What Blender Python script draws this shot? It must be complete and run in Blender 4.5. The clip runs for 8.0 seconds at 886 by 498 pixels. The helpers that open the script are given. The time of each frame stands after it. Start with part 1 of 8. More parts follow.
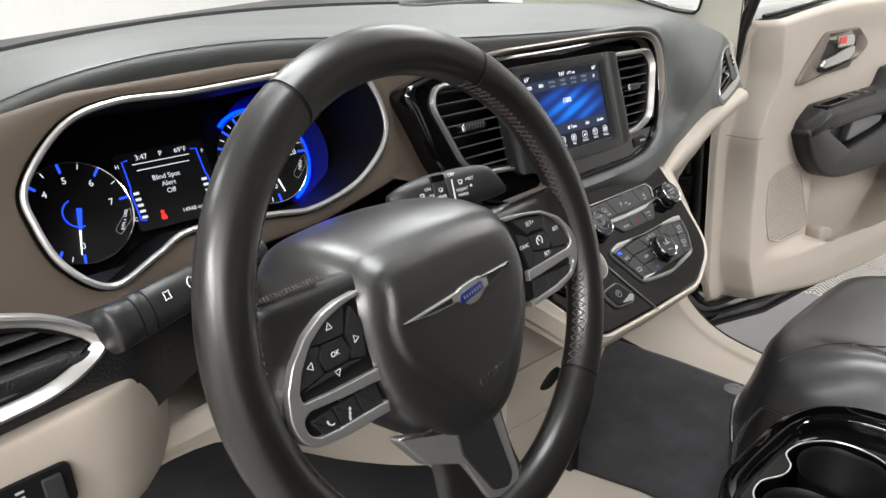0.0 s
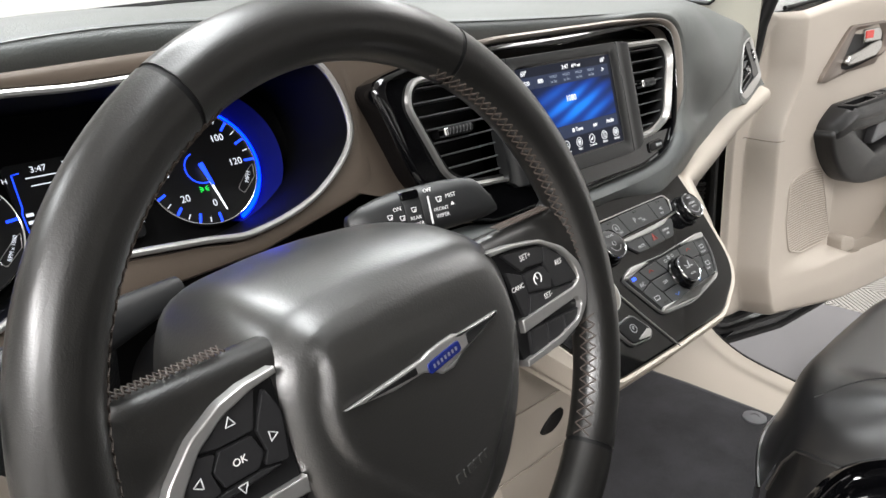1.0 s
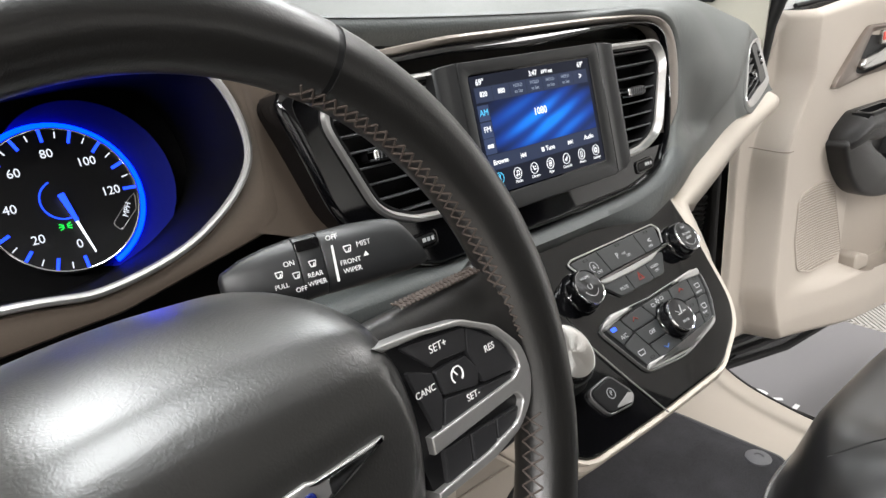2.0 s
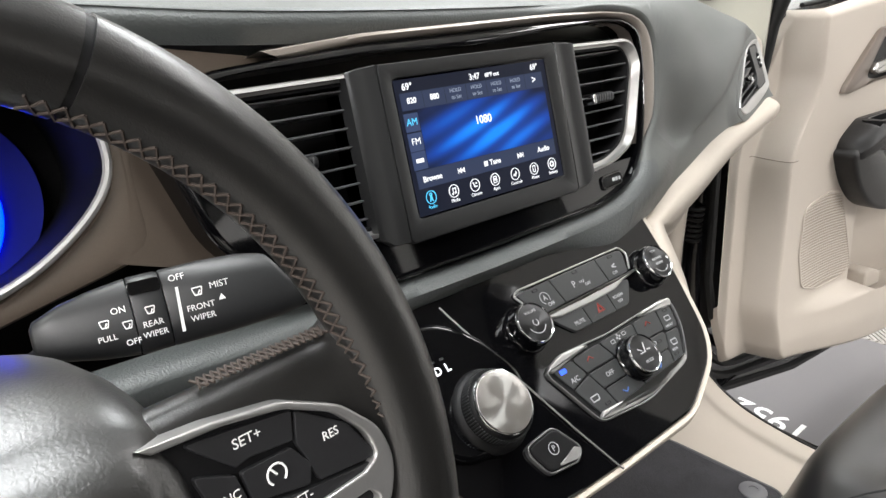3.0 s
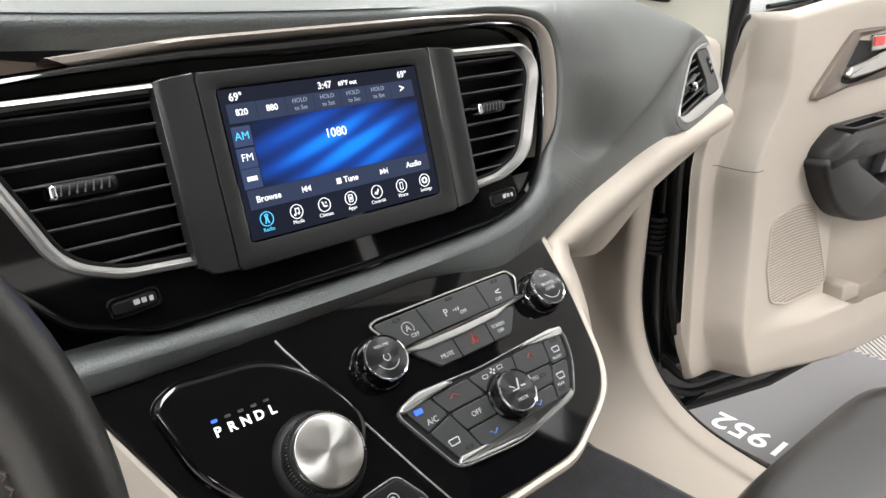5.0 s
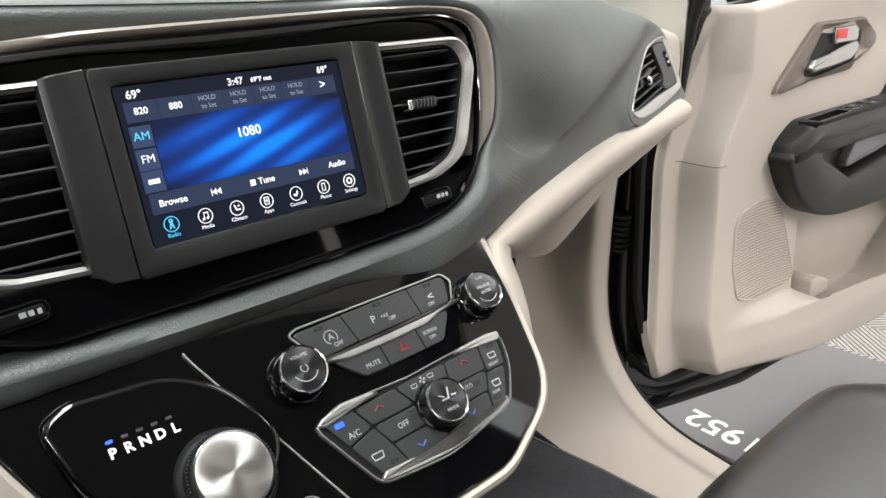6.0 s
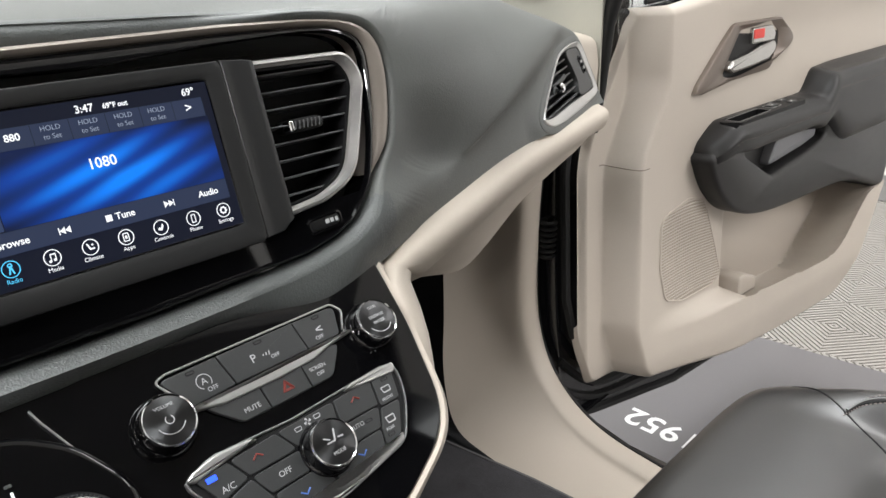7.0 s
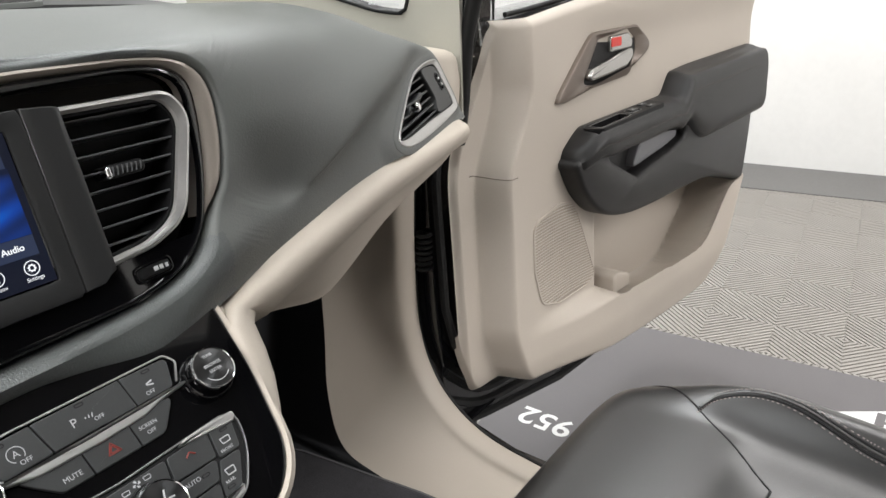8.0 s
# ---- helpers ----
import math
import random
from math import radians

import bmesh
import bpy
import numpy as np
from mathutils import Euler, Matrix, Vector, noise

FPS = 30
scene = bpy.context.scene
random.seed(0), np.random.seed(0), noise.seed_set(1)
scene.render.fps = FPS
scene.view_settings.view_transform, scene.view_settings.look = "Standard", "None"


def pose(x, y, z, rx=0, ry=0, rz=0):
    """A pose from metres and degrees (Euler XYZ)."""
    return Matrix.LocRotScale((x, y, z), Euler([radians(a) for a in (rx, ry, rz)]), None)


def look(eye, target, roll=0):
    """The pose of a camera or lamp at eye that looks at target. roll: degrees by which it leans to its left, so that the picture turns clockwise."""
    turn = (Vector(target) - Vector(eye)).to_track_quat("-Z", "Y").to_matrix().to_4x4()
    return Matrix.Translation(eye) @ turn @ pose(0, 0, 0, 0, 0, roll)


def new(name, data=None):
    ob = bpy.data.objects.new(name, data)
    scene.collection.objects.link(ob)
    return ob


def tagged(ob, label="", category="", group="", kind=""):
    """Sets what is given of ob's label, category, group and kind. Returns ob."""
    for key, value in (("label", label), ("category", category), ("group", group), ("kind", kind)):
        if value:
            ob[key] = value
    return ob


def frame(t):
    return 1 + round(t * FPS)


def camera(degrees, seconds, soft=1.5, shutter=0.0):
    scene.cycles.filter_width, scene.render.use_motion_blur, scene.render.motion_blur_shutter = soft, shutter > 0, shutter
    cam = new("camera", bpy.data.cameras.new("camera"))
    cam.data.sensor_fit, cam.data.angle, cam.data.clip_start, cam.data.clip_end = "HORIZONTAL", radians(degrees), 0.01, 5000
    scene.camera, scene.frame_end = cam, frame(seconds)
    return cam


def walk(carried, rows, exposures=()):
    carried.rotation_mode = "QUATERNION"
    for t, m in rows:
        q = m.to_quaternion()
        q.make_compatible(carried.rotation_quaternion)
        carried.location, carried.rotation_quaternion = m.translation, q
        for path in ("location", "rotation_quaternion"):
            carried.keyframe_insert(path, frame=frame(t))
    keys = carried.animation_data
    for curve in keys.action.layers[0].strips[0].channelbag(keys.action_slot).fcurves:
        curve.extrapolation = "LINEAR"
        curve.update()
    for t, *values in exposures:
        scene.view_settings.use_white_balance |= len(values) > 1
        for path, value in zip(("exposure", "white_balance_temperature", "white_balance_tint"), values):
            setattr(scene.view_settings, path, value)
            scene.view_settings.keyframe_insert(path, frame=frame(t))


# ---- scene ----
cam = camera(61.0, 8.0)
PATH = [
    (0, (-0.73, -0.554, 1.202), (0.558, 0.768, 0.432), 0.2),
    (0.5, (-0.674, -0.514, 1.184), (0.614, 0.81, 0.416), 0.1),
    (1, (-0.621, -0.47, 1.171), (0.666, 0.856, 0.404), 0.1),
    (1.5, (-0.556, -0.439, 1.163), (0.727, 0.888, 0.395), 0.2),
    (2, (-0.492, -0.412, 1.157), (0.784, 0.92, 0.385), 0.4),
    (2.2, (-0.471, -0.408, 1.158), (0.799, 0.926, 0.378), 0.5),
    (3.3, (-0.362, -0.398, 1.144), (0.874, 0.972, 0.374), 0.7),
    (3.5, (-0.346, -0.402, 1.146), (0.885, 0.973, 0.376), 0.7),
    (4, (-0.319, -0.419, 1.145), (0.896, 0.971, 0.375), 0.7),
    (5.5, (-0.247, -0.437, 1.14), (0.971, 0.949, 0.368), 0.5),
    (6, (-0.224, -0.442, 1.136), (1.02, 0.921, 0.364), 0.2),
    (6.5, (-0.195, -0.443, 1.141), (1.088, 0.882, 0.367), 0.1),
    (7, (-0.169, -0.447, 1.143), (1.166, 0.824, 0.368), -0.1),
    (7.5, (-0.146, -0.457, 1.156), (1.258, 0.737, 0.379), -0.2),
    (8, (-0.128, -0.475, 1.165), (1.368, 0.602, 0.388), -0.3),
]
walk(cam, [(t, look(eye, target, roll)) for t, eye, target, roll in PATH], exposures=[(0.0, 0.20), (1.0, 0.39), (2.2, 0.45), (4.0, 0.57), (5.5, 0.53), (6.5, 0.33), (8.0, 0.09)])

# ---- light ----
world = bpy.data.worlds.new("world")
scene.world = world
world.use_nodes = True
world.node_tree.nodes["Background"].inputs[0].default_value = (0.9, 0.95, 1.0, 1)
world.node_tree.nodes["Background"].inputs[1].default_value = 0.05


def area_lamp(name, m, sx, sy, power, colour):
    data = bpy.data.lights.new(name, "AREA")
    data.shape, data.size, data.size_y, data.energy, data.color = "RECTANGLE", sx, sy, power, colour
    ob = new(name, data)
    ob.matrix_world = m
    return tagged(ob, "long white ceiling light of the showroom, unseen, placed to light the cabin", "lamp", "ceiling lights", "structure")


COOL, WARM = (0.97, 1.0, 1.01), (1.0, 0.98, 0.975)
# lamps are out of view; places and powers are set to brighten the cabin
for lx, ly, power, tint in ((-2.4, 1.9, 62, COOL), (0.0, 1.9, 58, COOL), (2.4, 1.9, 60, COOL), (0.0, 0.1, 64, COOL), (-3.7, -1.6, 320, WARM), (2.6, 0.1, 44, WARM), (-2.4, -3.4, 100, WARM), (2.4, -3.8, 170, WARM)):
    area_lamp("ceiling_light", pose(lx, ly, 3.18), 0.45, 2.4, power, tint)


# ---- building tools ----
def frame_of(origin, ux, uy):
    """A local frame: x along ux, y along uy, z out of the face."""
    ux, uy = Vector(ux).normalized(), Vector(uy).normalized()
    un = ux.cross(uy).normalized()
    uy = un.cross(ux)
    m = Matrix((ux, uy, un)).transposed().to_4x4()
    return Matrix.Translation(origin) @ m


def at(f, u, v, h=0.0, turn=0.0):
    return f @ pose(u, v, h, 0, 0, turn)


I4 = Matrix.Identity(4)


def thing(name, label, category, group="", kind="", place=(0, 0, 0)):
    ob = new(name)
    ob.empty_display_size = 0.02
    ob.location = place
    return tagged(ob, label, category, group, kind)


def part(name, bm, material, parent=None, label="", angle=38, smooth=True):
    """Links a bmesh as one mesh object under a thing or a part."""
    me = bpy.data.meshes.new(name)
    bmesh.ops.recalc_face_normals(bm, faces=bm.faces)
    bm.to_mesh(me)
    bm.free()
    if smooth:
        me.shade_smooth()
        me.set_sharp_from_angle(angle=radians(angle))
    me.materials.append(material)
    ob = new(name, me)
    if parent is not None:
        ob.parent = parent
        ob.matrix_parent_inverse = parent_world(parent).inverted()
    if label:
        ob["label"] = label
    return ob


def parent_world(ob):
    m = ob.matrix_basis.copy()
    if ob.parent is not None:
        m = parent_world(ob.parent) @ ob.matrix_parent_inverse @ m
    return m


def setting(name, bm, material, label="", smooth=True, angle=38):
    return tagged(part(name, bm, material, None, "", angle, smooth), label, "", "", "structure")


def rounded(points, n=5, r=None):
    """A closed outline with rounded corners; points are (x, y, radius)."""
    out, k = [], len(points)
    for i in range(k):
        p = Vector(points[i][:2])
        rad = points[i][2] if len(points[i]) > 2 else (r or 0)
        a, b = Vector(points[i - 1][:2]) - p, Vector(points[(i + 1) % k][:2]) - p
        la, lb = a.length, b.length
        if rad <= 0 or la < 1e-9 or lb < 1e-9:
            out.append((p.x, p.y))
            continue
        a, b = a / la, b / lb
        ang = a.angle(b)
        if ang > 3.1:
            out.append((p.x, p.y))
            continue
        cut = min(rad / math.tan(ang / 2), la * 0.49, lb * 0.49)
        p0, p2 = p + a * cut, p + b * cut
        for j in range(n + 1):
            t = j / n
            q = p0 * (1 - t) ** 2 + p * 2 * t * (1 - t) + p2 * t * t
            out.append((q.x, q.y))
    area = sum(out[i - 1][0] * out[i][1] - out[i][0] * out[i - 1][1] for i in range(len(out)))
    return out if area > 0 else out[::-1]


def box2(w, h, r=0.0, cx=0.0, cy=0.0, n=5):
    return rounded([(cx - w / 2, cy - h / 2, r), (cx + w / 2, cy - h / 2, r), (cx + w / 2, cy + h / 2, r), (cx - w / 2, cy + h / 2, r)], n)


def disc(r, n=32, cx=0.0, cy=0.0, ry=None):
    return [(cx + r * math.cos(2 * math.pi * i / n), cy + (ry or r) * math.sin(2 * math.pi * i / n)) for i in range(n)]


def smooth_closed(points, n=8):
    """A closed smooth curve through a few points."""
    out, k = [], len(points)
    for i in range(k):
        p0, p1, p2, p3 = (Vector(points[(i + j - 1) % k]) for j in range(4))
        for j in range(n):
            t = j / n
            q = 0.5 * ((2 * p1) + (p2 - p0) * t + (2 * p0 - 5 * p1 + 4 * p2 - p3) * t * t + (3 * p1 - p0 - 3 * p2 + p3) * t ** 3)
            out.append(tuple(q))
    return out


def smooth_open(points, n=8):
    pts = [Vector(p) for p in points]
    pts = [pts[0] * 2 - pts[1]] + pts + [pts[-1] * 2 - pts[-2]]
    out = []
    for i in range(1, len(pts) - 2):
        p0, p1, p2, p3 = pts[i - 1:i + 3]
        for j in range(n):
            t = j / n
            out.append(0.5 * ((2 * p1) + (p2 - p0) * t + (2 * p0 - 5 * p1 + 4 * p2 - p3) * t * t + (3 * p1 - p0 - 3 * p2 + p3) * t ** 3))
    return out + [pts[-2]]


def shrink(ol, d):
    k, out = len(ol), []
    for i in range(k):
        a, p, b = Vector(ol[i - 1]), Vector(ol[i]), Vector(ol[(i + 1) % k])
        e1, e2 = (p - a), (b - p)
        if e1.length < 1e-9:
            e1 = e2
        if e2.length < 1e-9:
            e2 = e1
        if e1.length < 1e-9:
            out.append(ol[i])
            continue
        n1, n2 = Vector((-e1.y, e1.x)).normalized(), Vector((-e2.y, e2.x)).normalized()
        m = n1 + n2
        s = max(0.6, m.dot(m) / 2)
        q = p + m * (d / s)
        out.append((q.x, q.y))
    return out


def slab(bm, ol, z0, z1, m=I4, b=0.0008, seg=2, dome=0.0):
    """A plate with a rounded upper rim."""
    rings = [(0.0, z0)]
    if b > 0:
        for k in range(seg + 1):
            a = k / seg * math.pi / 2
            rings.append((b * (1 - math.cos(a)), z1 - b + b * math.sin(a)))
        if not dome:
            rings.append((b + min(0.0002, 0.2 * b), z1))   # keeps the flat top flat
    else:
        rings.append((0.0, z1))
    loops = []
    for d, z in rings:
        o = shrink(ol, d) if d > 0 else ol
        loops.append([bm.verts.new(m @ Vector((x, y, z))) for x, y in o])
    k = len(ol)
    for l0, l1 in zip(loops, loops[1:]):
        for i in range(k):
            bm.faces.new((l0[i], l0[(i + 1) % k], l1[(i + 1) % k], l1[i]))
    bm.faces.new(loops[0][::-1])
    if dome:
        cx, cy = sum(p[0] for p in ol) / k, sum(p[1] for p in ol) / k
        last = loops[-1]
        base = shrink(ol, rings[-1][0])
        for f, hh in ((0.75, 0.44), (0.4, 0.84)):
            nxt = [bm.verts.new(m @ Vector((cx + (x - cx) * f, cy + (y - cy) * f, z1 + dome * hh))) for x, y in base]
            for i in range(k):
                bm.faces.new((last[i], last[(i + 1) % k], nxt[(i + 1) % k], nxt[i]))
            last = nxt
        top = bm.verts.new(m @ Vector((cx, cy, z1 + dome)))
        for i in range(k):
            bm.faces.new((last[i], last[(i + 1) % k], top))
    else:
        bm.faces.new(loops[-1])
    return bm


def polar(ol, c, n):
    out, k = [], len(ol)
    for j in range(n):
        a = 2 * math.pi * j / n
        dx, dy = math.cos(a), math.sin(a)
        best = 0.0
        for i in range(k):
            x1, y1 = ol[i - 1][0] - c[0], ol[i - 1][1] - c[1]
            x2, y2 = ol[i][0] - c[0], ol[i][1] - c[1]
            den = dx * (y2 - y1) - dy * (x2 - x1)
            if abs(den) < 1e-12:
                continue
            t = (x1 * (y2 - y1) - y1 * (x2 - x1)) / den
            s = (x1 * dy - y1 * dx) / den
            if t > best and -1e-9 <= s <= 1 + 1e-9:
                best = t
        out.append((c[0] + dx * best, c[1] + dy * best))
    return out


def ring(bm, outer, inner, z0, z1, m=I4, b=0.001, n=112, c=None, inner_z1=None):
    """A closed band between two outlines, with rounded upper edges."""
    c = c or (sum(p[0] for p in inner) / len(inner), sum(p[1] for p in inner) / len(inner))
    o, i2 = polar(outer, c, n), polar(inner, c, n)
    zi = z1 if inner_z1 is None else inner_z1
    rows = [[(x, y, z0) for x, y in i2], [(x, y, z0) for x, y in o], [(x, y, z1 - b) for x, y in o],
            [(x, y, z1 - 0.3 * b) for x, y in shrink(o, 0.3 * b)], [(x, y, z1) for x, y in shrink(o, b)],
            [(x, y, zi) for x, y in shrink(i2, -b)], [(x, y, zi - 0.3 * b) for x, y in shrink(i2, -0.3 * b)], [(x, y, zi - b) for x, y in i2]]
    loops = [[bm.verts.new(m @ Vector(p)) for p in row] for row in rows]
    for k in range(len(loops)):
        l0, l1 = loops[k - 1], loops[k]
        for j in range(n):
            bm.faces.new((l0[j], l0[(j + 1) % n], l1[(j + 1) % n], l1[j]))
    return bm


def pierced(bm, outer, holes, z0, z1, m=I4):
    """A plate with holes through it."""
    edges = []
    for loop in [outer] + holes:
        top = [bm.verts.new(m @ Vector((x, y, z1))) for x, y in loop]
        low = [bm.verts.new(m @ Vector((x, y, z0))) for x, y in loop]
        k = len(loop)
        for i in range(k):
            edges.append(bm.edges.new((top[i], top[(i + 1) % k])))
            bm.faces.new((low[i], low[(i + 1) % k], top[(i + 1) % k], top[i]))
    bmesh.ops.triangle_fill(bm, use_beauty=True, use_dissolve=False, edges=edges)
    return bm


def loft(bm, rows, m=I4, around=False, cap=False, closed=False):
    """A skin over rows of points; around: each row is closed; closed: the last row joins the first."""
    grid = [[bm.verts.new(m @ Vector(p)) for p in row] for row in rows]
    k = len(grid[0])
    pairs = list(zip(grid, grid[1:])) + ([(grid[-1], grid[0])] if closed else [])
    for a, b in pairs:
        for j in range(k if around else k - 1):
            bm.faces.new((a[j], a[(j + 1) % k], b[(j + 1) % k], b[j]))
    if cap and around:
        bm.faces.new(grid[0][::-1])
        bm.faces.new(grid[-1])
    return bm


def tube(bm, path, radius, m=I4, seg=8, closed=False, cap=True, flat=1.0):
    pts = [Vector(p) for p in path]
    k, rows, side = len(pts), [], None
    for i, p in enumerate(pts):
        d = (pts[(i + 1) % k] - pts[i - 1]) if closed else (pts[min(i + 1, k - 1)] - pts[max(i - 1, 0)])
        d.normalize()
        if side is None:
            side = d.cross(Vector((0, 0, 1))) if abs(d.z) < 0.95 else d.cross(Vector((1, 0, 0)))
        side = (side - d * side.dot(d)).normalized()
        up = d.cross(side)
        r = radius(i / max(k - 1, 1)) if callable(radius) else radius
        rows.append([p + side * (r * math.cos(2 * math.pi * j / seg)) + up * (r * flat * math.sin(2 * math.pi * j / seg)) for j in range(seg)])
    return loft(bm, rows, m, around=True, cap=cap and not closed, closed=closed)


def lathe(bm, profile, m=I4, seg=40, cap=True):
    rows = [[(r * math.cos(2 * math.pi * j / seg), r * math.sin(2 * math.pi * j / seg), z) for j in range(seg)] for r, z in profile]
    return loft(bm, rows, m, around=True, cap=cap)


def cuboid(bm, x0, x1, y0, y1, z0, z1, m=I4, b=0.0):
    return slab(bm, [(x0, y0), (x1, y0), (x1, y1), (x0, y1)], z0, z1, m, b)


def B():
    return bmesh.new()


def words(body, size, m, material, parent, name="lettering", align="CENTER", bold=0.0):
    cu = bpy.data.curves.new(name, "FONT")
    cu.body, cu.size, cu.align_x, cu.align_y = body, size, align, "CENTER"
    cu.extrude, cu.offset, cu.resolution_u = 0.00008, bold, 3
    tmp = bpy.data.objects.new(name, cu)
    me = bpy.data.meshes.new_from_object(tmp)
    bpy.data.objects.remove(tmp)
    bpy.data.curves.remove(cu)
    me.transform(m)
    me.materials.clear()
    me.materials.append(material)
    me.name = name
    ob = new(name, me)
    if parent is not None:
        ob.parent = parent
        ob.matrix_parent_inverse = parent_world(parent).inverted()
    return ob


# ---- materials ----
def material(name, colour, rough=0.5, metal=0.0, vary=0.12, grain=60.0, bump=0.0, bump_scale=400.0, kind="noise", coat=0.0, spec=0.5, rough_vary=0.1, depth=0.0006, tint=None, stain=6.0, coat_rough=0.04):
    m = bpy.data.materials.new(name)
    m.use_nodes = True
    nt = m.node_tree
    p = nt.nodes["Principled BSDF"]
    p.inputs["Metallic"].default_value = metal
    p.inputs["Specular IOR Level"].default_value = spec
    p.inputs["Coat Weight"].default_value = coat
    p.inputs["Coat Roughness"].default_value = coat_rough
    tc = nt.nodes.new("ShaderNodeTexCoord")
    n1, n2 = nt.nodes.new("ShaderNodeTexNoise"), nt.nodes.new("ShaderNodeTexNoise")
    n1.inputs["Scale"].default_value, n1.inputs["Detail"].default_value = grain, 4
    n2.inputs["Scale"].default_value, n2.inputs["Detail"].default_value = stain, 3
    for n in (n1, n2):
        nt.links.new(tc.outputs["Object"], n.inputs["Vector"])
    mixf = nt.nodes.new("ShaderNodeMath")
    mixf.operation = "ADD"
    nt.links.new(n1.outputs["Fac"], mixf.inputs[0])
    nt.links.new(n2.outputs["Fac"], mixf.inputs[1])
    ramp = nt.nodes.new("ShaderNodeMapRange")
    ramp.inputs["From Min"].default_value, ramp.inputs["From Max"].default_value = 0.6, 1.4
    nt.links.new(mixf.outputs[0], ramp.inputs["Value"])
    mix = nt.nodes.new("ShaderNodeMix")
    mix.data_type = "RGBA"
    lo = [c * (1 - vary) for c in colour]
    hi = [min(1, c * (1 + vary)) for c in (tint or colour)]
    mix.inputs[6].default_value, mix.inputs[7].default_value = (*lo, 1), (*hi, 1)
    nt.links.new(ramp.outputs[0], mix.inputs[0])
    nt.links.new(mix.outputs[2], p.inputs["Base Color"])
    rr = nt.nodes.new("ShaderNodeMapRange")
    rr.inputs["To Min"].default_value, rr.inputs["To Max"].default_value = max(0.01, rough * (1 - rough_vary)), min(1, rough * (1 + rough_vary))
    nt.links.new(n2.outputs["Fac"], rr.inputs["Value"])
    nt.links.new(rr.outputs[0], p.inputs["Roughness"])
    if bump > 0:
        if kind == "leather":
            t = nt.nodes.new("ShaderNodeTexVoronoi")
            t.feature = "SMOOTH_F1"
            t.inputs["Scale"].default_value, t.inputs["Smoothness"].default_value = bump_scale, 0.35
            warp = nt.nodes.new("ShaderNodeTexNoise")
            warp.inputs["Scale"].default_value = bump_scale * 0.35
            add = nt.nodes.new("ShaderNodeMixRGB")
            add.inputs[0].default_value = 0.006
            add.blend_type = "ADD"
            nt.links.new(tc.outputs["Object"], warp.inputs["Vector"])
            nt.links.new(tc.outputs["Object"], add.inputs[1])
            nt.links.new(warp.outputs["Color"], add.inputs[2])
            nt.links.new(add.outputs[0], t.inputs["Vector"])
            cl = nt.nodes.new("ShaderNodeMapRange")
            cl.inputs["From Max"].default_value = 0.75
            cl.inputs["To Min"].default_value, cl.inputs["To Max"].default_value = 1.0, 0.0
            nt.links.new(t.outputs["Distance"], cl.inputs["Value"])
            out = cl.outputs[0]
        else:
            t = nt.nodes.new("ShaderNodeTexNoise")
            t.inputs["Scale"].default_value, t.inputs["Detail"].default_value = bump_scale, 3
            nt.links.new(tc.outputs["Object"], t.inputs["Vector"])
            out = t.outputs["Fac"]
        bn = nt.nodes.new("ShaderNodeBump")
        bn.inputs["Strength"].default_value, bn.inputs["Distance"].default_value = bump, depth
        nt.links.new(out, bn.inputs["Height"])
        nt.links.new(bn.outputs[0], p.inputs["Normal"])
    return m


def glow(name, colour, strength):
    m = bpy.data.materials.new(name)
    m.use_nodes = True
    p = m.node_tree.nodes["Principled BSDF"]
    p.inputs["Base Color"].default_value = (0.004, 0.004, 0.005, 1)
    p.inputs["Specular IOR Level"].default_value = 0.15
    p.inputs["Emission Color"].default_value = (*colour, 1)
    p.inputs["Emission Strength"].default_value = strength
    return m


BEIGE = material("beige_soft_plastic", (0.45, 0.40, 0.34), 0.55, vary=0.05, grain=900, bump=0.25, bump_scale=1400, depth=0.0003)
BEIGE_DOOR = material("beige_door_trim", (0.45, 0.40, 0.345), 0.55, vary=0.05, grain=700, bump=0.3, bump_scale=1100, depth=0.0003)
DASH = material("charcoal_dash_skin", (0.094, 0.099, 0.094), 0.5, spec=0.5, vary=0.08, grain=900, bump=0.30, bump_scale=620, kind="leather", depth=0.0005)
PEBBLE = material("pebbled_charcoal_skin", (0.072, 0.078, 0.077), 0.42, spec=0.5, vary=0.10, grain=500, bump=0.35, bump_scale=560, kind="leather", depth=0.0006)
PAD = material("pebbled_black_pad", (0.012, 0.013, 0.014), 0.42, vary=0.15, grain=500, bump=0.5, bump_scale=420, kind="leather", depth=0.0007)
LEATHER = material("black_wheel_leather", (0.008, 0.0077, 0.0072), 0.34, vary=0.15, grain=400, bump=0.16, bump_scale=900, kind="leather", depth=0.0003, spec=0.5, coat=0.3, coat_rough=0.24)
AIRBAG = material("grained_black_airbag_skin", (0.012, 0.0116, 0.011), 0.36, spec=0.8, vary=0.15, grain=300, bump=0.16, bump_scale=640, kind="leather", depth=0.0005, coat=0.8, coat_rough=0.32)
SEAT = material("black_seat_leather", (0.012, 0.0117, 0.012), 0.33, vary=0.15, grain=200, bump=0.12, bump_scale=620, kind="leather", depth=0.0004, spec=0.6, coat=0.5, coat_rough=0.28)
ARM = material("dark_armrest_vinyl", (0.010, 0.0096, 0.0098), 0.42, vary=0.1, grain=300, bump=0.4, bump_scale=700, kind="leather", depth=0.0004, spec=0.4)
GLOSS = material("piano_black", (0.0022, 0.0022, 0.0026), 0.04, spec=0.5, vary=0.2, grain=30, rough_vary=0.4)
MATTE = material("matte_black_plastic", (0.0045, 0.0045, 0.005), 0.5, spec=0.25, vary=0.15, grain=600, bump=0.2, bump_scale=900, depth=0.0003)
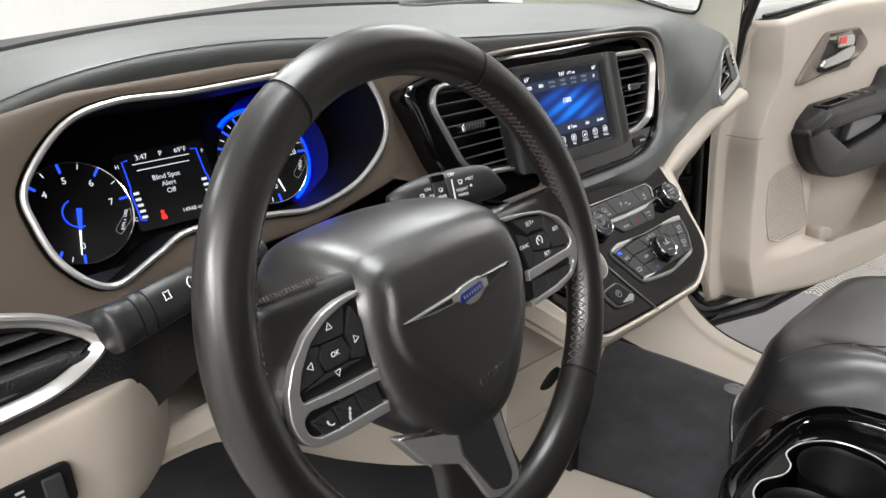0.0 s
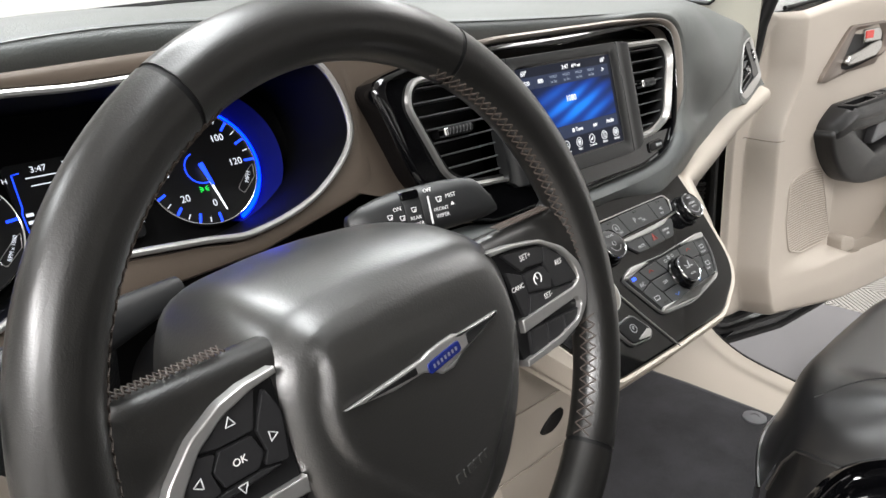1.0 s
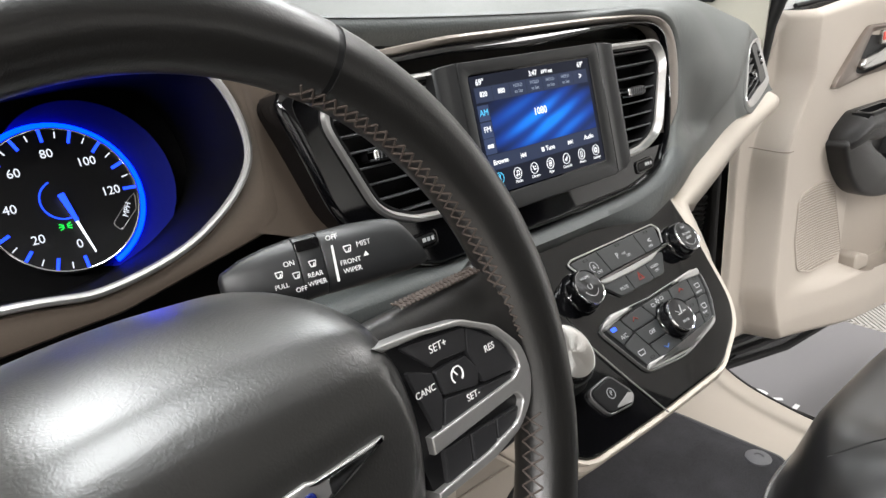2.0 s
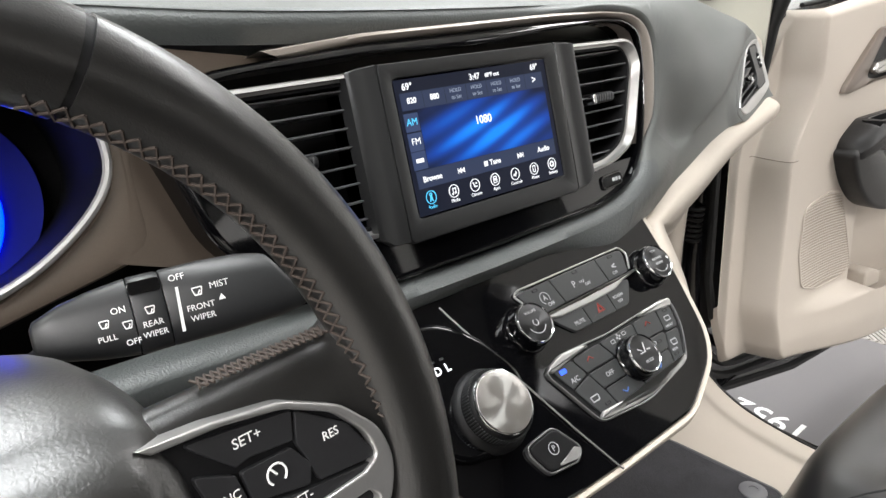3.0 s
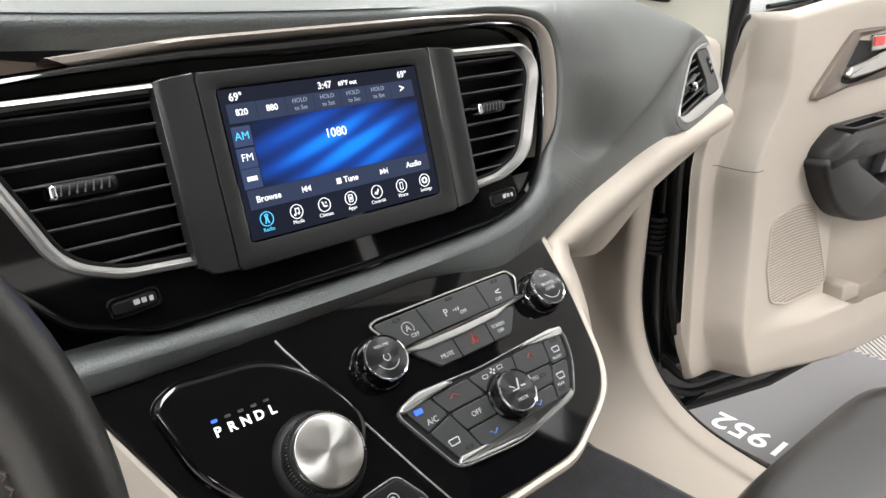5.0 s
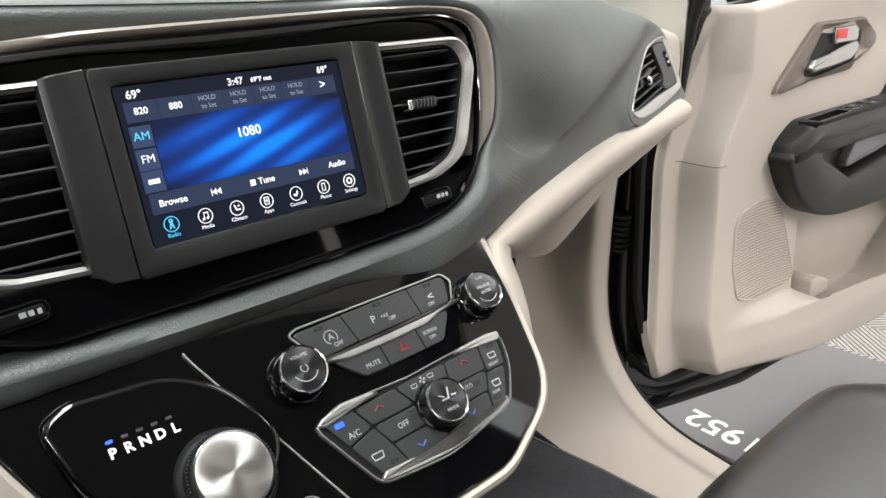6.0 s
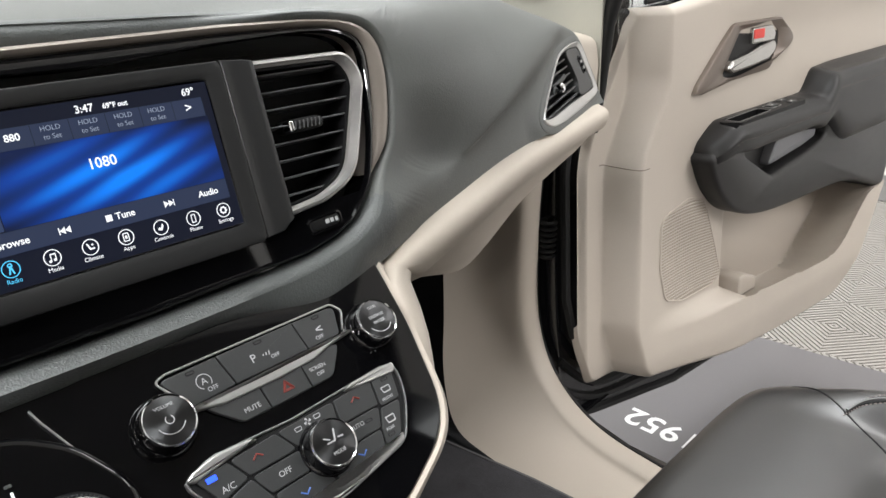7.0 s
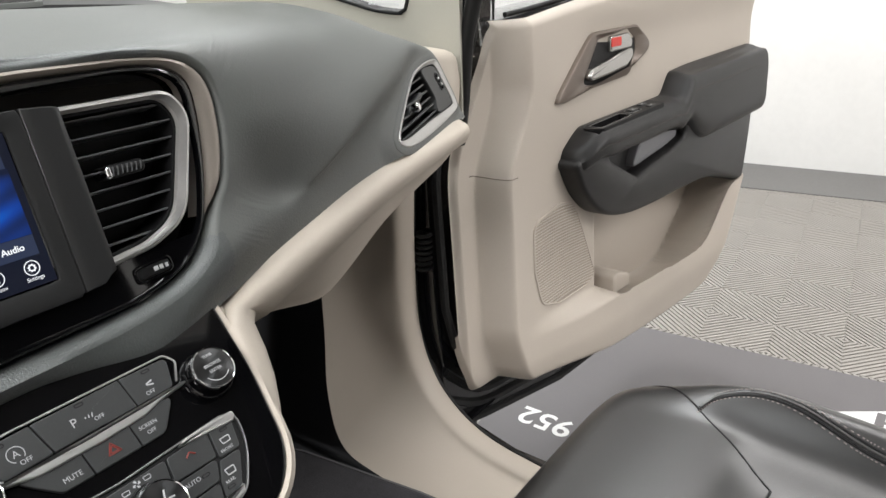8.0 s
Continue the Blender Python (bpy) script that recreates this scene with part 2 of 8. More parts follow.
GREY = material("dark_grey_screen_frame", (0.013, 0.0135, 0.014), 0.42, vary=0.1, grain=800, bump=0.2, bump_scale=1200, depth=0.0003)
BUTTON = material("grey_button_plastic", (0.026, 0.0275, 0.028), 0.40, vary=0.1, grain=500, bump=0.15, bump_scale=900, depth=0.0002)
SATIN = material("satin_silver_trim", (0.50, 0.495, 0.485), 0.34, metal=0.85, vary=0.06, grain=300)
CHROME = material("bright_chrome", (0.82, 0.83, 0.84), 0.08, metal=1.0, vary=0.03, grain=100)
SLAT = material("dark_slat_plastic", (0.075, 0.077, 0.080), 0.33, vary=0.1, grain=500)
SATIN_D = material("dark_satin_edge", (0.25, 0.25, 0.25), 0.35, metal=0.9, vary=0.06, grain=300)
BRUSHED = material("brushed_metal", (0.42, 0.41, 0.395), 0.26, metal=1.0, vary=0.05, grain=200)
OUTLINE = material("champagne_outline", (0.30, 0.265, 0.235), 0.34, metal=0.45, vary=0.06, grain=900)
BROWN = material("taupe_metallic_bezel", (0.088, 0.069, 0.054), 0.42, metal=0.2, vary=0.08, grain=900, spec=0.4)
CARPET = material("charcoal_carpet", (0.022, 0.023, 0.026), 0.95, vary=0.35, grain=900, bump=1.0, bump_scale=1500, depth=0.002, stain=9)
MATC = material("grey_mat_pile", (0.050, 0.049, 0.054), 0.95, vary=0.5, grain=700, bump=1.0, bump_scale=1300, depth=0.002, stain=14)
MATG = material("grey_vinyl_floor_graphic", (0.120, 0.113, 0.116), 0.5, vary=0.05, grain=200)
TILE = material("pale_floor_tile", (0.29, 0.272, 0.25), 0.5, vary=0.07, grain=120)
BASE = material("floor_under_tiles", (0.16, 0.15, 0.14), 0.8, grain=40)
BAND = material("dark_grey_edge_tile", (0.13, 0.126, 0.122), 0.5, grain=80)
COWL = material("black_cowl_plastic", (0.012, 0.0125, 0.0125), 0.4, vary=0.15, grain=60)
CEIL = material("white_ceiling_paint", (0.86, 0.86, 0.85), 0.8, vary=0.02, grain=20)
WALL = material("white_painted_wall", (0.70, 0.695, 0.68), 0.7, vary=0.03, grain=30, bump=0.1, bump_scale=200)
PAINT = material("black_body_paint", (0.006, 0.006, 0.007), 0.12, coat=0.7, vary=0.2, grain=20)
RUBBER = material("black_rubber_seal", (0.007, 0.007, 0.007), 0.55, spec=0.3, grain=300, bump=0.3, bump_scale=600)
WHITE = material("white_print", (0.75, 0.75, 0.74), 0.5, vary=0.05)
DIMW = material("pale_grey_print", (0.43, 0.44, 0.45), 0.5, vary=0.05)
REDP = material("red_print", (0.22, 0.028, 0.02), 0.5)
THREAD = material("tan_stitching", (0.040, 0.029, 0.023), 0.7, vary=0.3, grain=500)
THREAD_S = material("pale_seat_stitching", (0.26, 0.22, 0.21), 0.7, vary=0.3, grain=500)
THREAD_D = material("dark_stitching", (0.10, 0.085, 0.075), 0.7, vary=0.3, grain=500)
HEADL = material("grey_headliner", (0.20, 0.193, 0.183), 0.9, vary=0.05, grain=500, bump=0.3, bump_scale=900)
PULLG = material("grey_pull_cup", (0.16, 0.16, 0.17), 0.45, vary=0.06, grain=300)
TAUPE = material("taupe_handle_surround", (0.14, 0.112, 0.092), 0.4, metal=0.3, vary=0.06, grain=600)
REDK = material("red_lock_flag", (0.55, 0.03, 0.02), 0.4)
GRILLB = material("grille_backing", (0.33, 0.29, 0.245), 0.8)
BINDING = material("grey_binding", (0.10, 0.10, 0.105), 0.8, vary=0.2, grain=900, bump=0.5, bump_scale=1500)
PILLAR = material("grey_green_pillar_trim", (0.36, 0.35, 0.30), 0.75, vary=0.04, grain=700, bump=0.2, bump_scale=1200)
BOLTM = material("worn_bolt_metal", (0.10, 0.10, 0.10), 0.35, metal=0.8, vary=0.2, grain=200)
GLASS = bpy.data.materials.new("window_glass")
GLASS.use_nodes = True
_p = GLASS.node_tree.nodes["Principled BSDF"]
_p.inputs["Roughness"].default_value, _p.inputs["IOR"].default_value, _p.inputs["Transmission Weight"].default_value = 0.0, 1.05, 1.0

# ---- showroom ----
TURN_FLOOR = 6.4
FLOOR_M = pose(2.193, 0.103, 0, 0, 0, TURN_FLOOR)   # a tile corner, tile axes

bm = B()
cuboid(bm, -9, 9, -9, 9, -0.20, -0.012)
setting("ground", bm, BASE, "dark concrete floor under the plastic tiles", smooth=False)

WALL_A = 14.0
WM = pose(4.10, 0.20, 0, 0, 0, WALL_A)
bm = B()
cuboid(bm, 0.0, 0.15, -9, 9, -0.19, 3.4, WM)
setting("wall_east", bm, WALL, "plain white painted showroom wall", smooth=False)
bm = B()
cuboid(bm, -0.45, -0.004, -6, 6, -0.01, 0.004, WM)
setting("floor_border", bm, BAND, "dark grey border strip of the tiled floor along the wall", smooth=False)
for nm, (x0, x1, y0, y1) in {"wall_north": (-6.2, 6.5, 5.0, 5.15), "wall_south": (-6.2, 6.5, -6.15, -6.0), "wall_west": (-6.35, -6.2, -6.15, 5.15)}.items():
    bm = B()
    cuboid(bm, x0, x1, y0, y1, -0.19, 3.4)
    setting(nm, bm, WALL, "plain white painted showroom wall", smooth=False)
bm = B()
cuboid(bm, -6.35, 6.5, -6.15, 5.15, 3.4, 3.5)
setting("ceiling", bm, CEIL, "white showroom ceiling", smooth=False)

# ---- local frames of the cabin: x right, y ahead, z up ----
FS = frame_of((0, -0.0147, 1.0105), (1, 0, 0), (0, 0.309, 0.951))                 # touchscreen face
_a = radians(48)
FH = frame_of((0.05, -0.0968, 0.87), (1, 0, 0), (0, math.sin(_a), math.cos(_a)))  # control panel face
FR = frame_of((-0.42, 0.005, 1.026), (1, 0, 0), (0, 0.371, 0.928))                # instrument ring
FG = frame_of((-0.43, 0.091, 0.997), (1, 0, 0), (0, 0.514, 0.857))                # gauge faces
FW = frame_of((-0.401, -0.219, 0.973), (math.cos(radians(4.5)), math.sin(radians(4.5)), 0), (-math.sin(radians(20)) * math.sin(radians(4.5)), math.sin(radians(20)) * math.cos(radians(4.5)), math.cos(radians(20))))
FD = frame_of((0.95, 0.105, 0.75), (1, -0.09, 0), (0, 0.09, 1))                   # inner face of the open door


def lerp_table(table, x):
    """Smooth reading of rows (x, a, b, ...)."""
    if x <= table[0][0]:
        return table[0][1:]
    k = len(table)
    for i in range(k - 1):
        r0, r1 = table[i], table[i + 1]
        if x <= r1[0]:
            d = r1[0] - r0[0]
            t = (x - r0[0]) / d
            out = []
            for c in range(1, len(r0)):
                m = (r1[c] - r0[c]) / d
                ma = (m + (r0[c] - table[i - 1][c]) / (r0[0] - table[i - 1][0])) / 2 if i > 0 else m
                mb = (m + (table[i + 2][c] - r1[c]) / (table[i + 2][0] - r1[0])) / 2 if i + 2 < k else m
                out.append((2 * t ** 3 - 3 * t * t + 1) * r0[c] + (t ** 3 - 2 * t * t + t) * d * ma + (3 * t * t - 2 * t ** 3) * r1[c] + (t ** 3 - t * t) * d * mb)
            return tuple(out)
    return table[-1][1:]


def cowl(x):
    return 0.62 - 0.25 * x * x, 1.083 - (0.12 if x < 0 else 0.06) * x * x


dash = thing("dashboard", "charcoal soft-touch car dashboard with beige lower trim", "dashboard", place=(0, 0.2, 1.0))

# one skin: padded lip over the instruments and the bezel, round the bezel's corner, and down to the beige strip
HOOD = [(-0.74, 0.090, 1.030), (-0.66, 0.072, 1.058), (-0.60, 0.060, 1.080), (-0.55, 0.055, 1.096), (-0.50, 0.052, 1.106), (-0.45, 0.050, 1.111), (-0.38, 0.046, 1.113), (-0.28, 0.036, 1.109), (-0.18, 0.022, 1.101), (0.0, 0.012, 1.0935), (0.17, 0.011, 1.090)]
STRIP = [(-0.30, -0.062, 0.898), (0.06, -0.062, 0.898), (0.12, -0.058, 0.902), (0.19, -0.046, 0.911), (0.257, -0.027, 0.920), (0.322, -0.011, 0.926), (0.411, 0.0137, 0.931), (0.50, 0.037, 0.932), (0.585, 0.057, 0.932), (0.69, 0.083, 0.932), (0.80, 0.110, 0.930)]
CREASE = [(0.22, -0.040, 0.952), (0.271, -0.034, 0.946), (0.368, -0.006, 0.985), (0.45, 0.024, 1.010), (0.553, 0.070, 1.026), (0.63, 0.100, 1.026), (0.69, 0.125, 1.000), (0.72, 0.140, 0.965)]
CREST = [(0.22, 1.096), (0.35, 1.095), (0.45, 1.091), (0.55, 1.082), (0.60, 1.070), (0.65, 1.050), (0.69, 1.022), (0.72, 0.985)]


def lip_section(x):
    yw, zw = cowl(x)
    yf, zf = lerp_table(HOOD, x)
    ctrl = [(yw, zw), (yf + 0.30, 0.32 * (zf + 0.004) + 0.68 * (zw + 0.006)), (yf + 0.10, zf + 0.007), (yf + 0.014, zf + 0.0045), (yf + 0.004, zf + 0.0015), (yf + 0.001, zf - 0.005), (yf + 0.006, zf - 0.017)]
    return [Vector((x, p.x, p.y)) for p in smooth_open([Vector(c) for c in ctrl], 6)][::-1]


def base_ctrl(x):
    """The dash surface at x, from the windscreen forward and down to the strip."""
    yw, zw = cowl(x)
    ys, zs = lerp_table(STRIP, x)
    yc, zc = lerp_table(CREASE, x)
    zt = lerp_table(CREST, x)[0]
    under = 1 - sstep(0.03, 0.13, x)   # the pad turns in above the control panel
    near = [(yw, zw), (0.25, 1.100), (0.06, 1.096), (0.012, 1.083), (-0.006, 1.045), (ys + 0.031, 0.980), (ys + 0.003 - 0.002 * under, zs + 0.030 - 0.002 * under), (ys + 0.022 * under, zs + 0.007 * under)]
    zb = min(zw, zt - 0.004)
    far = [(yw - 0.10 * sstep(0.5, 0.7, x), zb), (ys + 0.24, zt + 0.001), (ys + 0.155, zt - 0.002), (yc + 0.070, zt - 0.014), (yc + 0.020, 0.40 * zt + 0.60 * zc), (yc, zc), ((yc + ys) / 2 + 0.011, (zc + zs) / 2 + 0.008), (ys + 0.003, zs)]
    k = min(1, max(0, (x - 0.20) / 0.20))
    k = k * k * (3 - 2 * k)
    return [Vector((p[0] + (q[0] - p[0]) * k, p[1] + (q[1] - p[1]) * k)) for p, q in zip(near, far)]


def base_point(x, w):
    """w runs from 0 at the windscreen to 7 at the strip."""
    c = base_ctrl(x)
    c = [c[0] * 2 - c[1]] + c + [c[-1] * 2 - c[-2]]
    i = min(6, int(w))
    t = w - i
    p0, p1, p2, p3 = c[i:i + 4]
    q = 0.5 * ((2 * p1) + (p2 - p0) * t + (2 * p0 - 5 * p1 + 4 * p2 - p3) * t * t + (3 * p1 - p0 - 3 * p2 + p3) * t ** 3)
    return Vector((x, q.x, q.y))


def sstep(a, b, x):
    t = min(1, max(0, (x - a) / (b - a)))
    return t * t * (3 - 2 * t)


# edge of the opening for the centre bezel, from its top round the right corner to its foot
EDGE = smooth_open([(0.06, 0.0800), (0.11, 0.0798), (0.165, 0.0785), (0.201, 0.0748), (0.2205, 0.0682), (0.2312, 0.0545), (0.2328, 0.035), (0.2272, 0.007), (0.2182, -0.016), (0.2065, -0.0305), (0.1975, -0.0405), (0.1905, -0.0480), (0.179, -0.0615), (0.159, -0.0735), (0.133, -0.0805), (0.09, -0.0850), (0.0, -0.0872), (-0.10, -0.0868), (-0.20, -0.0830), (-0.30, -0.0806)], 12)
NCOL = 37
X1 = 0.32
ROLL_T, ROLL_R, ROLL_B = [(-0.002, -0.016), (0.0, -0.004), (0.0020, 0.0010), (0.0060, 0.0030)], [(-0.001, -0.014), (0.0003, -0.0040), (0.0012, -0.0008), (0.0045, 0.0016)], [(-0.003, -0.014), (0.0, -0.0010), (0.0030, 0.0050), (0.0090, 0.0100)]
tails = []
columns = [lip_section(-0.74 + i * 0.02) for i in range(40)]
for i, e in enumerate(EDGE):
    u, v = e.x, e.y
    d = (EDGE[min(i + 1, len(EDGE) - 1)] - EDGE[max(i - 1, 0)]).normalized()
    out = Vector((-d.y, d.x))
    wt, wb = sstep(0.045, 0.072, v), sstep(-0.03, -0.065, v)
    roll = [((1 - wt - wb) * r[0] + wt * t[0] + wb * b[0], (1 - wt - wb) * r[1] + wt * t[1] + wb * b[1]) for t, r, b in zip(ROLL_T, ROLL_R, ROLL_B)]
    col = [FS @ Vector((u + out.x * o, v + out.y * o, h)) for o, h in roll]
    last = col[-1]
    w0 = min((k * 0.05 for k in range(20, 140)), key=lambda w: (base_point(last.x, w) - last).length)
    shift = last - base_point(last.x, w0)
    # where this line of the skin ends
    if v > 0.0748:
        k = sstep(0.06, 0.20, u)
        xe, we = u + (X1 - u) * k ** 2, 0.0
    elif u > 0.12 and v > -0.0755:
        k = (0.0748 - v) / (0.0748 + 0.0755)
        if k < 0.75:
            xe, we = X1, 7 * (k / 0.75) ** 0.85
        else:
            xe, we = X1 - (X1 - 0.14) * ((k - 0.75) / 0.25), 7.0
    else:
        xe, we = min(u, 0.14), 7.0
    total = (base_point(xe, we) - last).length
    n = NCOL - len(col)
    for j in range(1, n + 1):
        f = (j / n) ** (1.9 if total > 0.2 else 1.2)
        p = base_point(last.x + (xe - last.x) * f, w0 + (we - w0) * f)
        col.append(p + shift * (1 - sstep(0.0, min(0.075, total * 0.9), f * total)))
    k = sstep(0.06, 0.175, u) if v > 0.0748 else 1.0
    if k < 1:
        col = [p.lerp(q, k) for p, q in zip(lip_section(u), col)]
    columns.append(col)
    if xe == X1:
        tails.append((col[-1], we))
bm = B()
loft(bm, columns)
# the right half, with a hollow behind the side vent
FV = frame_of((0.59, 0.0745, 0.975), (1, 0.31, 0), (0, 0.36, 1))
SIDE_VENT = smooth_closed([(0.0738, 0.0422), (0.0912, 0.0373), (0.104, 0.010), (0.1148, -0.0200), (0.103, -0.0317), (0.0127, -0.0385), (-0.0606, -0.0387), (-0.0904, -0.0312), (-0.0935, -0.0206), (-0.0569, 0.0035), (-0.0025, 0.0330), (0.0349, 0.0410)], 6)
SIDE_VENT = SIDE_VENT if sum(SIDE_VENT[i - 1][0] * SIDE_VENT[i][1] - SIDE_VENT[i][0] * SIDE_VENT[i - 1][1] for i in range(len(SIDE_VENT))) > 0 else SIDE_VENT[::-1]


def inside(ol, x, y):
    hit = False
    for (x1, y1), (x2, y2) in zip(ol, ol[1:] + ol[:1]):
        if (y1 > y) != (y2 > y) and x < x1 + (x2 - x1) * (y - y1) / (y2 - y1):
            hit = not hit
    return hit


FVI = FV.inverted()
hollow = shrink(SIDE_VENT, 0.001)
rows = [[p for p, _ in tails]]
for i in range(1, 76):
    x = X1 + i * 0.0053
    row = []
    for _, we in tails:
        p = base_point(x, we)
        q = FVI @ p
        if abs(q.x) < 0.16 and abs(q.y) < 0.09:
            if inside(hollow, q.x, q.y):
                q.z = -0.045
            else:
                away = min(math.hypot(q.x - a, q.y - b) for a, b in hollow)
                near = 1 - sstep(0.004, 0.035, away)
                q.z += (0.0003 - q.z) * near if abs(q.z) < 0.04 else 0.0
            p = FV @ q
        row.append(p)
    rows.append(row)
loft(bm, rows)
bmesh.ops.remove_doubles(bm, verts=bm.verts, dist=0.0002)
skin = part("padded_skin", bm, DASH, dash, "charcoal pebbled skin with a padded lip, sweeping down to the beige strip", angle=60)
skin.data.materials.append(PEBBLE)
for f in skin.data.polygons:
    c = f.center + Vector((0, 0, 0))
    q = FS.inverted() @ (skin.matrix_basis @ c)
    lip_side = q.x < 0.19 and q.y > 0.06 and c.y < lerp_table(HOOD, min(c.x, 0.17))[0] + 0.014
    if lip_side or (q.y < -0.055 and q.x < 0.20):
        f.material_index = 1

# body of the dashboard behind its skins
bm = B()
loft(bm, [[(x, 0.60 - 0.25 * x * x, 1.05 - 0.07 * x * x), (x, 0.20 if x < 0.15 else 0.26, 1.03 - 0.07 * x * x), (x, 0.20 if x < 0.15 else 0.34, 0.90), (x, 0.20 if x < 0.15 else 0.38, 0.72), (x, 0.44, 0.70)] for x in (-0.74, -0.4, -0.1, 0.2, 0.45, 0.70)])
part("core", bm, MATTE, dash)

# beige strip under the right half, turning down beside the control panel
LOWER = [(0.20, 0.800), (0.26, 0.822), (0.386, 0.822), (0.52, 0.852), (0.60, 0.862), (0.72, 0.872)]
path = []
for k in range(5):
    path.append((FH @ Vector(((0.104, 0.112, 0.1185, 0.1225, 0.1245)[k], -0.045 + 0.0215 * k, -0.008 + 0.0018 * k)), Vector((0.94, 0.34 * 0.669, -0.34 * 0.743)), Vector((0.20, -0.655, 0.728)), (0.014, 0.020, 0.025, 0.0285, 0.031)[k]))
path.append((Vector((0.187, -0.050, 0.906)), Vector((0.80, 0.12, -0.55)), Vector((0.05, -0.86, 0.45)), 0.036))
path.append((Vector((0.213, -0.0405, 0.9135)), Vector((0.45, 0.0, -0.88)), Vector((0.05, -0.97, 0.2)), 0.042))
for x in [0.245 + 0.0225 * k for k in range(22)]:
    ys, zs = lerp_table(STRIP, x)
    w = 0.047 - 0.012 * sstep(0.26, 0.65, x)
    end = sstep(0.690, 0.7185, x)
    path.append((Vector((x, ys + 0.014 * end, zs - 0.010 * end)), Vector((0, 0.06, -1)), Vector((0, -1, 0.0)), w * (1 - 0.55 * end ** 2)))
bm = B()
rows = []
for i, (p, across, out, w) in enumerate(path):
    across, out = across.normalized(), out.normalized()
    k = sstep(3, 13, i)
    g = 0.35 + 0.65 * sstep(3, 8, i)
    prof = [(-0.004, -0.014), (-0.001, -0.002), (0.12 * w, 0.30 * w * g), (0.42 * w, 0.40 * w * g), (0.78 * w, 0.24 * w * g), (0.98 * w, -0.06 * w)]
    sec = [p + across * q + out * h for q, h in prof]
    zl = lerp_table(LOWER, p.x)[0] if k > 0 else 0.0
    crease = sec[-1]
    low = Vector((crease.x, crease.y + 0.026, min(zl, crease.z - 0.006)))
    flat = crease + across * 0.004 - out * 0.035
    low = flat.lerp(low, k)
    sec = sec + [crease.lerp(low, 0.5) - out * 0.001, low, low + Vector((0, 0.012, 0.000)), low + Vector((0, 0.12, 0.01))]
    sm = smooth_open(sec[:6], 4) + smooth_open(sec[5:], 3)[1:]
    rows.append(sm)
loft(bm, rows)
bm.faces.new([bm.verts.new(p) for p in rows[-1]])
part("lower_strip", bm, BEIGE, dash, "beige moulded strip running out to the door", angle=48)

# taupe panel round the instruments
RING = smooth_closed([(-0.169, 0.014), (-0.133, 0.0506), (-0.092, 0.0630), (-0.033, 0.0625), (0.041, 0.0657), (0.107, 0.0685), (0.1480, 0.0545), (0.1575, 0.001), (0.114, -0.0385), (0.055, -0.0545), (0.010, -0.0505), (-0.062, -0.0455), (-0.094, -0.0570), (-0.133, -0.0705), (-0.160, -0.048), (-0.1705, -0.015)], 8)[::-1]
RING = RING if sum(RING[i - 1][0] * RING[i][1] - RING[i][0] * RING[i - 1][1] for i in range(len(RING))) > 0 else RING[::-1]
bm = B()
outer = rounded([(-0.31, -0.075, 0.03), (-0.18, -0.105, 0.05), (-0.095, -0.079, 0.04), (0.06, -0.070, 0.05), (0.172, -0.046, 0.02), (0.176, 0.079, 0.01), (0.02, 0.082, 0.05), (-0.12, 0.076, 0.05), (-0.31, 0.040, 0.02)])
ring(bm, outer, shrink(RING, -0.0035), -0.03, -0.004, FR, 0.004, n=160, c=(-0.01, 0.0))
part("instrument_surround", bm, BROWN, dash, "taupe metallic panel round the instruments")
bm = B()
tube(bm, [FR @ Vector((x, y, -0.0005)) for x, y in RING], 0.0026, seg=8, closed=True)
part("instrument_trim", bm, SATIN, dash, "satin silver outline round the instruments")

# black tube drawn in place of the shadow under the padded lip
bm = B()
tube(bm, [(x, lerp_table(HOOD, x)[0] + 0.010, lerp_table(HOOD, x)[1] - 0.018) for x in [-0.72 + 0.02 * k for k in range(24)]], 0.0050, seg=8)
part("hood_shadow", bm, RUBBER, dash, "black tube standing for the shadow under the padded lip")
# shelf, outer vent panel and knee panels on the driver's side
bm = B()
rows = []
for i in range(14):
    x = -0.76 + i * 0.0215
    k = max(0, (i - 9) / 4)
    f = -0.078 + 0.05 * k
    ctrl = [(0.03, 0.952), (-0.02, 0.948), (f + 0.02, 0.953), (f, 0.948), (f - 0.002, 0.935), (f + 0.004, 0.900), (f + 0.01, 0.870)]
    rows.append([Vector((x, p.x, p.y)) for p in smooth_open([Vector(c) for c in ctrl], 5)])
loft(bm, rows)
part("driver_shelf", bm, PAD, dash, "pebble-grained black shelf under the instruments")

bm = B()
rows = []
for i in range(16):
    x = -0.78 + i * 0.0165
    k = max(0, (i - 11) / 4) ** 2
    f = -0.082 + 0.045 * k
    ztop = 0.921 + (x + 0.53) * 0.11
    ctrl = [(f + 0.04, ztop + 0.002), (f + 0.004, ztop), (f - 0.004, ztop - 0.012), (f + 0.002, ztop - 0.07), (f + 0.02, ztop - 0.12), (f + 0.08, ztop - 0.14)]
    rows.append([Vector((x, p.x, p.y)) for p in smooth_open([Vector(c) for c in ctrl], 5)])
loft(bm, rows)
bm.faces.new([bm.verts.new(p) for p in rows[-1]])
part("knee_panel", bm, BEIGE, dash, "beige driver's knee panel")
UNDER = [(-0.66, 0.776, -0.030), (-0.49, 0.788, -0.028), (-0.43, 0.742, -0.010), (-0.372, 0.692, 0.010), (-0.333, 0.660, 0.018), (-0.232, 0.596, 0.020), (-0.12, 0.545, 0.010), (-0.06, 0.52, 0.0)]
bm = B()
rows = []
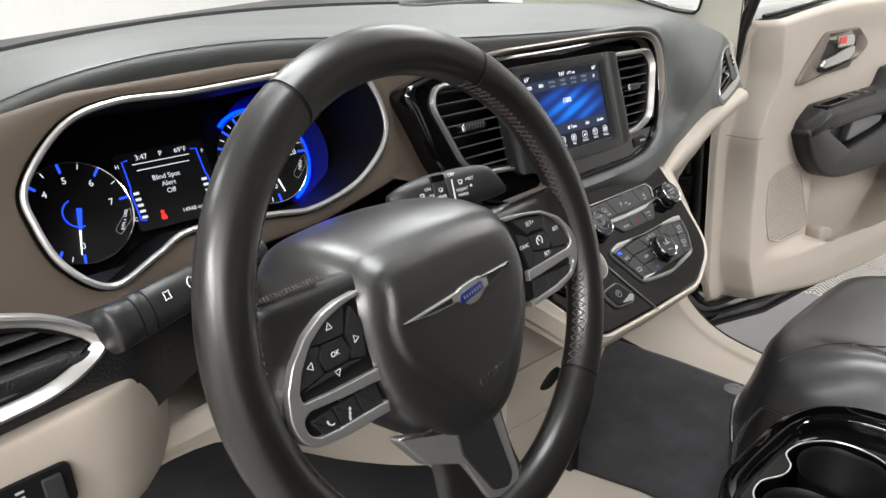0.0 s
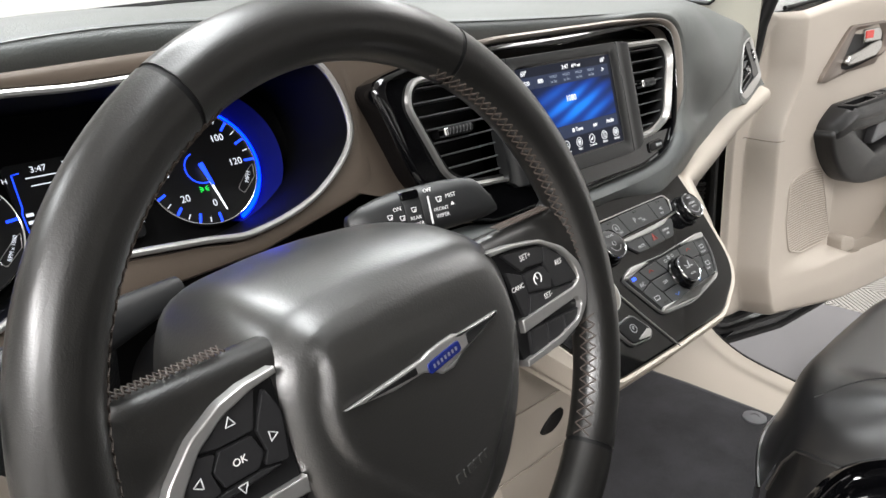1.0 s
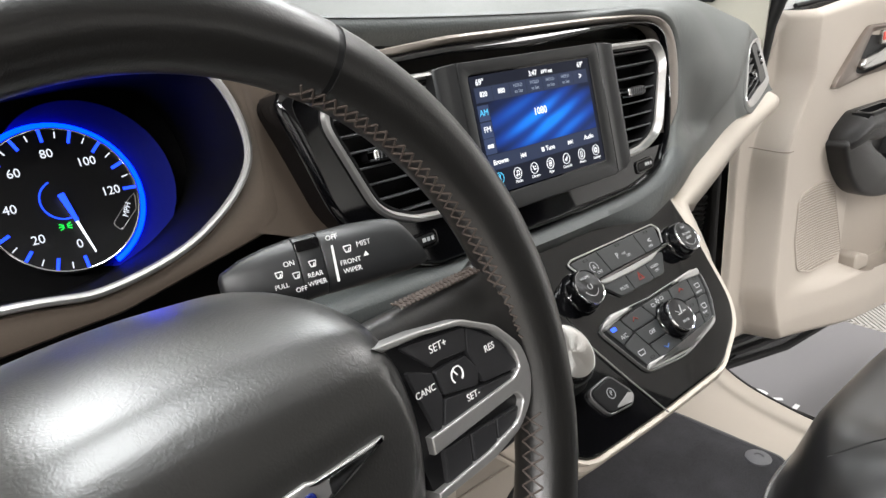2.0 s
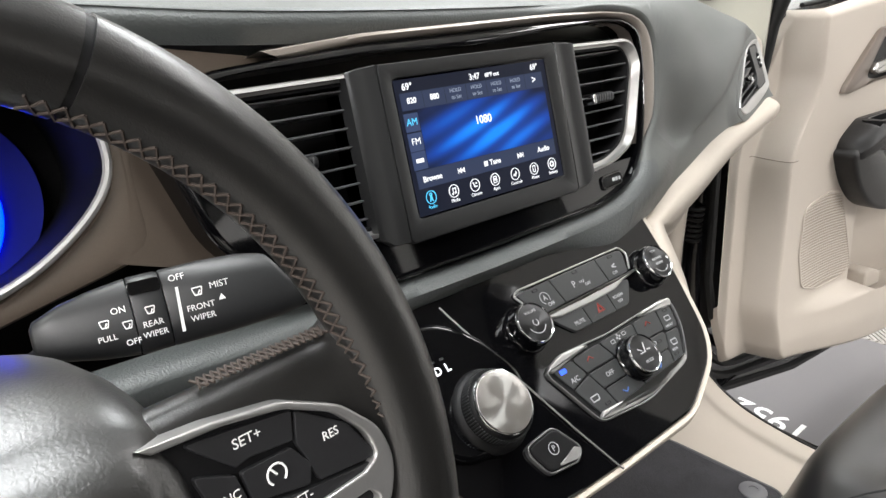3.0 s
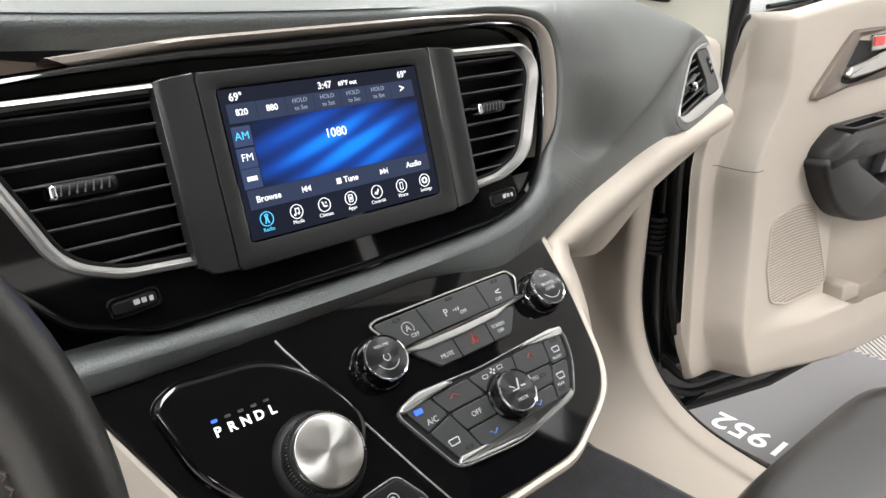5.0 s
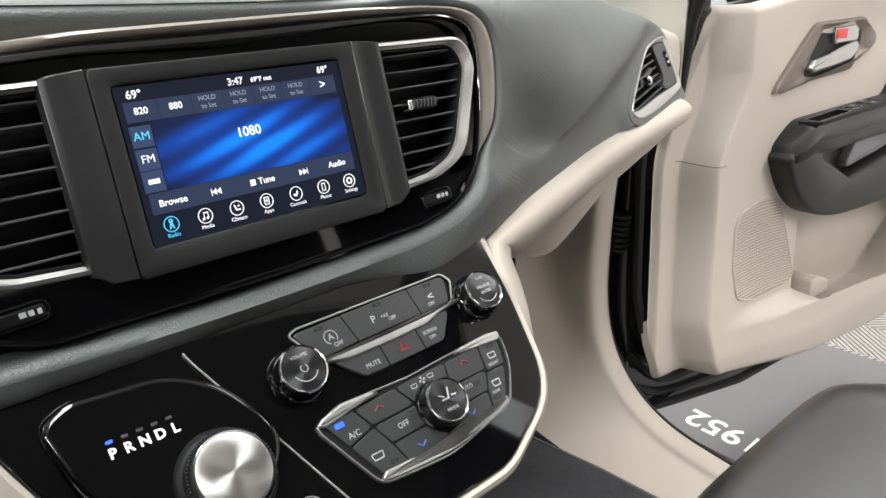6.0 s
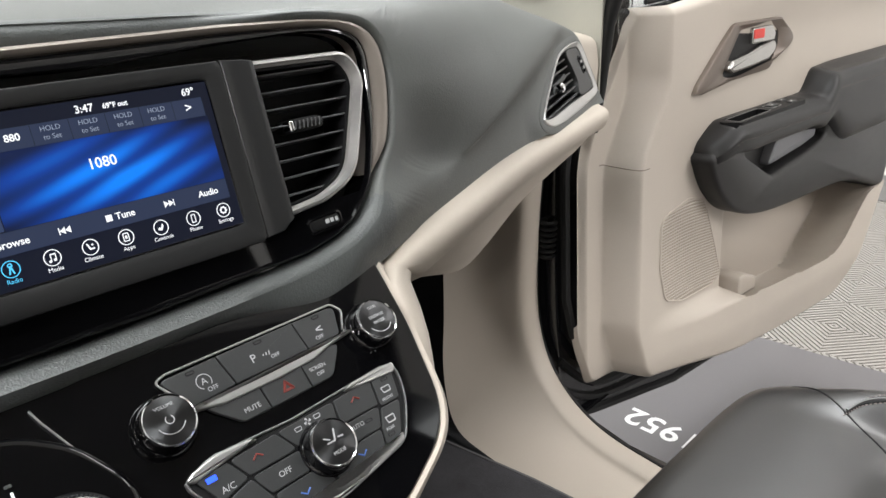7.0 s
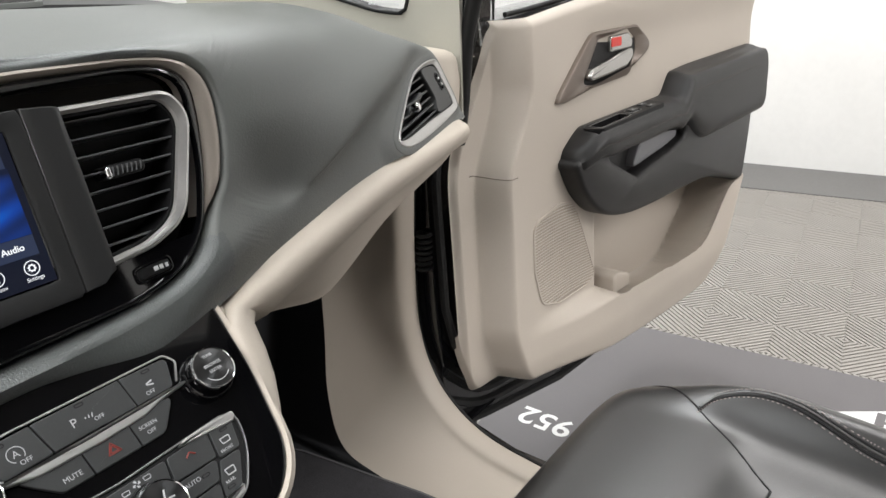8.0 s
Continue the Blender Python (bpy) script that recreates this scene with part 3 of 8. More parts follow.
for i in range(31):
    x = -0.65 + i * 0.0195
    zl, yl = lerp_table(UNDER, x)
    zt = 0.826 - 0.02 * sstep(-0.45, -0.2, x)
    ctrl = [(yl + 0.010, zt + 0.002), (yl + 0.003, zt), (yl - 0.004, zt - 0.012), (yl - 0.003, (zt + zl) / 2), (yl, zl + 0.008), (yl + 0.010, zl), (yl + 0.08, zl + 0.004), (0.24, zl + 0.03)]
    rows.append([Vector((x, p.x, p.y)) for p in smooth_open([Vector(c) for c in ctrl], 4)])
loft(bm, rows)
part("lower_knee_panel", bm, BEIGE, dash, "beige lower dash panel sweeping down to the console")

# black joint at the foot of the windscreen and the grey cowl beyond the glass
bm = B()
tube(bm, [(x, cowl(x)[0] + 0.004, cowl(x)[1] + 0.001) for x in [-0.80 + i * 0.04 for i in range(41)]], 0.0045, seg=6)
part("windscreen_joint", bm, RUBBER, dash, "black joint at the foot of the windscreen")
bm = B()
loft(bm, [[(x, cowl(x)[0] + 0.002, cowl(x)[1] - 0.008), (x, cowl(x)[0] + 0.10, cowl(x)[1] - 0.012), (x, max(cowl(x)[0] + 0.12, 0.94 + 0.52 * x - 0.1 * x * x), 1.058), (x, max(cowl(x)[0] + 0.13, 0.955 + 0.52 * x - 0.1 * x * x), 1.02)] for x in [-0.80 + i * 0.04 for i in range(41)]])
part("cowl_panel", bm, COWL, dash, "dark grey cowl beyond the glass")
# speaker grille on the dash top
gr = B()
ring(gr, box2(0.17, 0.07, 0.012), box2(0.16, 0.06, 0.010), -0.004, 0.002, pose(0.26, 0.46, 1.0925, 0, 0, 0), 0.001, n=48)
gr = part("speaker_grille", gr, DASH, dash, "ribbed speaker grille")
for k in range(18):
    bm = B()
    cuboid(bm, 0.184 + k * 0.009, 0.1885 + k * 0.009, 0.431, 0.489, 1.088, 1.0945, I4, 0.0008)
    part("rib", bm, MATTE, gr)

# ---- centre bezel, vents and screen ----
GL_R = [(0.150, -0.0755), (0.170, -0.0660), (0.1875, -0.0475), (0.1940, -0.0360), (0.2045, -0.0070), (0.2122, 0.0230), (0.2155, 0.0480), (0.2125, 0.0605), (0.204, 0.0675), (0.190, 0.0722), (0.165, 0.0748)]
GL = [(0.120, -0.0815)] + [tuple(p) for p in smooth_open(GL_R, 5)] + rounded([(0.10, 0.0757, 0.0), (-0.09, 0.0738, 0.10), (-0.200, 0.0668, 0.10), (-0.249, 0.0560, 0.024), (-0.238, 0.025, 0.06), (-0.222, -0.028, 0.06), (-0.188, -0.068, 0.03), (-0.145, -0.084, 0.02), (0.0, -0.0855)], 8)
GL = polar(GL, (0.0, 0.0), 220)
bezel = thing("centre_bezel", "piano-black dashboard bezel with a taupe outline", "dashboard trim", place=FS.translation)
RV = [(0.105, 0.0555, 0.003), (0.195, 0.0545, 0.024), (0.2060, 0.034, 0.06), (0.1770, -0.037, 0.05), (0.145, -0.0490, 0.05), (0.105, -0.0525, 0.003)]
RV_IN = [(0.1065, 0.0498, 0.003), (0.1875, 0.0488, 0.022), (0.1965, 0.0330, 0.055), (0.1688, -0.0325, 0.047), (0.141, -0.0428, 0.044), (0.1065, -0.0462, 0.003)]
LV = [(-x - 0.0095 if x > 0.12 else -0.1045, y, r) for x, y, r in RV][::-1]
LV_IN = [(-x - 0.0095 if x > 0.12 else -0.1060, y, r) for x, y, r in RV_IN][::-1]
bm = B()
pierced(bm, GL, [shrink(rounded(o, 8), 0.003)[::-1] for o in (RV, LV)], -0.03, 0.0, FS)
part("gloss_panel", bm, GLOSS, bezel, "piano-black panel")
bm = B()
TB_R = [(0.1945, -0.0370), (0.2050, -0.0290), (0.2168, -0.0156), (0.2258, 0.0070), (0.2315, 0.0350), (0.2300, 0.0560), (0.2195, 0.0695), (0.200, 0.0768), (0.165, 0.0802)]
TB = [(0.150, -0.0745), (0.1890, -0.0465)] + [tuple(p) for p in smooth_open(TB_R, 5)] + rounded([(0.10, 0.0816, 0.0), (-0.09, 0.0800, 0.10), (-0.200, 0.0725, 0.10), (-0.2535, 0.0605, 0.026), (-0.241, 0.025, 0.06), (-0.225, -0.028, 0.06), (-0.190, -0.070, 0.03), (-0.145, -0.0855, 0.02), (0.10, -0.0865)], 8)
TB = polar(TB, (0.0, 0.0), 220)
rows = []
for k in range(-7, 96):
    o, g = Vector(TB[k % 220]), Vector(GL[k % 220]) * 0.995
    end = min(1, (k + 7) / 4, (95 - k) / 14)
    rows.append([FS @ Vector((*p, h)) for p, h in ((o, -0.03), (o, -0.002 + 0.001 * end), (o.lerp(g, 0.15), -0.0005 + 0.0026 * end), (o.lerp(g, 0.40), -0.0005 + 0.0038 * end), (o.lerp(g, 0.70), -0.0005 + 0.0024 * end), (g, -0.0022), (g, -0.02))])
loft(bm, rows)
part("taupe_outline", bm, OUTLINE, bezel, "champagne outline band")
# taupe panel that fills up to the instruments
bm = B()
left = [FR @ Vector((u, v, -0.0036)) for u, v in smooth_open([(0.140, 0.0765), (0.158, 0.0725), (0.1675, 0.050), (0.1670, 0.0), (0.160, -0.036), (0.150, -0.047)], 6)]
right = [FS @ Vector((u, v, -0.022)) for u, v in smooth_open([(-0.130, 0.0705), (-0.190, 0.0660), (-0.240, 0.0560), (-0.240, 0.0320), (-0.210, -0.0150), (-0.185, -0.0560)], 6)]
loft(bm, [[a.lerp(b, t) for a, b in zip(left, right)] for t in (0, 0.2, 0.4, 0.6, 0.8, 1.0)])
part("taupe_filler", bm, BROWN, bezel, "taupe panel between the bezel and the instruments")
bm = B()
band = polar(shrink(GL, 0.0006), (0, 0), 220)
rows = []
for k in range(220):
    o = Vector(band[k])
    inn = (-o).normalized()
    top = sstep(-0.02, 0.045, o.y) * (0.55 + 0.45 * sstep(0.20, 0.10, o.x))
    w = 0.0045 + 0.0060 * top
    rows.append([FS @ Vector((*(o + inn * d * w), h)) for d, h in ((0, -0.006), (0.02, -0.0016), (0.14, 0.0012), (0.34, 0.0030), (0.62, 0.0042), (0.92, 0.0046), (1.0, 0.0040), (1.02, -0.002))])
loft(bm, rows, closed=True)
part("gloss_bevel", bm, GLOSS, bezel, "rounded gloss black edge")


def vent(name, label, outline_pts, bars, knob_at, f, knob_w=0.036, depth=0.03, band=0.0055, tilt=0.0, inner_pts=None):
    """An air vent: bright frame, dark box, slats and a thumb tab."""
    ob = thing(name, label, "air vent", "dashboard air vents", place=f.translation)
    ol = rounded(outline_pts, 8)
    inner = rounded(inner_pts, 8) if inner_pts else shrink(ol, band)
    rim = shrink(inner, -0.001)
    bm = B()
    ring(bm, ol, inner, -0.004, 0.0055, f, 0.0030, n=160, inner_z1=-0.0010)
    part("frame", bm, SATIN, ob, "satin silver frame")
    bm = B()
    c = (sum(p[0] for p in inner) / len(inner), sum(p[1] for p in inner) / len(inner))
    ring(bm, rim, shrink(inner, 0.0015), -depth, -0.0015, f, 0.0006, n=96, c=c)
    slab(bm, rim, -depth - 0.003, -depth, f, 0)
    part("duct", bm, MATTE, ob, "black duct")
    ys = [p[1] for p in inner]
    lo, hi = min(ys), max(ys)
    for k in range(bars):
        v = lo + (hi - lo) * (k + 0.6) / bars
        cross = sorted(x for a, b in zip(inner, inner[1:] + inner[:1]) for x in [a[0] + (b[0] - a[0]) * (v - a[1]) / (b[1] - a[1]) if (a[1] - v) * (b[1] - v) < 0 else None] if x is not None)
        if len(cross) < 2:
            continue
        x0, x1 = cross[0] + 0.0012, cross[-1] - 0.0012
        bm = B()
        m = f @ pose(0, v, -0.009, -3 + tilt, 0, 0)
        sec = [(-0.0006, 0.0050), (-0.0002, 0.0062), (0.0006, 0.0062), (0.0010, 0.0050), (0.0008, -0.012), (-0.0004, -0.012)]
        loft(bm, [[(x, y, z) for y, z in sec] for x in (x0, x1)], m, around=True, cap=True)
        part("slat", bm, SLAT, ob)
    ku, kv = knob_at
    tab = B()
    slab(tab, box2(knob_w, 0.0092, 0.0045, n=7), -0.014, 0.0050, at(f, ku, kv, 0.001), 0.0044, 5)
    tab = part("thumb_tab", tab, MATTE, ob, "ribbed black thumb tab with a bright end")
    bm = B()
    slab(bm, box2(0.0042, 0.0080, 0.0020, n=5), -0.004, 0.0050, at(f, ku - knob_w / 2 + 0.0020, kv, 0.001), 0.0018, 3)
    part("bright_end", bm, CHROME, tab)
    for k in range(7):
        bm = B()
        slab(bm, box2(0.0011, 0.0060, 0.0004, n=2), 0, 0.0009, at(f, ku + (k - 3) * knob_w * 0.115, kv, 0.0052, -14), 0.0004)
        part("rib", bm, SLAT, tab)
    return ob


vent("air_vent", "centre air vent in a satin silver frame beside the screen", RV, 8, (0.144, 0.008), FS, 0.030, inner_pts=RV_IN)
vent("air_vent", "large centre air vent in a satin silver frame behind the wheel", LV, 8, (-0.162, 0.005), FS, 0.036, inner_pts=LV_IN)


def thumbwheel(u):
    ob = thing("vent_thumbwheel", "small chrome-edged vent thumbwheel in the gloss bezel", "control wheel", "vent thumbwheels", place=at(FS, u, -0.064).translation)
    bm = B()
    ring(bm, box2(0.030, 0.0125, 0.004), box2(0.026, 0.0085, 0.003), -0.002, 0.0016, at(FS, u, -0.0635, 0, 3), 0.0006, n=48)
    part("rim", bm, GLOSS, ob)
    bm = B()
    slab(bm, box2(0.0255, 0.008, 0.003), -0.004, 0.0022, at(FS, u, -0.0635, 0, 3), 0.0014)
    part("wheel", bm, MATTE, ob)
    for k in range(3):
        bm = B()
        slab(bm, box2(0.0034 - 0.0006 * k, 0.003, 0.0004), 0, 0.0004, at(FS, u + 0.001 + 0.0042 * k, -0.0628, 0.0022, 3), 0.0001)
        part("mark", bm, DIMW, ob)


thumbwheel(0.1405)
thumbwheel(-0.152)

# screen
screen = thing("touchscreen", "lit radio touchscreen in a dark grey frame", "touchscreen", place=FS.translation)
for s in (-1, 1):
    bm = B()
    rows = []
    for x, h, lo, hi in ((0.0892, -0.006, -0.0610, 0.0582), (0.0892, 0.0060, -0.0610, 0.0582), (0.0898, 0.0067, -0.0609, 0.0581), (0.0930, 0.0060, -0.0607, 0.0579), (0.0965, 0.0054, -0.0605, 0.0577), (0.1000, 0.0056, -0.0603, 0.0574), (0.1035, 0.0062, -0.0598, 0.0571), (0.1090, 0.0064, -0.0556, 0.0563), (0.1125, 0.0062, -0.0540, 0.0555), (0.1135, 0.0056, -0.0535, 0.0550), (0.1136, -0.006, -0.0535, 0.0550)):
        rows.append([FS @ Vector((s * x, y, h - d)) for y, d in ((lo, 0.012), (lo, 0.0008), (lo + 0.0008, 0.0), ((lo + hi) / 2, 0.0), (hi - 0.0008, 0.0), (hi, 0.0008), (hi, 0.012))])
    loft(bm, rows)
    part("side_pillar", bm, GREY, screen)
bm = B()
ring(bm, box2(0.1775, 0.1205, 0.002, 0, -0.0022), box2(0.1545, 0.0955, 0.003), -0.006, 0.0070, FS, 0.0014, n=160, c=(0, 0), inner_z1=0.0052)
part("frame", bm, GREY, screen, "dark grey frame")
bm = B()
slab(bm, box2(0.156, 0.097, 0.002), -0.006, 0.0035, FS, 0)
part("glass", bm, GLOSS, screen, "black glass")


# ---- what the screen shows ----
def lit(name, colour, strength):
    return glow(name, colour, strength)


UI_DARK = lit("screen_dark", (0.0045, 0.0065, 0.016), 1.0)
UI_BAR = lit("screen_bar", (0.024, 0.034, 0.070), 1.0)
UI_KEY = lit("screen_key", (0.034, 0.052, 0.115), 1.0)
UI_WHITE = lit("screen_white", (0.95, 0.97, 1.0), 1.05)
UI_DIM = lit("screen_dim", (0.26, 0.30, 0.38), 1.0)
UI_CYAN = lit("screen_cyan", (0.10, 0.62, 1.0), 1.0)
UI_WAVE = bpy.data.materials.new("screen_blue_waves")
UI_WAVE.use_nodes = True
nt = UI_WAVE.node_tree
p = nt.nodes["Principled BSDF"]
p.inputs["Base Color"].default_value = (0.004, 0.004, 0.006, 1)
p.inputs["Specular IOR Level"].default_value = 0.15
tc = nt.nodes.new("ShaderNodeTexCoord")
mp = nt.nodes.new("ShaderNodeMapping")
mp.inputs["Rotation"].default_value = (0, 0, radians(44))
wv = nt.nodes.new("ShaderNodeTexWave")
wv.inputs["Scale"].default_value, wv.inputs["Distortion"].default_value = 1.15, 3.5
wv.inputs["Detail"].default_value, wv.inputs["Detail Scale"].default_value = 1.0, 0.6
gr = nt.nodes.new("ShaderNodeTexGradient")
gr.gradient_type = "SPHERICAL"
gm = nt.nodes.new("ShaderNodeMapping")
nt.links.new(tc.outputs["UV"], mp.inputs[0])
nt.links.new(mp.outputs[0], wv.inputs[0])
gm.vector_type = "TEXTURE"
gm.inputs["Location"].default_value, gm.inputs["Scale"].default_value = (0.50, 0.42, 0), (0.72, 0.85, 1)
nt.links.new(tc.outputs["UV"], gm.inputs[0])
nt.links.new(gm.outputs[0], gr.inputs[0])
rampw = nt.nodes.new("ShaderNodeMapRange")
rampw.inputs["To Min"].default_value, rampw.inputs["To Max"].default_value = 0.42, 1.0
nt.links.new(wv.outputs["Fac"], rampw.inputs[0])
mul = nt.nodes.new("ShaderNodeMath")
mul.operation = "MULTIPLY"
nt.links.new(gr.outputs["Fac"], mul.inputs[0])
nt.links.new(rampw.outputs[0], mul.inputs[1])
cr = nt.nodes.new("ShaderNodeValToRGB")
cr.color_ramp.elements[0].color, cr.color_ramp.elements[0].position = (0.004, 0.008, 0.028, 1), 0.06
cr.color_ramp.elements[1].color, cr.color_ramp.elements[1].position = (0.004, 0.21, 0.92, 1), 0.78
e = cr.color_ramp.elements.new(0.35)
e.color = (0.003, 0.045, 0.30, 1)
nt.links.new(mul.outputs[0], cr.inputs[0])
nt.links.new(cr.outputs[0], p.inputs["Emission Color"])
p.inputs["Emission Strength"].default_value = 1.0


def sheet(name, u0, u1, v0, v1, h, mat, label=""):
    """A flat lit patch of the screen, with its own 0..1 coordinates."""
    bm = B()
    uv = bm.loops.layers.uv.new("UVMap")
    vs = [bm.verts.new(FS @ Vector((u, v, h))) for u, v in ((u0, v0), (u1, v0), (u1, v1), (u0, v1))]
    f = bm.faces.new(vs)
    for l, c in zip(f.loops, ((0, 0), (1, 0), (1, 1), (0, 1))):
        l[uv].uv = c
    me = bpy.data.meshes.new(name)
    bm.to_mesh(me)
    bm.free()
    me.materials.append(mat)
    ob = new(name, me)
    ob.parent = screen
    ob.matrix_parent_inverse = parent_world(screen).inverted()
    if label:
        ob["label"] = label
    return ob


sheet("display", -0.0762, 0.0762, -0.0465, 0.0465, 0.0039, UI_DARK, "dark blue lit display")
sheet("wave_picture", -0.0600, 0.0715, -0.0155, 0.0255, 0.0041, UI_WAVE, "blue wave background")
sheet("preset_bar", -0.0730, 0.0704, 0.0256, 0.0374, 0.0043, UI_BAR)
sheet("tune_bar", -0.0724, 0.0714, -0.0280, -0.0157, 0.0043, UI_BAR)
for k, v in enumerate((0.0174, 0.0040, -0.0088)):
    sheet("band_key", -0.0732, -0.0606, v - 0.0062, v + 0.0062, 0.0043, UI_KEY)
for u in (-0.0533, -0.0328, -0.0122, 0.0085, 0.0292, 0.050):
    sheet("divider", u - 0.00015, u + 0.00015, 0.0258, 0.0372, 0.0045, UI_DARK)


def ui(body, size, u, v, mat=None, bold=0.0):
    return words(body, size, at(FS, u, v, 0.0046), mat or UI_WHITE, screen, "screen_text", bold=bold)


for body, size, u, v, mat in (("69\u00b0", 0.0066, -0.0655, 0.0412, None), ("3:47", 0.0062, -0.002, 0.0412, None), ("69\u00b0F out", 0.0042, 0.0160, 0.0410, None), ("69\u00b0", 0.0062, 0.0625, 0.0415, None),
        ("820", 0.0055, -0.0637, 0.0317, None), ("880", 0.0055, -0.0429, 0.0319, None), (">", 0.0080, 0.0602, 0.0318, None),
        ("AM", 0.0068, -0.0670, 0.0175, UI_CYAN), ("FM", 0.0066, -0.0668, 0.0042, None), ("1080", 0.0085, -0.0008, 0.0100, None),
        ("Browse", 0.0056, -0.0589, -0.0222, None), ("Tune", 0.0056, 0.0030, -0.0220, None), ("Audio", 0.0056, 0.0573, -0.0218, None)):
    ui(body, size, u, v, mat, 0.0 if "M" in body else 0.00010)
for u in (-0.0226, -0.0018, 0.0188, 0.0394):
    ui("HOLD", 0.0040, u, 0.0340, UI_DIM)
    ui("to Set", 0.0040, u, 0.0293, UI_DIM)
sheet("blank_key_bar", -0.0702, -0.0634, -0.0102, -0.0074, 0.0046, UI_WHITE)
sheet("keypad_sign", -0.0085, -0.0048, -0.0238, -0.0200, 0.0046, UI_WHITE)
for s, u0 in ((-1, -0.0297), (1, 0.0286)):
    for k in range(2):
        bm = B()
        slab(bm, [(u0 + s * (0.0030 * k + 0.0018), -0.0222), (u0 + s * (0.0030 * k - 0.0012), -0.0202), (u0 + s * (0.0030 * k - 0.0012), -0.0242)][::s], 0.0044, 0.0047, FS, 0)
        part("skip_sign", bm, UI_WHITE, screen, smooth=False)
    sheet("skip_bar", u0 + s * 0.0050 - 0.0003, u0 + s * 0.0050 + 0.0003, -0.0242, -0.0202, 0.0046, UI_WHITE)
for k, (u, body) in enumerate(((-0.0635, "Radio"), (-0.0422, "Media"), (-0.0213, "Climate"), (-0.0004, "Apps"), (0.0214, "Controls"), (0.0430, "Phone"), (0.0641, "Settings"))):
    mat = UI_CYAN if k == 0 else UI_WHITE
    bm = B()
    ring(bm, disc(0.0047, 32), disc(0.0042, 32), 0.0043, 0.0047, at(FS, u, -0.0350), 0.0001, n=32, c=(0, 0))
    part("menu_ring", bm, mat, screen)
    bm = B()
    m = at(FS, u, -0.0350)
    if k == 0:
        slab(bm, rounded([(-0.0016, -0.0028), (-0.0008, -0.0028), (0.0004, 0.0018), (-0.0004, 0.0018)][::1]), 0.0043, 0.0047, m, 0)
        slab(bm, rounded([(0.0008, -0.0028), (0.0016, -0.0028), (0.0004, 0.0018), (-0.0004, 0.0018)]), 0.0042, 0.0046, m, 0)
        ring(bm, disc(0.0013, 12, 0, 0.002), disc(0.0007, 12, 0, 0.002), 0.0042, 0.0047, m, 0.0001, n=12, c=(0, 0.002))
    elif k == 1:
        slab(bm, disc(0.0008, 12, -0.0014, -0.0018), 0.0043, 0.0047, m, 0)
        slab(bm, disc(0.0008, 12, 0.0012, -0.0014), 0.0043, 0.0047, m, 0)
        for x in (-0.0008, 0.0018):
            slab(bm, box2(0.0004, 0.0038, 0, x, 0.0002), 0.0043, 0.0047, m, 0)
        slab(bm, box2(0.0030, 0.0007, 0, 0.0005, 0.0019), 0.0042, 0.0046, m, 0)
    elif k == 2:
        slab(bm, rounded([(-0.0020, 0.0024), (-0.0010, 0.0022), (0.0000, -0.0006), (0.0022, -0.0006), (0.0022, -0.0014), (-0.0006, -0.0016)]), 0.0043, 0.0047, m, 0)
        slab(bm, disc(0.0006, 10, 0.0014, 0.0012), 0.0043, 0.0047, m, 0)
    elif k == 3:
        ring(bm, box2(0.0036, 0.0052, 0.0005), box2(0.0026, 0.0040, 0.0003), 0.0043, 0.0047, m, 0.0001, n=24, c=(0, 0))
        slab(bm, box2(0.0012, 0.0020), 0.0043, 0.0046, m, 0)
    elif k == 4:
        slab(bm, rounded([(-0.0022, -0.0012), (0.0004, -0.0020), (0.0006, -0.0006), (-0.0012, 0.0004)]), 0.0043, 0.0047, m, 0)
        slab(bm, rounded([(0.0006, -0.0012), (0.0018, 0.0006), (0.0012, 0.0022), (0.0002, 0.0002)]), 0.0042, 0.0046, m, 0)
    elif k == 5:
        ring(bm, box2(0.0028, 0.0054, 0.0004), box2(0.0020, 0.0042, 0.0002), 0.0043, 0.0047, m, 0.0001, n=24, c=(0, 0))
    else:
        ring(bm, [(0.0026 * (1.0 if (i // 2) % 2 else 0.82) * math.cos(2 * math.pi * i / 32), 0.0026 * (1.0 if (i // 2) % 2 else 0.82) * math.sin(2 * math.pi * i / 32)) for i in range(32)], disc(0.0013, 32), 0.0043, 0.0047, m, 0.0001, n=32, c=(0, 0))
    part("menu_sign", bm, mat, screen, smooth=False)
    ui(body, 0.0034, u, -0.0416, mat)

# ---- control panel with the gear selector ----
PANEL = rounded([(-0.2465, 0.073, 0.004), (-0.2110, -0.015, 0.05), (-0.162, -0.095, 0.03), (-0.06, -0.097, 0.04), (0.040, -0.0955, 0.06), (0.106, -0.064, 0.06), (0.121, 0.012, 0.22), (0.125, 0.070, 0.004)], 7)
stack = thing("control_panel", "piano-black control panel with climate buttons, beige edge", "control panel", place=FH.translation)
bm = B()
slab(bm, PANEL, -0.03, -0.001, FH, 0.002)
part("gloss_plate", bm, GLOSS, stack, "piano-black plate")
bm = B()
ring(bm, rounded([(-0.262, 0.074, 0.004), (-0.230, -0.017, 0.05), (-0.169, -0.102, 0.035), (-0.06, -0.104, 0.04), (0.044, -0.1035, 0.06), (0.116, -0.069, 0.06), (0.132, 0.012, 0.22), (0.137, 0.071, 0.004)], 7), shrink(PANEL, 0.0004), -0.040, -0.0060, FH, 0.0045, n=160, c=(-0.05, -0.02), inner_z1=-0.0016)
part("beige_edge", bm, BEIGE, stack, "beige rounded edge")
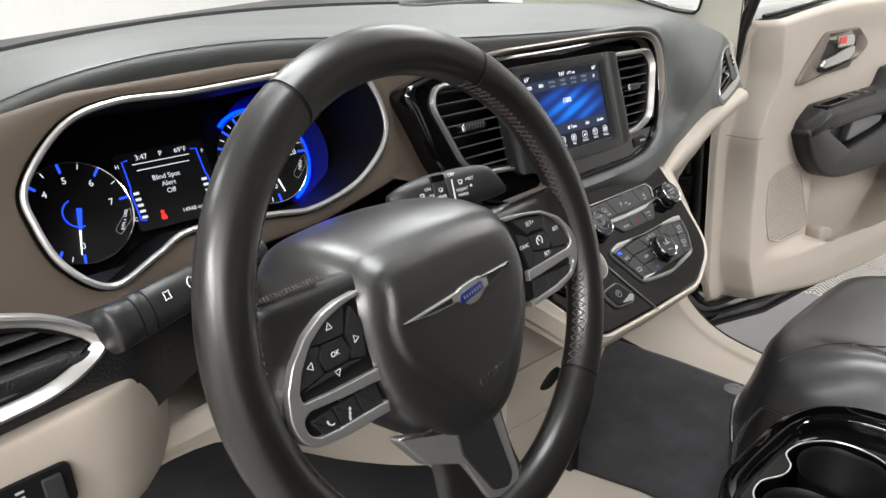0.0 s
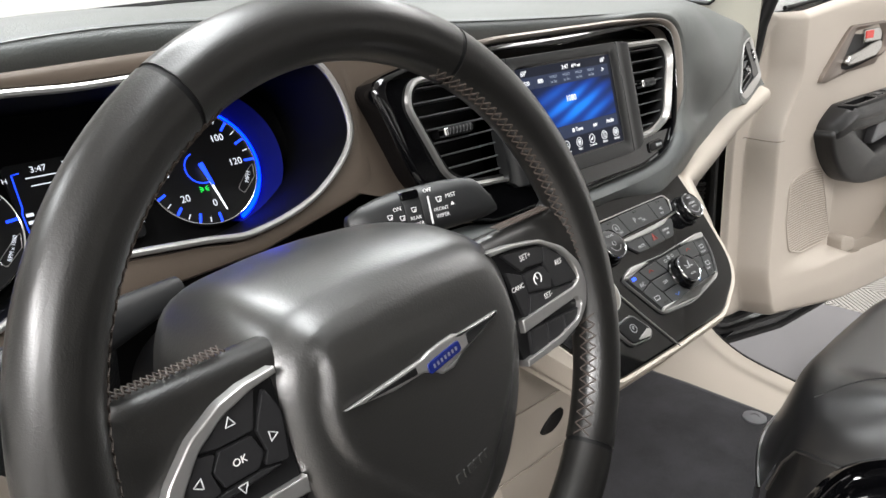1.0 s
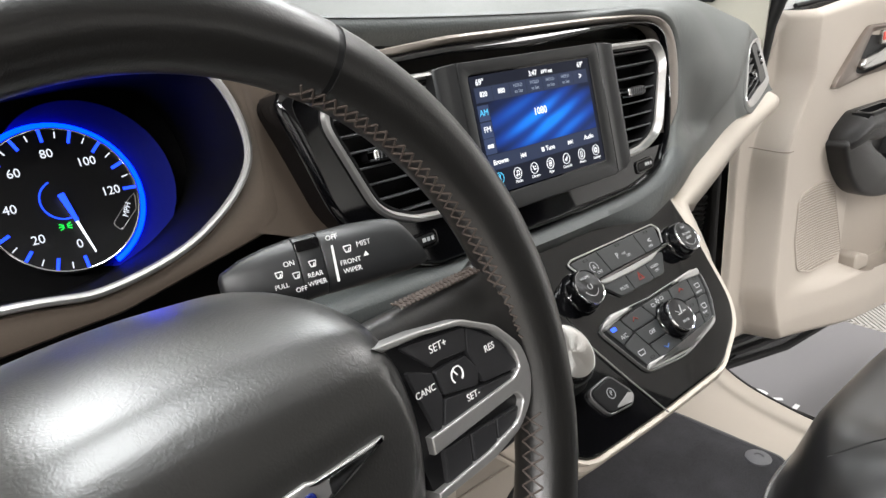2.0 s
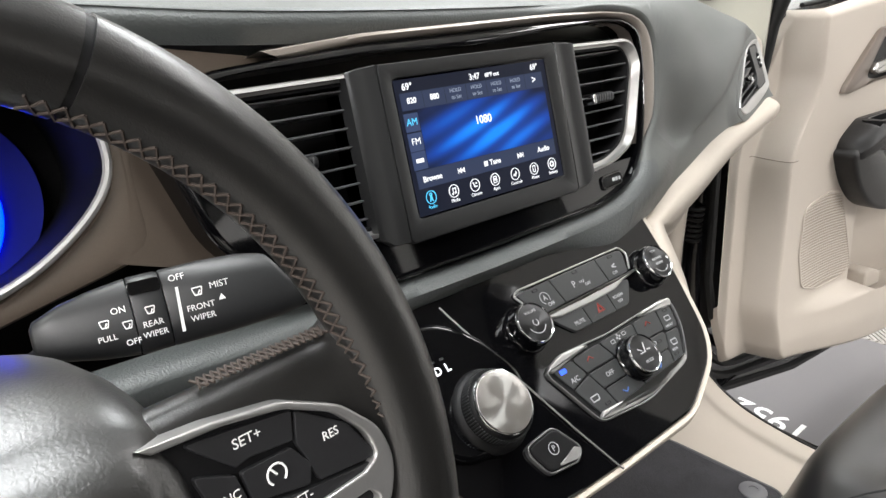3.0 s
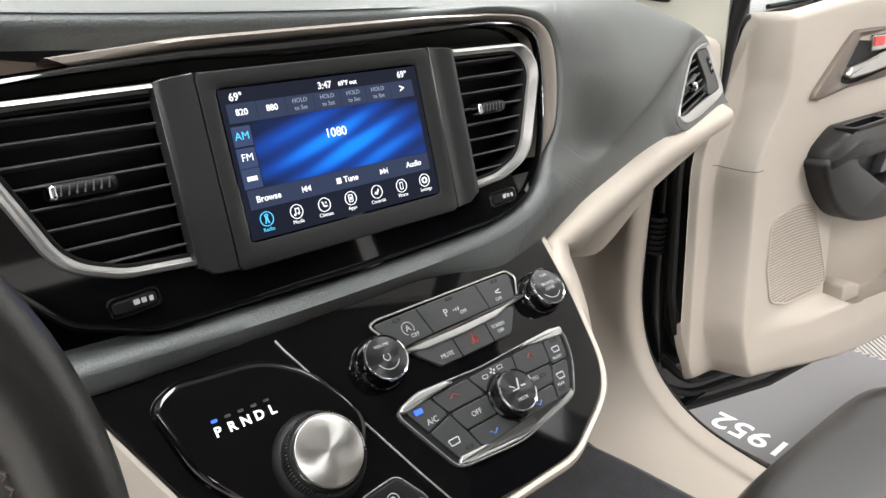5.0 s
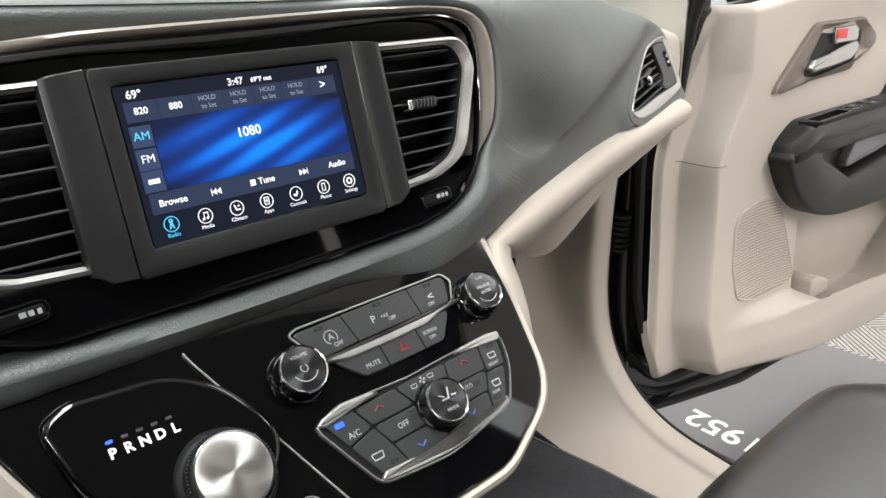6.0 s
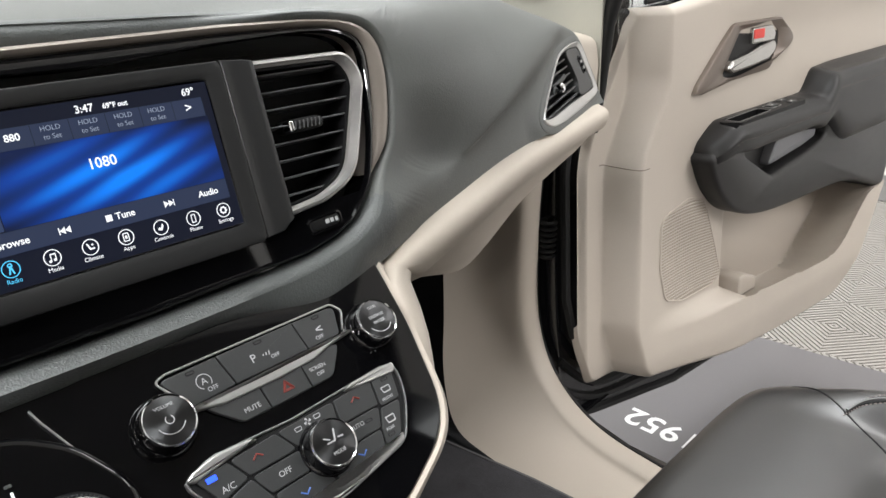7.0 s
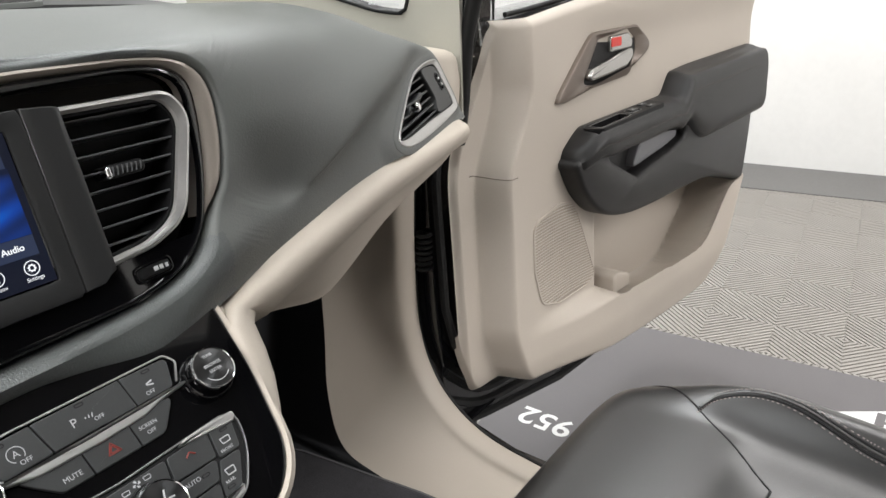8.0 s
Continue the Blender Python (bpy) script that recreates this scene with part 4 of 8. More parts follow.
# hull under the panel
hull = [(-0.258, 0.05), (-0.234, -0.018), (-0.168, -0.104), (-0.06, -0.106), (0.030, -0.104), (0.085, -0.088), (0.109, -0.064), (0.136, 0.012), (0.142, 0.058)]
bm = B()
rows = []
for d, sx, dz in ((-0.03, 1.0, 0.0), (-0.05, 0.97, 0.01), (-0.07, 0.90, 0.03)):
    rows.append([FH @ Vector(((u + 0.05) * sx - 0.05, v + dz, d)) for u, v in hull])
loft(bm, rows)
part("hull", bm, BEIGE, stack, "beige underside")
bm = B()
slab(bm, rounded([(-0.02, -0.105), (0.04, -0.112), (0.09, -0.075), (0.11, 0.0), (0.11, 0.06), (-0.02, 0.06)], 3, 0.01), -0.12, -0.068, FH @ pose(0, 0.02, 0), 0.004)
part("storage_slot", bm, MATTE, stack, "black slot under the panel")
# tapering support down to the floor
bm = B()
rows = []
for z, y0, w, x0 in ((0.80, -0.070, 0.149, -0.011), (0.72, -0.052, 0.140, -0.010), (0.60, -0.026, 0.118, -0.002), (0.50, 0.010, 0.083, 0.022), (0.38, 0.060, 0.068, 0.037)):
    rows.append([(x0 - w, 0.3, z), (x0 - w, y0 + 0.03, z), (x0 - w + 0.02, y0, z), (x0 + w - 0.02, y0, z), (x0 + w, y0 + 0.03, z), (x0 + w, 0.3, z)])
loft(bm, rows)
sup = part("support", bm, BEIGE, stack, "beige lower support of the console")
FT = frame_of((-0.03, -0.0405, 0.66), (1, 0, 0), (0, -0.21, 0.978))
bm = B()
slab(bm, smooth_closed([(-0.016, -0.012), (0.006, -0.020), (0.020, -0.006), (0.014, 0.012), (-0.004, 0.010)], 5), -0.004, 0.0012, FT, 0.0006)
part("socket", bm, MATTE, sup, "black socket in the beige support")
for y0 in (-0.062, 0.052):
    bm = B()
    tube(bm, [(-0.10, y0, 0.0004), (0.0, y0 - 0.003, 0.0004), (0.09, y0 + 0.002, 0.0004)], 0.0009, FT, 5)
    part("panel_joint", bm, GRILLB, sup)


def key(ol, lab="", h=0.0014, mat=None, parent=None, f=FH, name="button"):
    bm = B()
    slab(bm, ol, -0.004, h, f, 0.0007)
    return part(name, bm, mat or BUTTON, parent or stack, lab)


def knob(name, label, u, v, r, h, face, f=FH, ring_mat=CHROME):
    ob = thing(name, label, "knob", "control knobs", place=at(f, u, v).translation)
    m = at(f, u, v)
    bm = B()
    lathe(bm, [(r * 1.18, -0.002), (r * 1.18, 0.001), (r * 1.12, 0.003), (r * 1.06, 0.004), (r * 1.04, h - 0.003), (r, h - 0.001), (r * 0.98, h - 0.0008)], m)
    part("skirt", bm, GLOSS, ob, "gloss black skirt")
    bm = B()
    lathe(bm, [(r * 0.985, h - 0.003), (r * 0.985, h), (r * 0.95, h + 0.0008), (r * 0.91, h + 0.0003), (r * 0.90, h - 0.002)], m)
    part("bright_ring", bm, ring_mat, ob)
    bm = B()
    lathe(bm, [(r * 0.905, h - 0.003), (r * 0.905, h - 0.0002), (r * 0.6, h + 0.0002), (0.0005, h + 0.0004)])
    part("face", bm, face, ob, "spun metal face").matrix_basis = m
    return ob


DARKFACE = material("dark_spun_metal", (0.085, 0.086, 0.088), 0.3, metal=1.0, vary=0.1, grain=200)
_n = DARKFACE.node_tree
_n.nodes["Principled BSDF"].inputs["Anisotropic"].default_value = 0.85
_t = _n.nodes.new("ShaderNodeTangent")
_t.direction_type, _t.axis = "RADIAL", "Z"
_n.links.new(_t.outputs[0], _n.nodes["Principled BSDF"].inputs["Tangent"])
knob("volume_knob", "gloss black volume knob with a dark spun-metal face", -0.0700, 0.0170, 0.0160, 0.0135, DARKFACE)
knob("tuning_knob", "gloss black tuning knob with a dark spun-metal face", 0.0880, 0.0200, 0.0155, 0.0135, DARKFACE)
knob("mode_knob", "gloss black climate mode knob with dark face", 0.0110, -0.0395, 0.0158, 0.0135, DARKFACE)


def print_on(body, size, u, v, h=0.0016, mat=None, f=FH, parent=None, turn=0, bold=0.0):
    return words(body, size, at(f, u, v, h, turn), mat or DIMW, parent or stack, "print", bold=bold)


for body, size, u, v, h in (("VOLUME", 0.0030, -0.0700, 0.0252, 0.0142), ("TUNE", 0.0028, 0.0880, 0.0290, 0.0142), ("BROWSE", 0.0033, 0.0880, 0.0222, 0.0142), ("ENTER", 0.0033, 0.0880, 0.0178, 0.0142), ("MODE", 0.0033, 0.0110, -0.0462, 0.0142)):
    print_on(body, size, u, v, h)
for u, v, r, a0, a1 in ((-0.0700, 0.0170, 0.0024, 120, 420), (-0.0700, 0.0170, 0.0085, 200, 340), (0.0880, 0.0200, 0.0100, 210, 330)):
    bm = B()
    tube(bm, [(r * math.cos(radians(a)), r * math.sin(radians(a)), 0.0141) for a in range(a0, a1, 10)], 0.0003, at(FH, u, v), 5)
    part("print", bm, DIMW, stack)
for (a, b, w) in (((-0.0050, -0.0010), (0.0010, -0.0010), 0.0008), ((0.0005, -0.0015), (0.0035, 0.0060), 0.0010), ((0.0035, 0.0000), (0.0075, -0.0005), 0.0010), ((-0.006, 0.003), (-0.002, 0.0005), 0.0007)):
    bm = B()
    d = math.degrees(math.atan2(b[1] - a[1], b[0] - a[0]))
    slab(bm, box2(math.hypot(b[0] - a[0], b[1] - a[1]), w, 0.0002), 0.0139, 0.0143, at(FH, 0.0110 + (a[0] + b[0]) / 2, -0.0378 + (a[1] + b[1]) / 2, 0, d), 0)
    part("print", bm, DIMW, stack)

# upper rows of buttons
A = rounded
for o in ([(-0.062, 0.0430, 0.003), (-0.024, 0.0440, 0.001), (-0.020, 0.0225, 0.001), (-0.049, 0.0210, 0.003)], [(-0.0232, 0.0440, 0.001), (0.034, 0.0450, 0.001), (0.0355, 0.0235, 0.001), (-0.0192, 0.0225, 0.001)],
          [(0.0348, 0.0450, 0.001), (0.0700, 0.0445, 0.004), (0.0630, 0.0245, 0.003), (0.0363, 0.0235, 0.001)], [(-0.047, 0.0185, 0.003), (-0.0085, 0.0183, 0.001), (-0.0075, -0.0010, 0.001), (-0.027, -0.0010, 0.006)],
          [(-0.0077, 0.0183, 0.001), (0.0240, 0.0190, 0.001), (0.0240, -0.0005, 0.001), (-0.0067, -0.0010, 0.001)], [(0.0248, 0.0190, 0.001), (0.0590, 0.0195, 0.003), (0.0420, 0.0000, 0.008), (0.0248, -0.0005, 0.001)]):
    key(A(o, 3))
bm = B()
slab(bm, A([(-0.058, 0.0195, 0.001), (-0.050, 0.0176, 0.002), (-0.0325, 0.0140, 0.004), (0.006, 0.0140, 0.004), (0.036, 0.0156, 0.004), (0.050, 0.0196, 0.003), (0.073, 0.0226, 0.001), (0.069, 0.0242, 0.001), (0.038, 0.0218, 0.004), (0.0, 0.0204, 0.004), (-0.028, 0.0204, 0.004), (-0.042, 0.0206, 0.002)], 3), -0.002, 0.0030, FH, 0.0012, 3)
part("chrome_bar", bm, SATIN, stack, "bright bar between the button rows")
bm = B()
tube(bm, [(u, v, 0.0004) for u, v in A([(-0.0505, 0.0215, 0.002), (-0.0640, 0.0437, 0.004), (-0.0560, 0.0460, 0.004), (0.0690, 0.0468, 0.006), (0.0745, 0.0395, 0.004), (0.0665, 0.0255, 0.002)], 4)][::-1][:26], 0.0008, FH, 6)
part("row_rim", bm, SATIN, stack, "thin bright rim round the upper buttons")
for body, size, u, v in (("A", 0.0062, -0.0372, 0.0322), ("OFF", 0.0042, -0.0340, 0.0262), ("P", 0.0080, -0.002, 0.0325), ("OFF", 0.0038, 0.0125, 0.0290), ("OFF", 0.0038, 0.0480, 0.0278), ("MUTE", 0.0045, -0.0185, 0.0045), ("SCREEN", 0.0036, 0.0345, 0.0098), ("OFF", 0.0036, 0.0345, 0.0052)):
    print_on(body, size, u, v)
bm = B()
tube(bm, [(0.0048 * math.cos(radians(a)), 0.0048 * math.sin(radians(a)), 0.0015) for a in range(-40, 250, 15)], 0.0003, at(FH, -0.0372, 0.0322), 5)
part("print", bm, DIMW, stack)
for k in range(3):
    bm = B()
    slab(bm, box2(0.0012 + 0.0009 * k, 0.0007, 0.0002), 0.001, 0.0016, at(FH, 0.0052 + 0.0022 * k, 0.0325, 0, 70), 0)
    part("print", bm, DIMW, stack)
for a in (15, -15):
    bm = B()
    slab(bm, box2(0.0050, 0.0009, 0.0003), 0.001, 0.0016, at(FH, 0.0505, 0.0335 + a * 0.00006, 0, a), 0)
    part("print", bm, DIMW, stack)
for s in (1.0, 0.62):
    bm = B()
    tri = [(0.0048 * s * math.cos(radians(a)), 0.0048 * s * math.sin(radians(a)), 0.0016) for a in (90, 210, 330)]
    pts = [Vector(tri[i]).lerp(Vector(tri[(i + 1) % 3]), t / 6) for i in range(3) for t in range(6)]
    tube(bm, pts, 0.00035, at(FH, 0.0088, 0.0068), 5, closed=True)
    part("hazard_sign", bm, REDP, stack, "red hazard triangle")
for u, v in ((-0.0425, 0.0405), (0.0060, 0.0418), (0.0525, 0.0420), (0.0470, -0.0375), (0.0742, -0.0180), (0.0570, -0.0525), (-0.0385, -0.0570)):
    bm = B()
    ring(bm, box2(0.0058, 0.0024, 0.0005), box2(0.0046, 0.0013, 0.0003), 0.0010, 0.0018, at(FH, u, v), 0.0002, n=24, c=(0, 0))
    part("indicator", bm, MATTE, stack)

# climate group in a bright frame
CL = A([(-0.0775, -0.0168, 0.006), (-0.056, -0.0098, 0.012), (0.0, -0.0122, 0.06), (0.0900, -0.0078, 0.013), (0.0842, -0.035, 0.06), (0.0650, -0.0615, 0.020), (0.0030, -0.0718, 0.10), (-0.0530, -0.0668, 0.014)], 7)
bm = B()
ring(bm, CL, shrink(CL, 0.0014), -0.002, 0.0018, FH, 0.0006, n=128, c=(0.006, -0.038))
part("climate_frame", bm, SATIN_D, stack, "thin dark bright frame round the climate buttons")
bm = B()
slab(bm, shrink(CL, 0.002), -0.002, 0.0002, FH, 0)
part("climate_bed", bm, MATTE, stack)
for o in ([(-0.0700, -0.0182), (-0.0482, -0.0178), (-0.0412, -0.0318), (-0.0610, -0.0368)], [(-0.0605, -0.0380), (-0.0405, -0.0330), (-0.0345, -0.0470), (-0.0295, -0.0620), (-0.0470, -0.0650)], [(-0.0470, -0.0175), (-0.0142, -0.0160), (-0.0060, -0.0308), (-0.0402, -0.0312)],
          [(-0.0400, -0.0325), (-0.0055, -0.0320), (-0.0045, -0.0460), (-0.0335, -0.0466)], [(-0.0132, -0.0160), (0.0308, -0.0150), (0.0270, -0.0290), (-0.0050, -0.0300)], [(-0.0330, -0.0478), (-0.0035, -0.0472), (0.0060, -0.0580), (0.0010, -0.0690), (-0.0280, -0.0640)],
          [(0.0318, -0.0150), (0.0637, -0.0132), (0.0600, -0.0312), (0.0280, -0.0312)], [(0.0280, -0.0322), (0.0592, -0.0322), (0.0530, -0.0452), (0.0255, -0.0460)], [(0.0245, -0.0470), (0.0520, -0.0462), (0.0470, -0.0610), (0.0080, -0.0665), (0.0075, -0.0580)],
          [(0.0648, -0.0132), (0.0838, -0.0122), (0.0778, -0.0335), (0.0608, -0.0335)], [(0.0602, -0.0345), (0.0770, -0.0345), (0.0620, -0.0585), (0.0490, -0.0600), (0.0535, -0.0460)]):
    key(A([(x, y, 0.0024) for x, y in o], 3), h=0.0016)
for pts in ([(-0.0752, -0.0176), (-0.0690, -0.0138), (-0.0540, -0.0106), (-0.0323, -0.0116), (-0.0243, -0.0140), (-0.0450, -0.0163), (-0.0693, -0.0198)], [(0.0402, -0.0130), (0.0496, -0.0098), (0.0714, -0.0094), (0.0866, -0.0100), (0.0868, -0.0135), (0.0838, -0.0165), (0.0643, -0.0150)],
            [(-0.0532, -0.0640), (-0.0480, -0.0598), (-0.0266, -0.0607), (-0.0142, -0.0648), (0.0046, -0.0664), (0.0259, -0.0650), (0.0346, -0.0606), (0.0530, -0.0590), (0.0655, -0.0545), (0.0630, -0.0600), (0.0480, -0.0632), (0.0307, -0.0666), (0.0030, -0.0692), (-0.0156, -0.0684), (-0.0418, -0.0664)]):
    bm = B()
    slab(bm, A([(x, y, 0.0022) for x, y in pts], 4), -0.001, 0.0030, FH, 0.0012)
    part("bright_corner", bm, SATIN, stack)
ACLED = glow("blue_lamp", (0.03, 0.10, 1.0), 2.2)
bm = B()
slab(bm, box2(0.0066, 0.0034, 0.0006), 0.001, 0.0020, at(FH, -0.0610, -0.0222), 0.0003)
part("indicator", bm, ACLED, stack, "blue lit indicator")
for body, size, u, v in (("A/C", 0.0056, -0.0545, -0.0312), ("OFF", 0.0052, -0.0205, -0.0395), ("AUTO", 0.0042, 0.0372, -0.0372), ("FRONT", 0.0030, 0.0690, -0.0305), ("REAR", 0.0030, 0.0585, -0.0490)):
    print_on(body, size, u, v, 0.0018)


def chevron(u, v, up, mat):
    bm = B()
    s = 1 if up else -1
    tube(bm, [(-0.0034, -0.0012 * s, 0.0018), (0, 0.0014 * s, 0.0018), (0.0034, -0.0012 * s, 0.0018)], 0.00055, at(FH, u, v), 5)
    part("arrow", bm, mat, stack)


BLUEP = material("blue_print", (0.06, 0.14, 0.42), 0.5)
chevron(-0.0308, -0.0228, True, REDP)
chevron(-0.0151, -0.0560, False, BLUEP)
chevron(0.0460, -0.0205, True, REDP)
chevron(0.0310, -0.0540, False, BLUEP)
for u, v, w, h in ((0.0005, -0.0205, 0.0055, 0.0030), (0.0160, -0.0185, 0.0055, 0.0030), (0.0715, -0.0245, 0.0080, 0.0045), (0.0625, -0.0435, 0.0080, 0.0050), (-0.0470, -0.0495, 0.0095, 0.0048)):
    bm = B()
    ring(bm, A([(-w * 0.4, -h / 2, 0.0006), (w * 0.4, -h / 2, 0.0006), (w / 2, h / 2, 0.0008), (-w / 2, h / 2, 0.0008)]), A([(-w * 0.33, -h * 0.32), (w * 0.33, -h * 0.32), (w * 0.41, h * 0.34), (-w * 0.41, h * 0.34)]), 0.0012, 0.0018, at(FH, u, v), 0.0001, n=32, c=(0, 0))
    part("print", bm, DIMW, stack)
for a in range(4):
    bm = B()
    slab(bm, A([(0.0003, -0.0006, 0.0002), (0.0026, -0.0012, 0.0006), (0.0026, 0.0010, 0.0006)]), 0.0012, 0.0018, at(FH, 0.0085, -0.0190, 0, a * 90 + 20), 0)
    part("print", bm, DIMW, stack)

# seam between the two halves of the plate
bm = B()
tube(bm, [FH @ Vector(p) for p in ((-0.128, 0.0565, 0.0), (-0.1255, 0.0484, 0.0006), (-0.100, -0.010, 0.0006), (-0.078, -0.060, 0.0006), (-0.0627, -0.0919, 0.0006), (-0.058, -0.100, 0.0))], 0.0007, seg=6)
part("plate_seam", bm, SATIN_D, stack, "thin bright seam")

# gear selector in its raised pod
gear = thing("gear_selector", "rotary gear selector knob with lit letters on a gloss black pod", "gear selector", place=at(FH, -0.135, -0.02).translation)
POD = A([(-0.214, 0.045, 0.022), (-0.205, -0.002, 0.06), (-0.172, -0.047, 0.035), (-0.126, -0.047, 0.035), (-0.091, -0.012, 0.03), (-0.116, 0.030, 0.06), (-0.142, 0.049, 0.05), (-0.196, 0.053, 0.022)], 8)
bm = B()
slab(bm, POD, -0.004, 0.0052, FH, 0.0050, 7)
part("pod", bm, GLOSS, gear, "gloss black raised pod")
GM = at(FH, -0.1368, -0.0215) @ Matrix.Scale(0.85, 4)
bm = B()
lathe(bm, [(0.034, 0.002), (0.034, 0.006), (0.0315, 0.0095), (0.029, 0.0105), (0.0275, 0.0205), (0.0262, 0.0230), (0.0255, 0.0234)], GM, 64)
base = part("collar", bm, MATTE, gear, "knurled dark collar")
for k in range(72):
    a = 2 * math.pi * k / 72
    bm = B()
    slab(bm, box2(0.0011, 0.0010, 0.0), 0.0105, 0.0208, GM @ pose(0.0283 * math.cos(a), 0.0283 * math.sin(a), 0, 0, 0, math.degrees(a) + 12), 0)
    part("knurl", bm, BUTTON, base, smooth=False)
bm = B()
lathe(bm, [(0.0256, 0.0200), (0.0260, 0.0245), (0.0256, 0.0258), (0.0245, 0.0260)], GM, 64)
part("bright_ring", bm, CHROME, gear)
SPUN = bpy.data.materials.new("spun_metal")
SPUN.use_nodes = True
_n = SPUN.node_tree
_p = _n.nodes["Principled BSDF"]
_p.inputs["Base Color"].default_value, _p.inputs["Metallic"].default_value, _p.inputs["Roughness"].default_value = (0.50, 0.485, 0.46, 1), 1.0, 0.36
_p.inputs["Anisotropic"].default_value = 0.85
_t = _n.nodes.new("ShaderNodeTangent")
_t.direction_type, _t.axis = "RADIAL", "Z"
_n.links.new(_t.outputs[0], _p.inputs["Tangent"])


def spun_face(r, h, m, parent, mat, label="spun metal face"):
    """A disc turned about its own axis, so that the brushing runs round it."""
    bm = B()
    lathe(bm, [(r, h - 0.002), (r, h - 0.0003), (r * 0.985, h), (r * 0.97, h + 0.0001), (r * 0.6, h + 0.0002), (0.0004, h + 0.0003)], I4, 64)
    ob = part("face", bm, mat, parent, label)
    ob.matrix_basis = m
    return ob


spun_face(0.0246, 0.0261, GM, gear, SPUN)
LETTERS = glow("white_lit_letters", (0.95, 0.97, 1.0), 1.5)
for k, ch in enumerate("PRNDL"):
    words(ch, 0.0080, at(FH, -0.1846 + 0.0085 * k, 0.0158, 0.0057), LETTERS, gear, "lit_letter", bold=0.0002)
    bm = B()
    slab(bm, box2(0.0036, 0.0018, 0.0007), 0.0048, 0.0056, at(FH, -0.1842 + 0.0081 * k, 0.0226), 0)
    part("position_lamp", bm, ACLED if k == 0 else BUTTON, gear)
# parking brake switch
brake = thing("parking_brake_switch", "black parking brake switch with a bright rim", "switch", place=at(FH, -0.109, -0.06).translation)
PB = A([(-0.1290, -0.0530, 0.008), (-0.0960, -0.0500, 0.010), (-0.0815, -0.0725, 0.007), (-0.0910, -0.0795, 0.008), (-0.1190, -0.0770, 0.010)], 6)
bm = B()
ring(bm, PB, shrink(PB, 0.0016), -0.002, 0.0026, FH, 0.0008, n=80, c=(-0.105, -0.065))
part("rim", bm, SATIN_D, brake)
bm = B()
slab(bm, shrink(PB, 0.0018), -0.003, 0.0034, FH, 0.0012)
part("paddle", bm, MATTE, brake)
bm = B()
slab(bm, A([(-0.112, -0.0745, 0.002), (-0.0920, -0.0772, 0.003), (-0.0845, -0.0720, 0.003), (-0.0900, -0.0690, 0.002), (-0.0975, -0.0712, 0.003)], 3), 0.0030, 0.0042, FH, 0.0004)
part("bright_tip", bm, SATIN, brake)
words("P", 0.0058, at(FH, -0.1060, -0.0630, 0.0037), DIMW, brake, "print")
bm = B()
ring(bm, disc(0.0044, 32), disc(0.0039, 32), 0.0030, 0.0037, at(FH, -0.1060, -0.0630), 0.0001, n=32, c=(0, 0))
part("print", bm, DIMW, brake)

# ---- instruments ----
BLUE = glow("blue_lit_ring", (0.0, 0.018, 1.0), 8.0)
BLUE_S = glow("blue_lit_mark", (0.01, 0.05, 1.0), 2.6)
LIT = glow("white_lit_print", (0.85, 0.9, 1.0), 0.9)
LITB = glow("bright_lit_print", (0.9, 0.95, 1.0), 1.6)
LITR = glow("red_lit_sign", (1.0, 0.03, 0.02), 1.6)
LITG = glow("green_lit_sign", (0.02, 1.0, 0.1), 1.0)
RECESS = material("black_recess_plastic", (0.003, 0.003, 0.0032), 0.6, spec=0.06, vary=0.15, grain=500)
cluster = thing("instrument_cluster", "lit instrument cluster with blue-ringed dials", "instrument cluster", place=FG.translation)
RG = [(x + 0.010, y) for x, y in RING]
bm = B()
n = 144
cc = (-0.01, 0.0)
inner = polar(shrink(RING, 0.001), cc, n)
rows = [[FR @ Vector((x, y, -0.004)) for x, y in inner], [FR @ Vector((x * 0.98, y * 0.98, -0.03)) for x, y in inner]]
back = [FG @ Vector((x * 1.0 + 0.012, y * 1.08 + 0.002, -0.010)) for x, y in inner]
rows.append(back)
loft(bm, rows, around=True)
bm.faces.new([bm.verts.new(p) for p in back])
part("housing", bm, RECESS, cluster, "black recess of the instruments")


GUIDE = material("dark_blue_guide", (0.003, 0.006, 0.11), 0.6, vary=0.1, grain=100, spec=0.08)


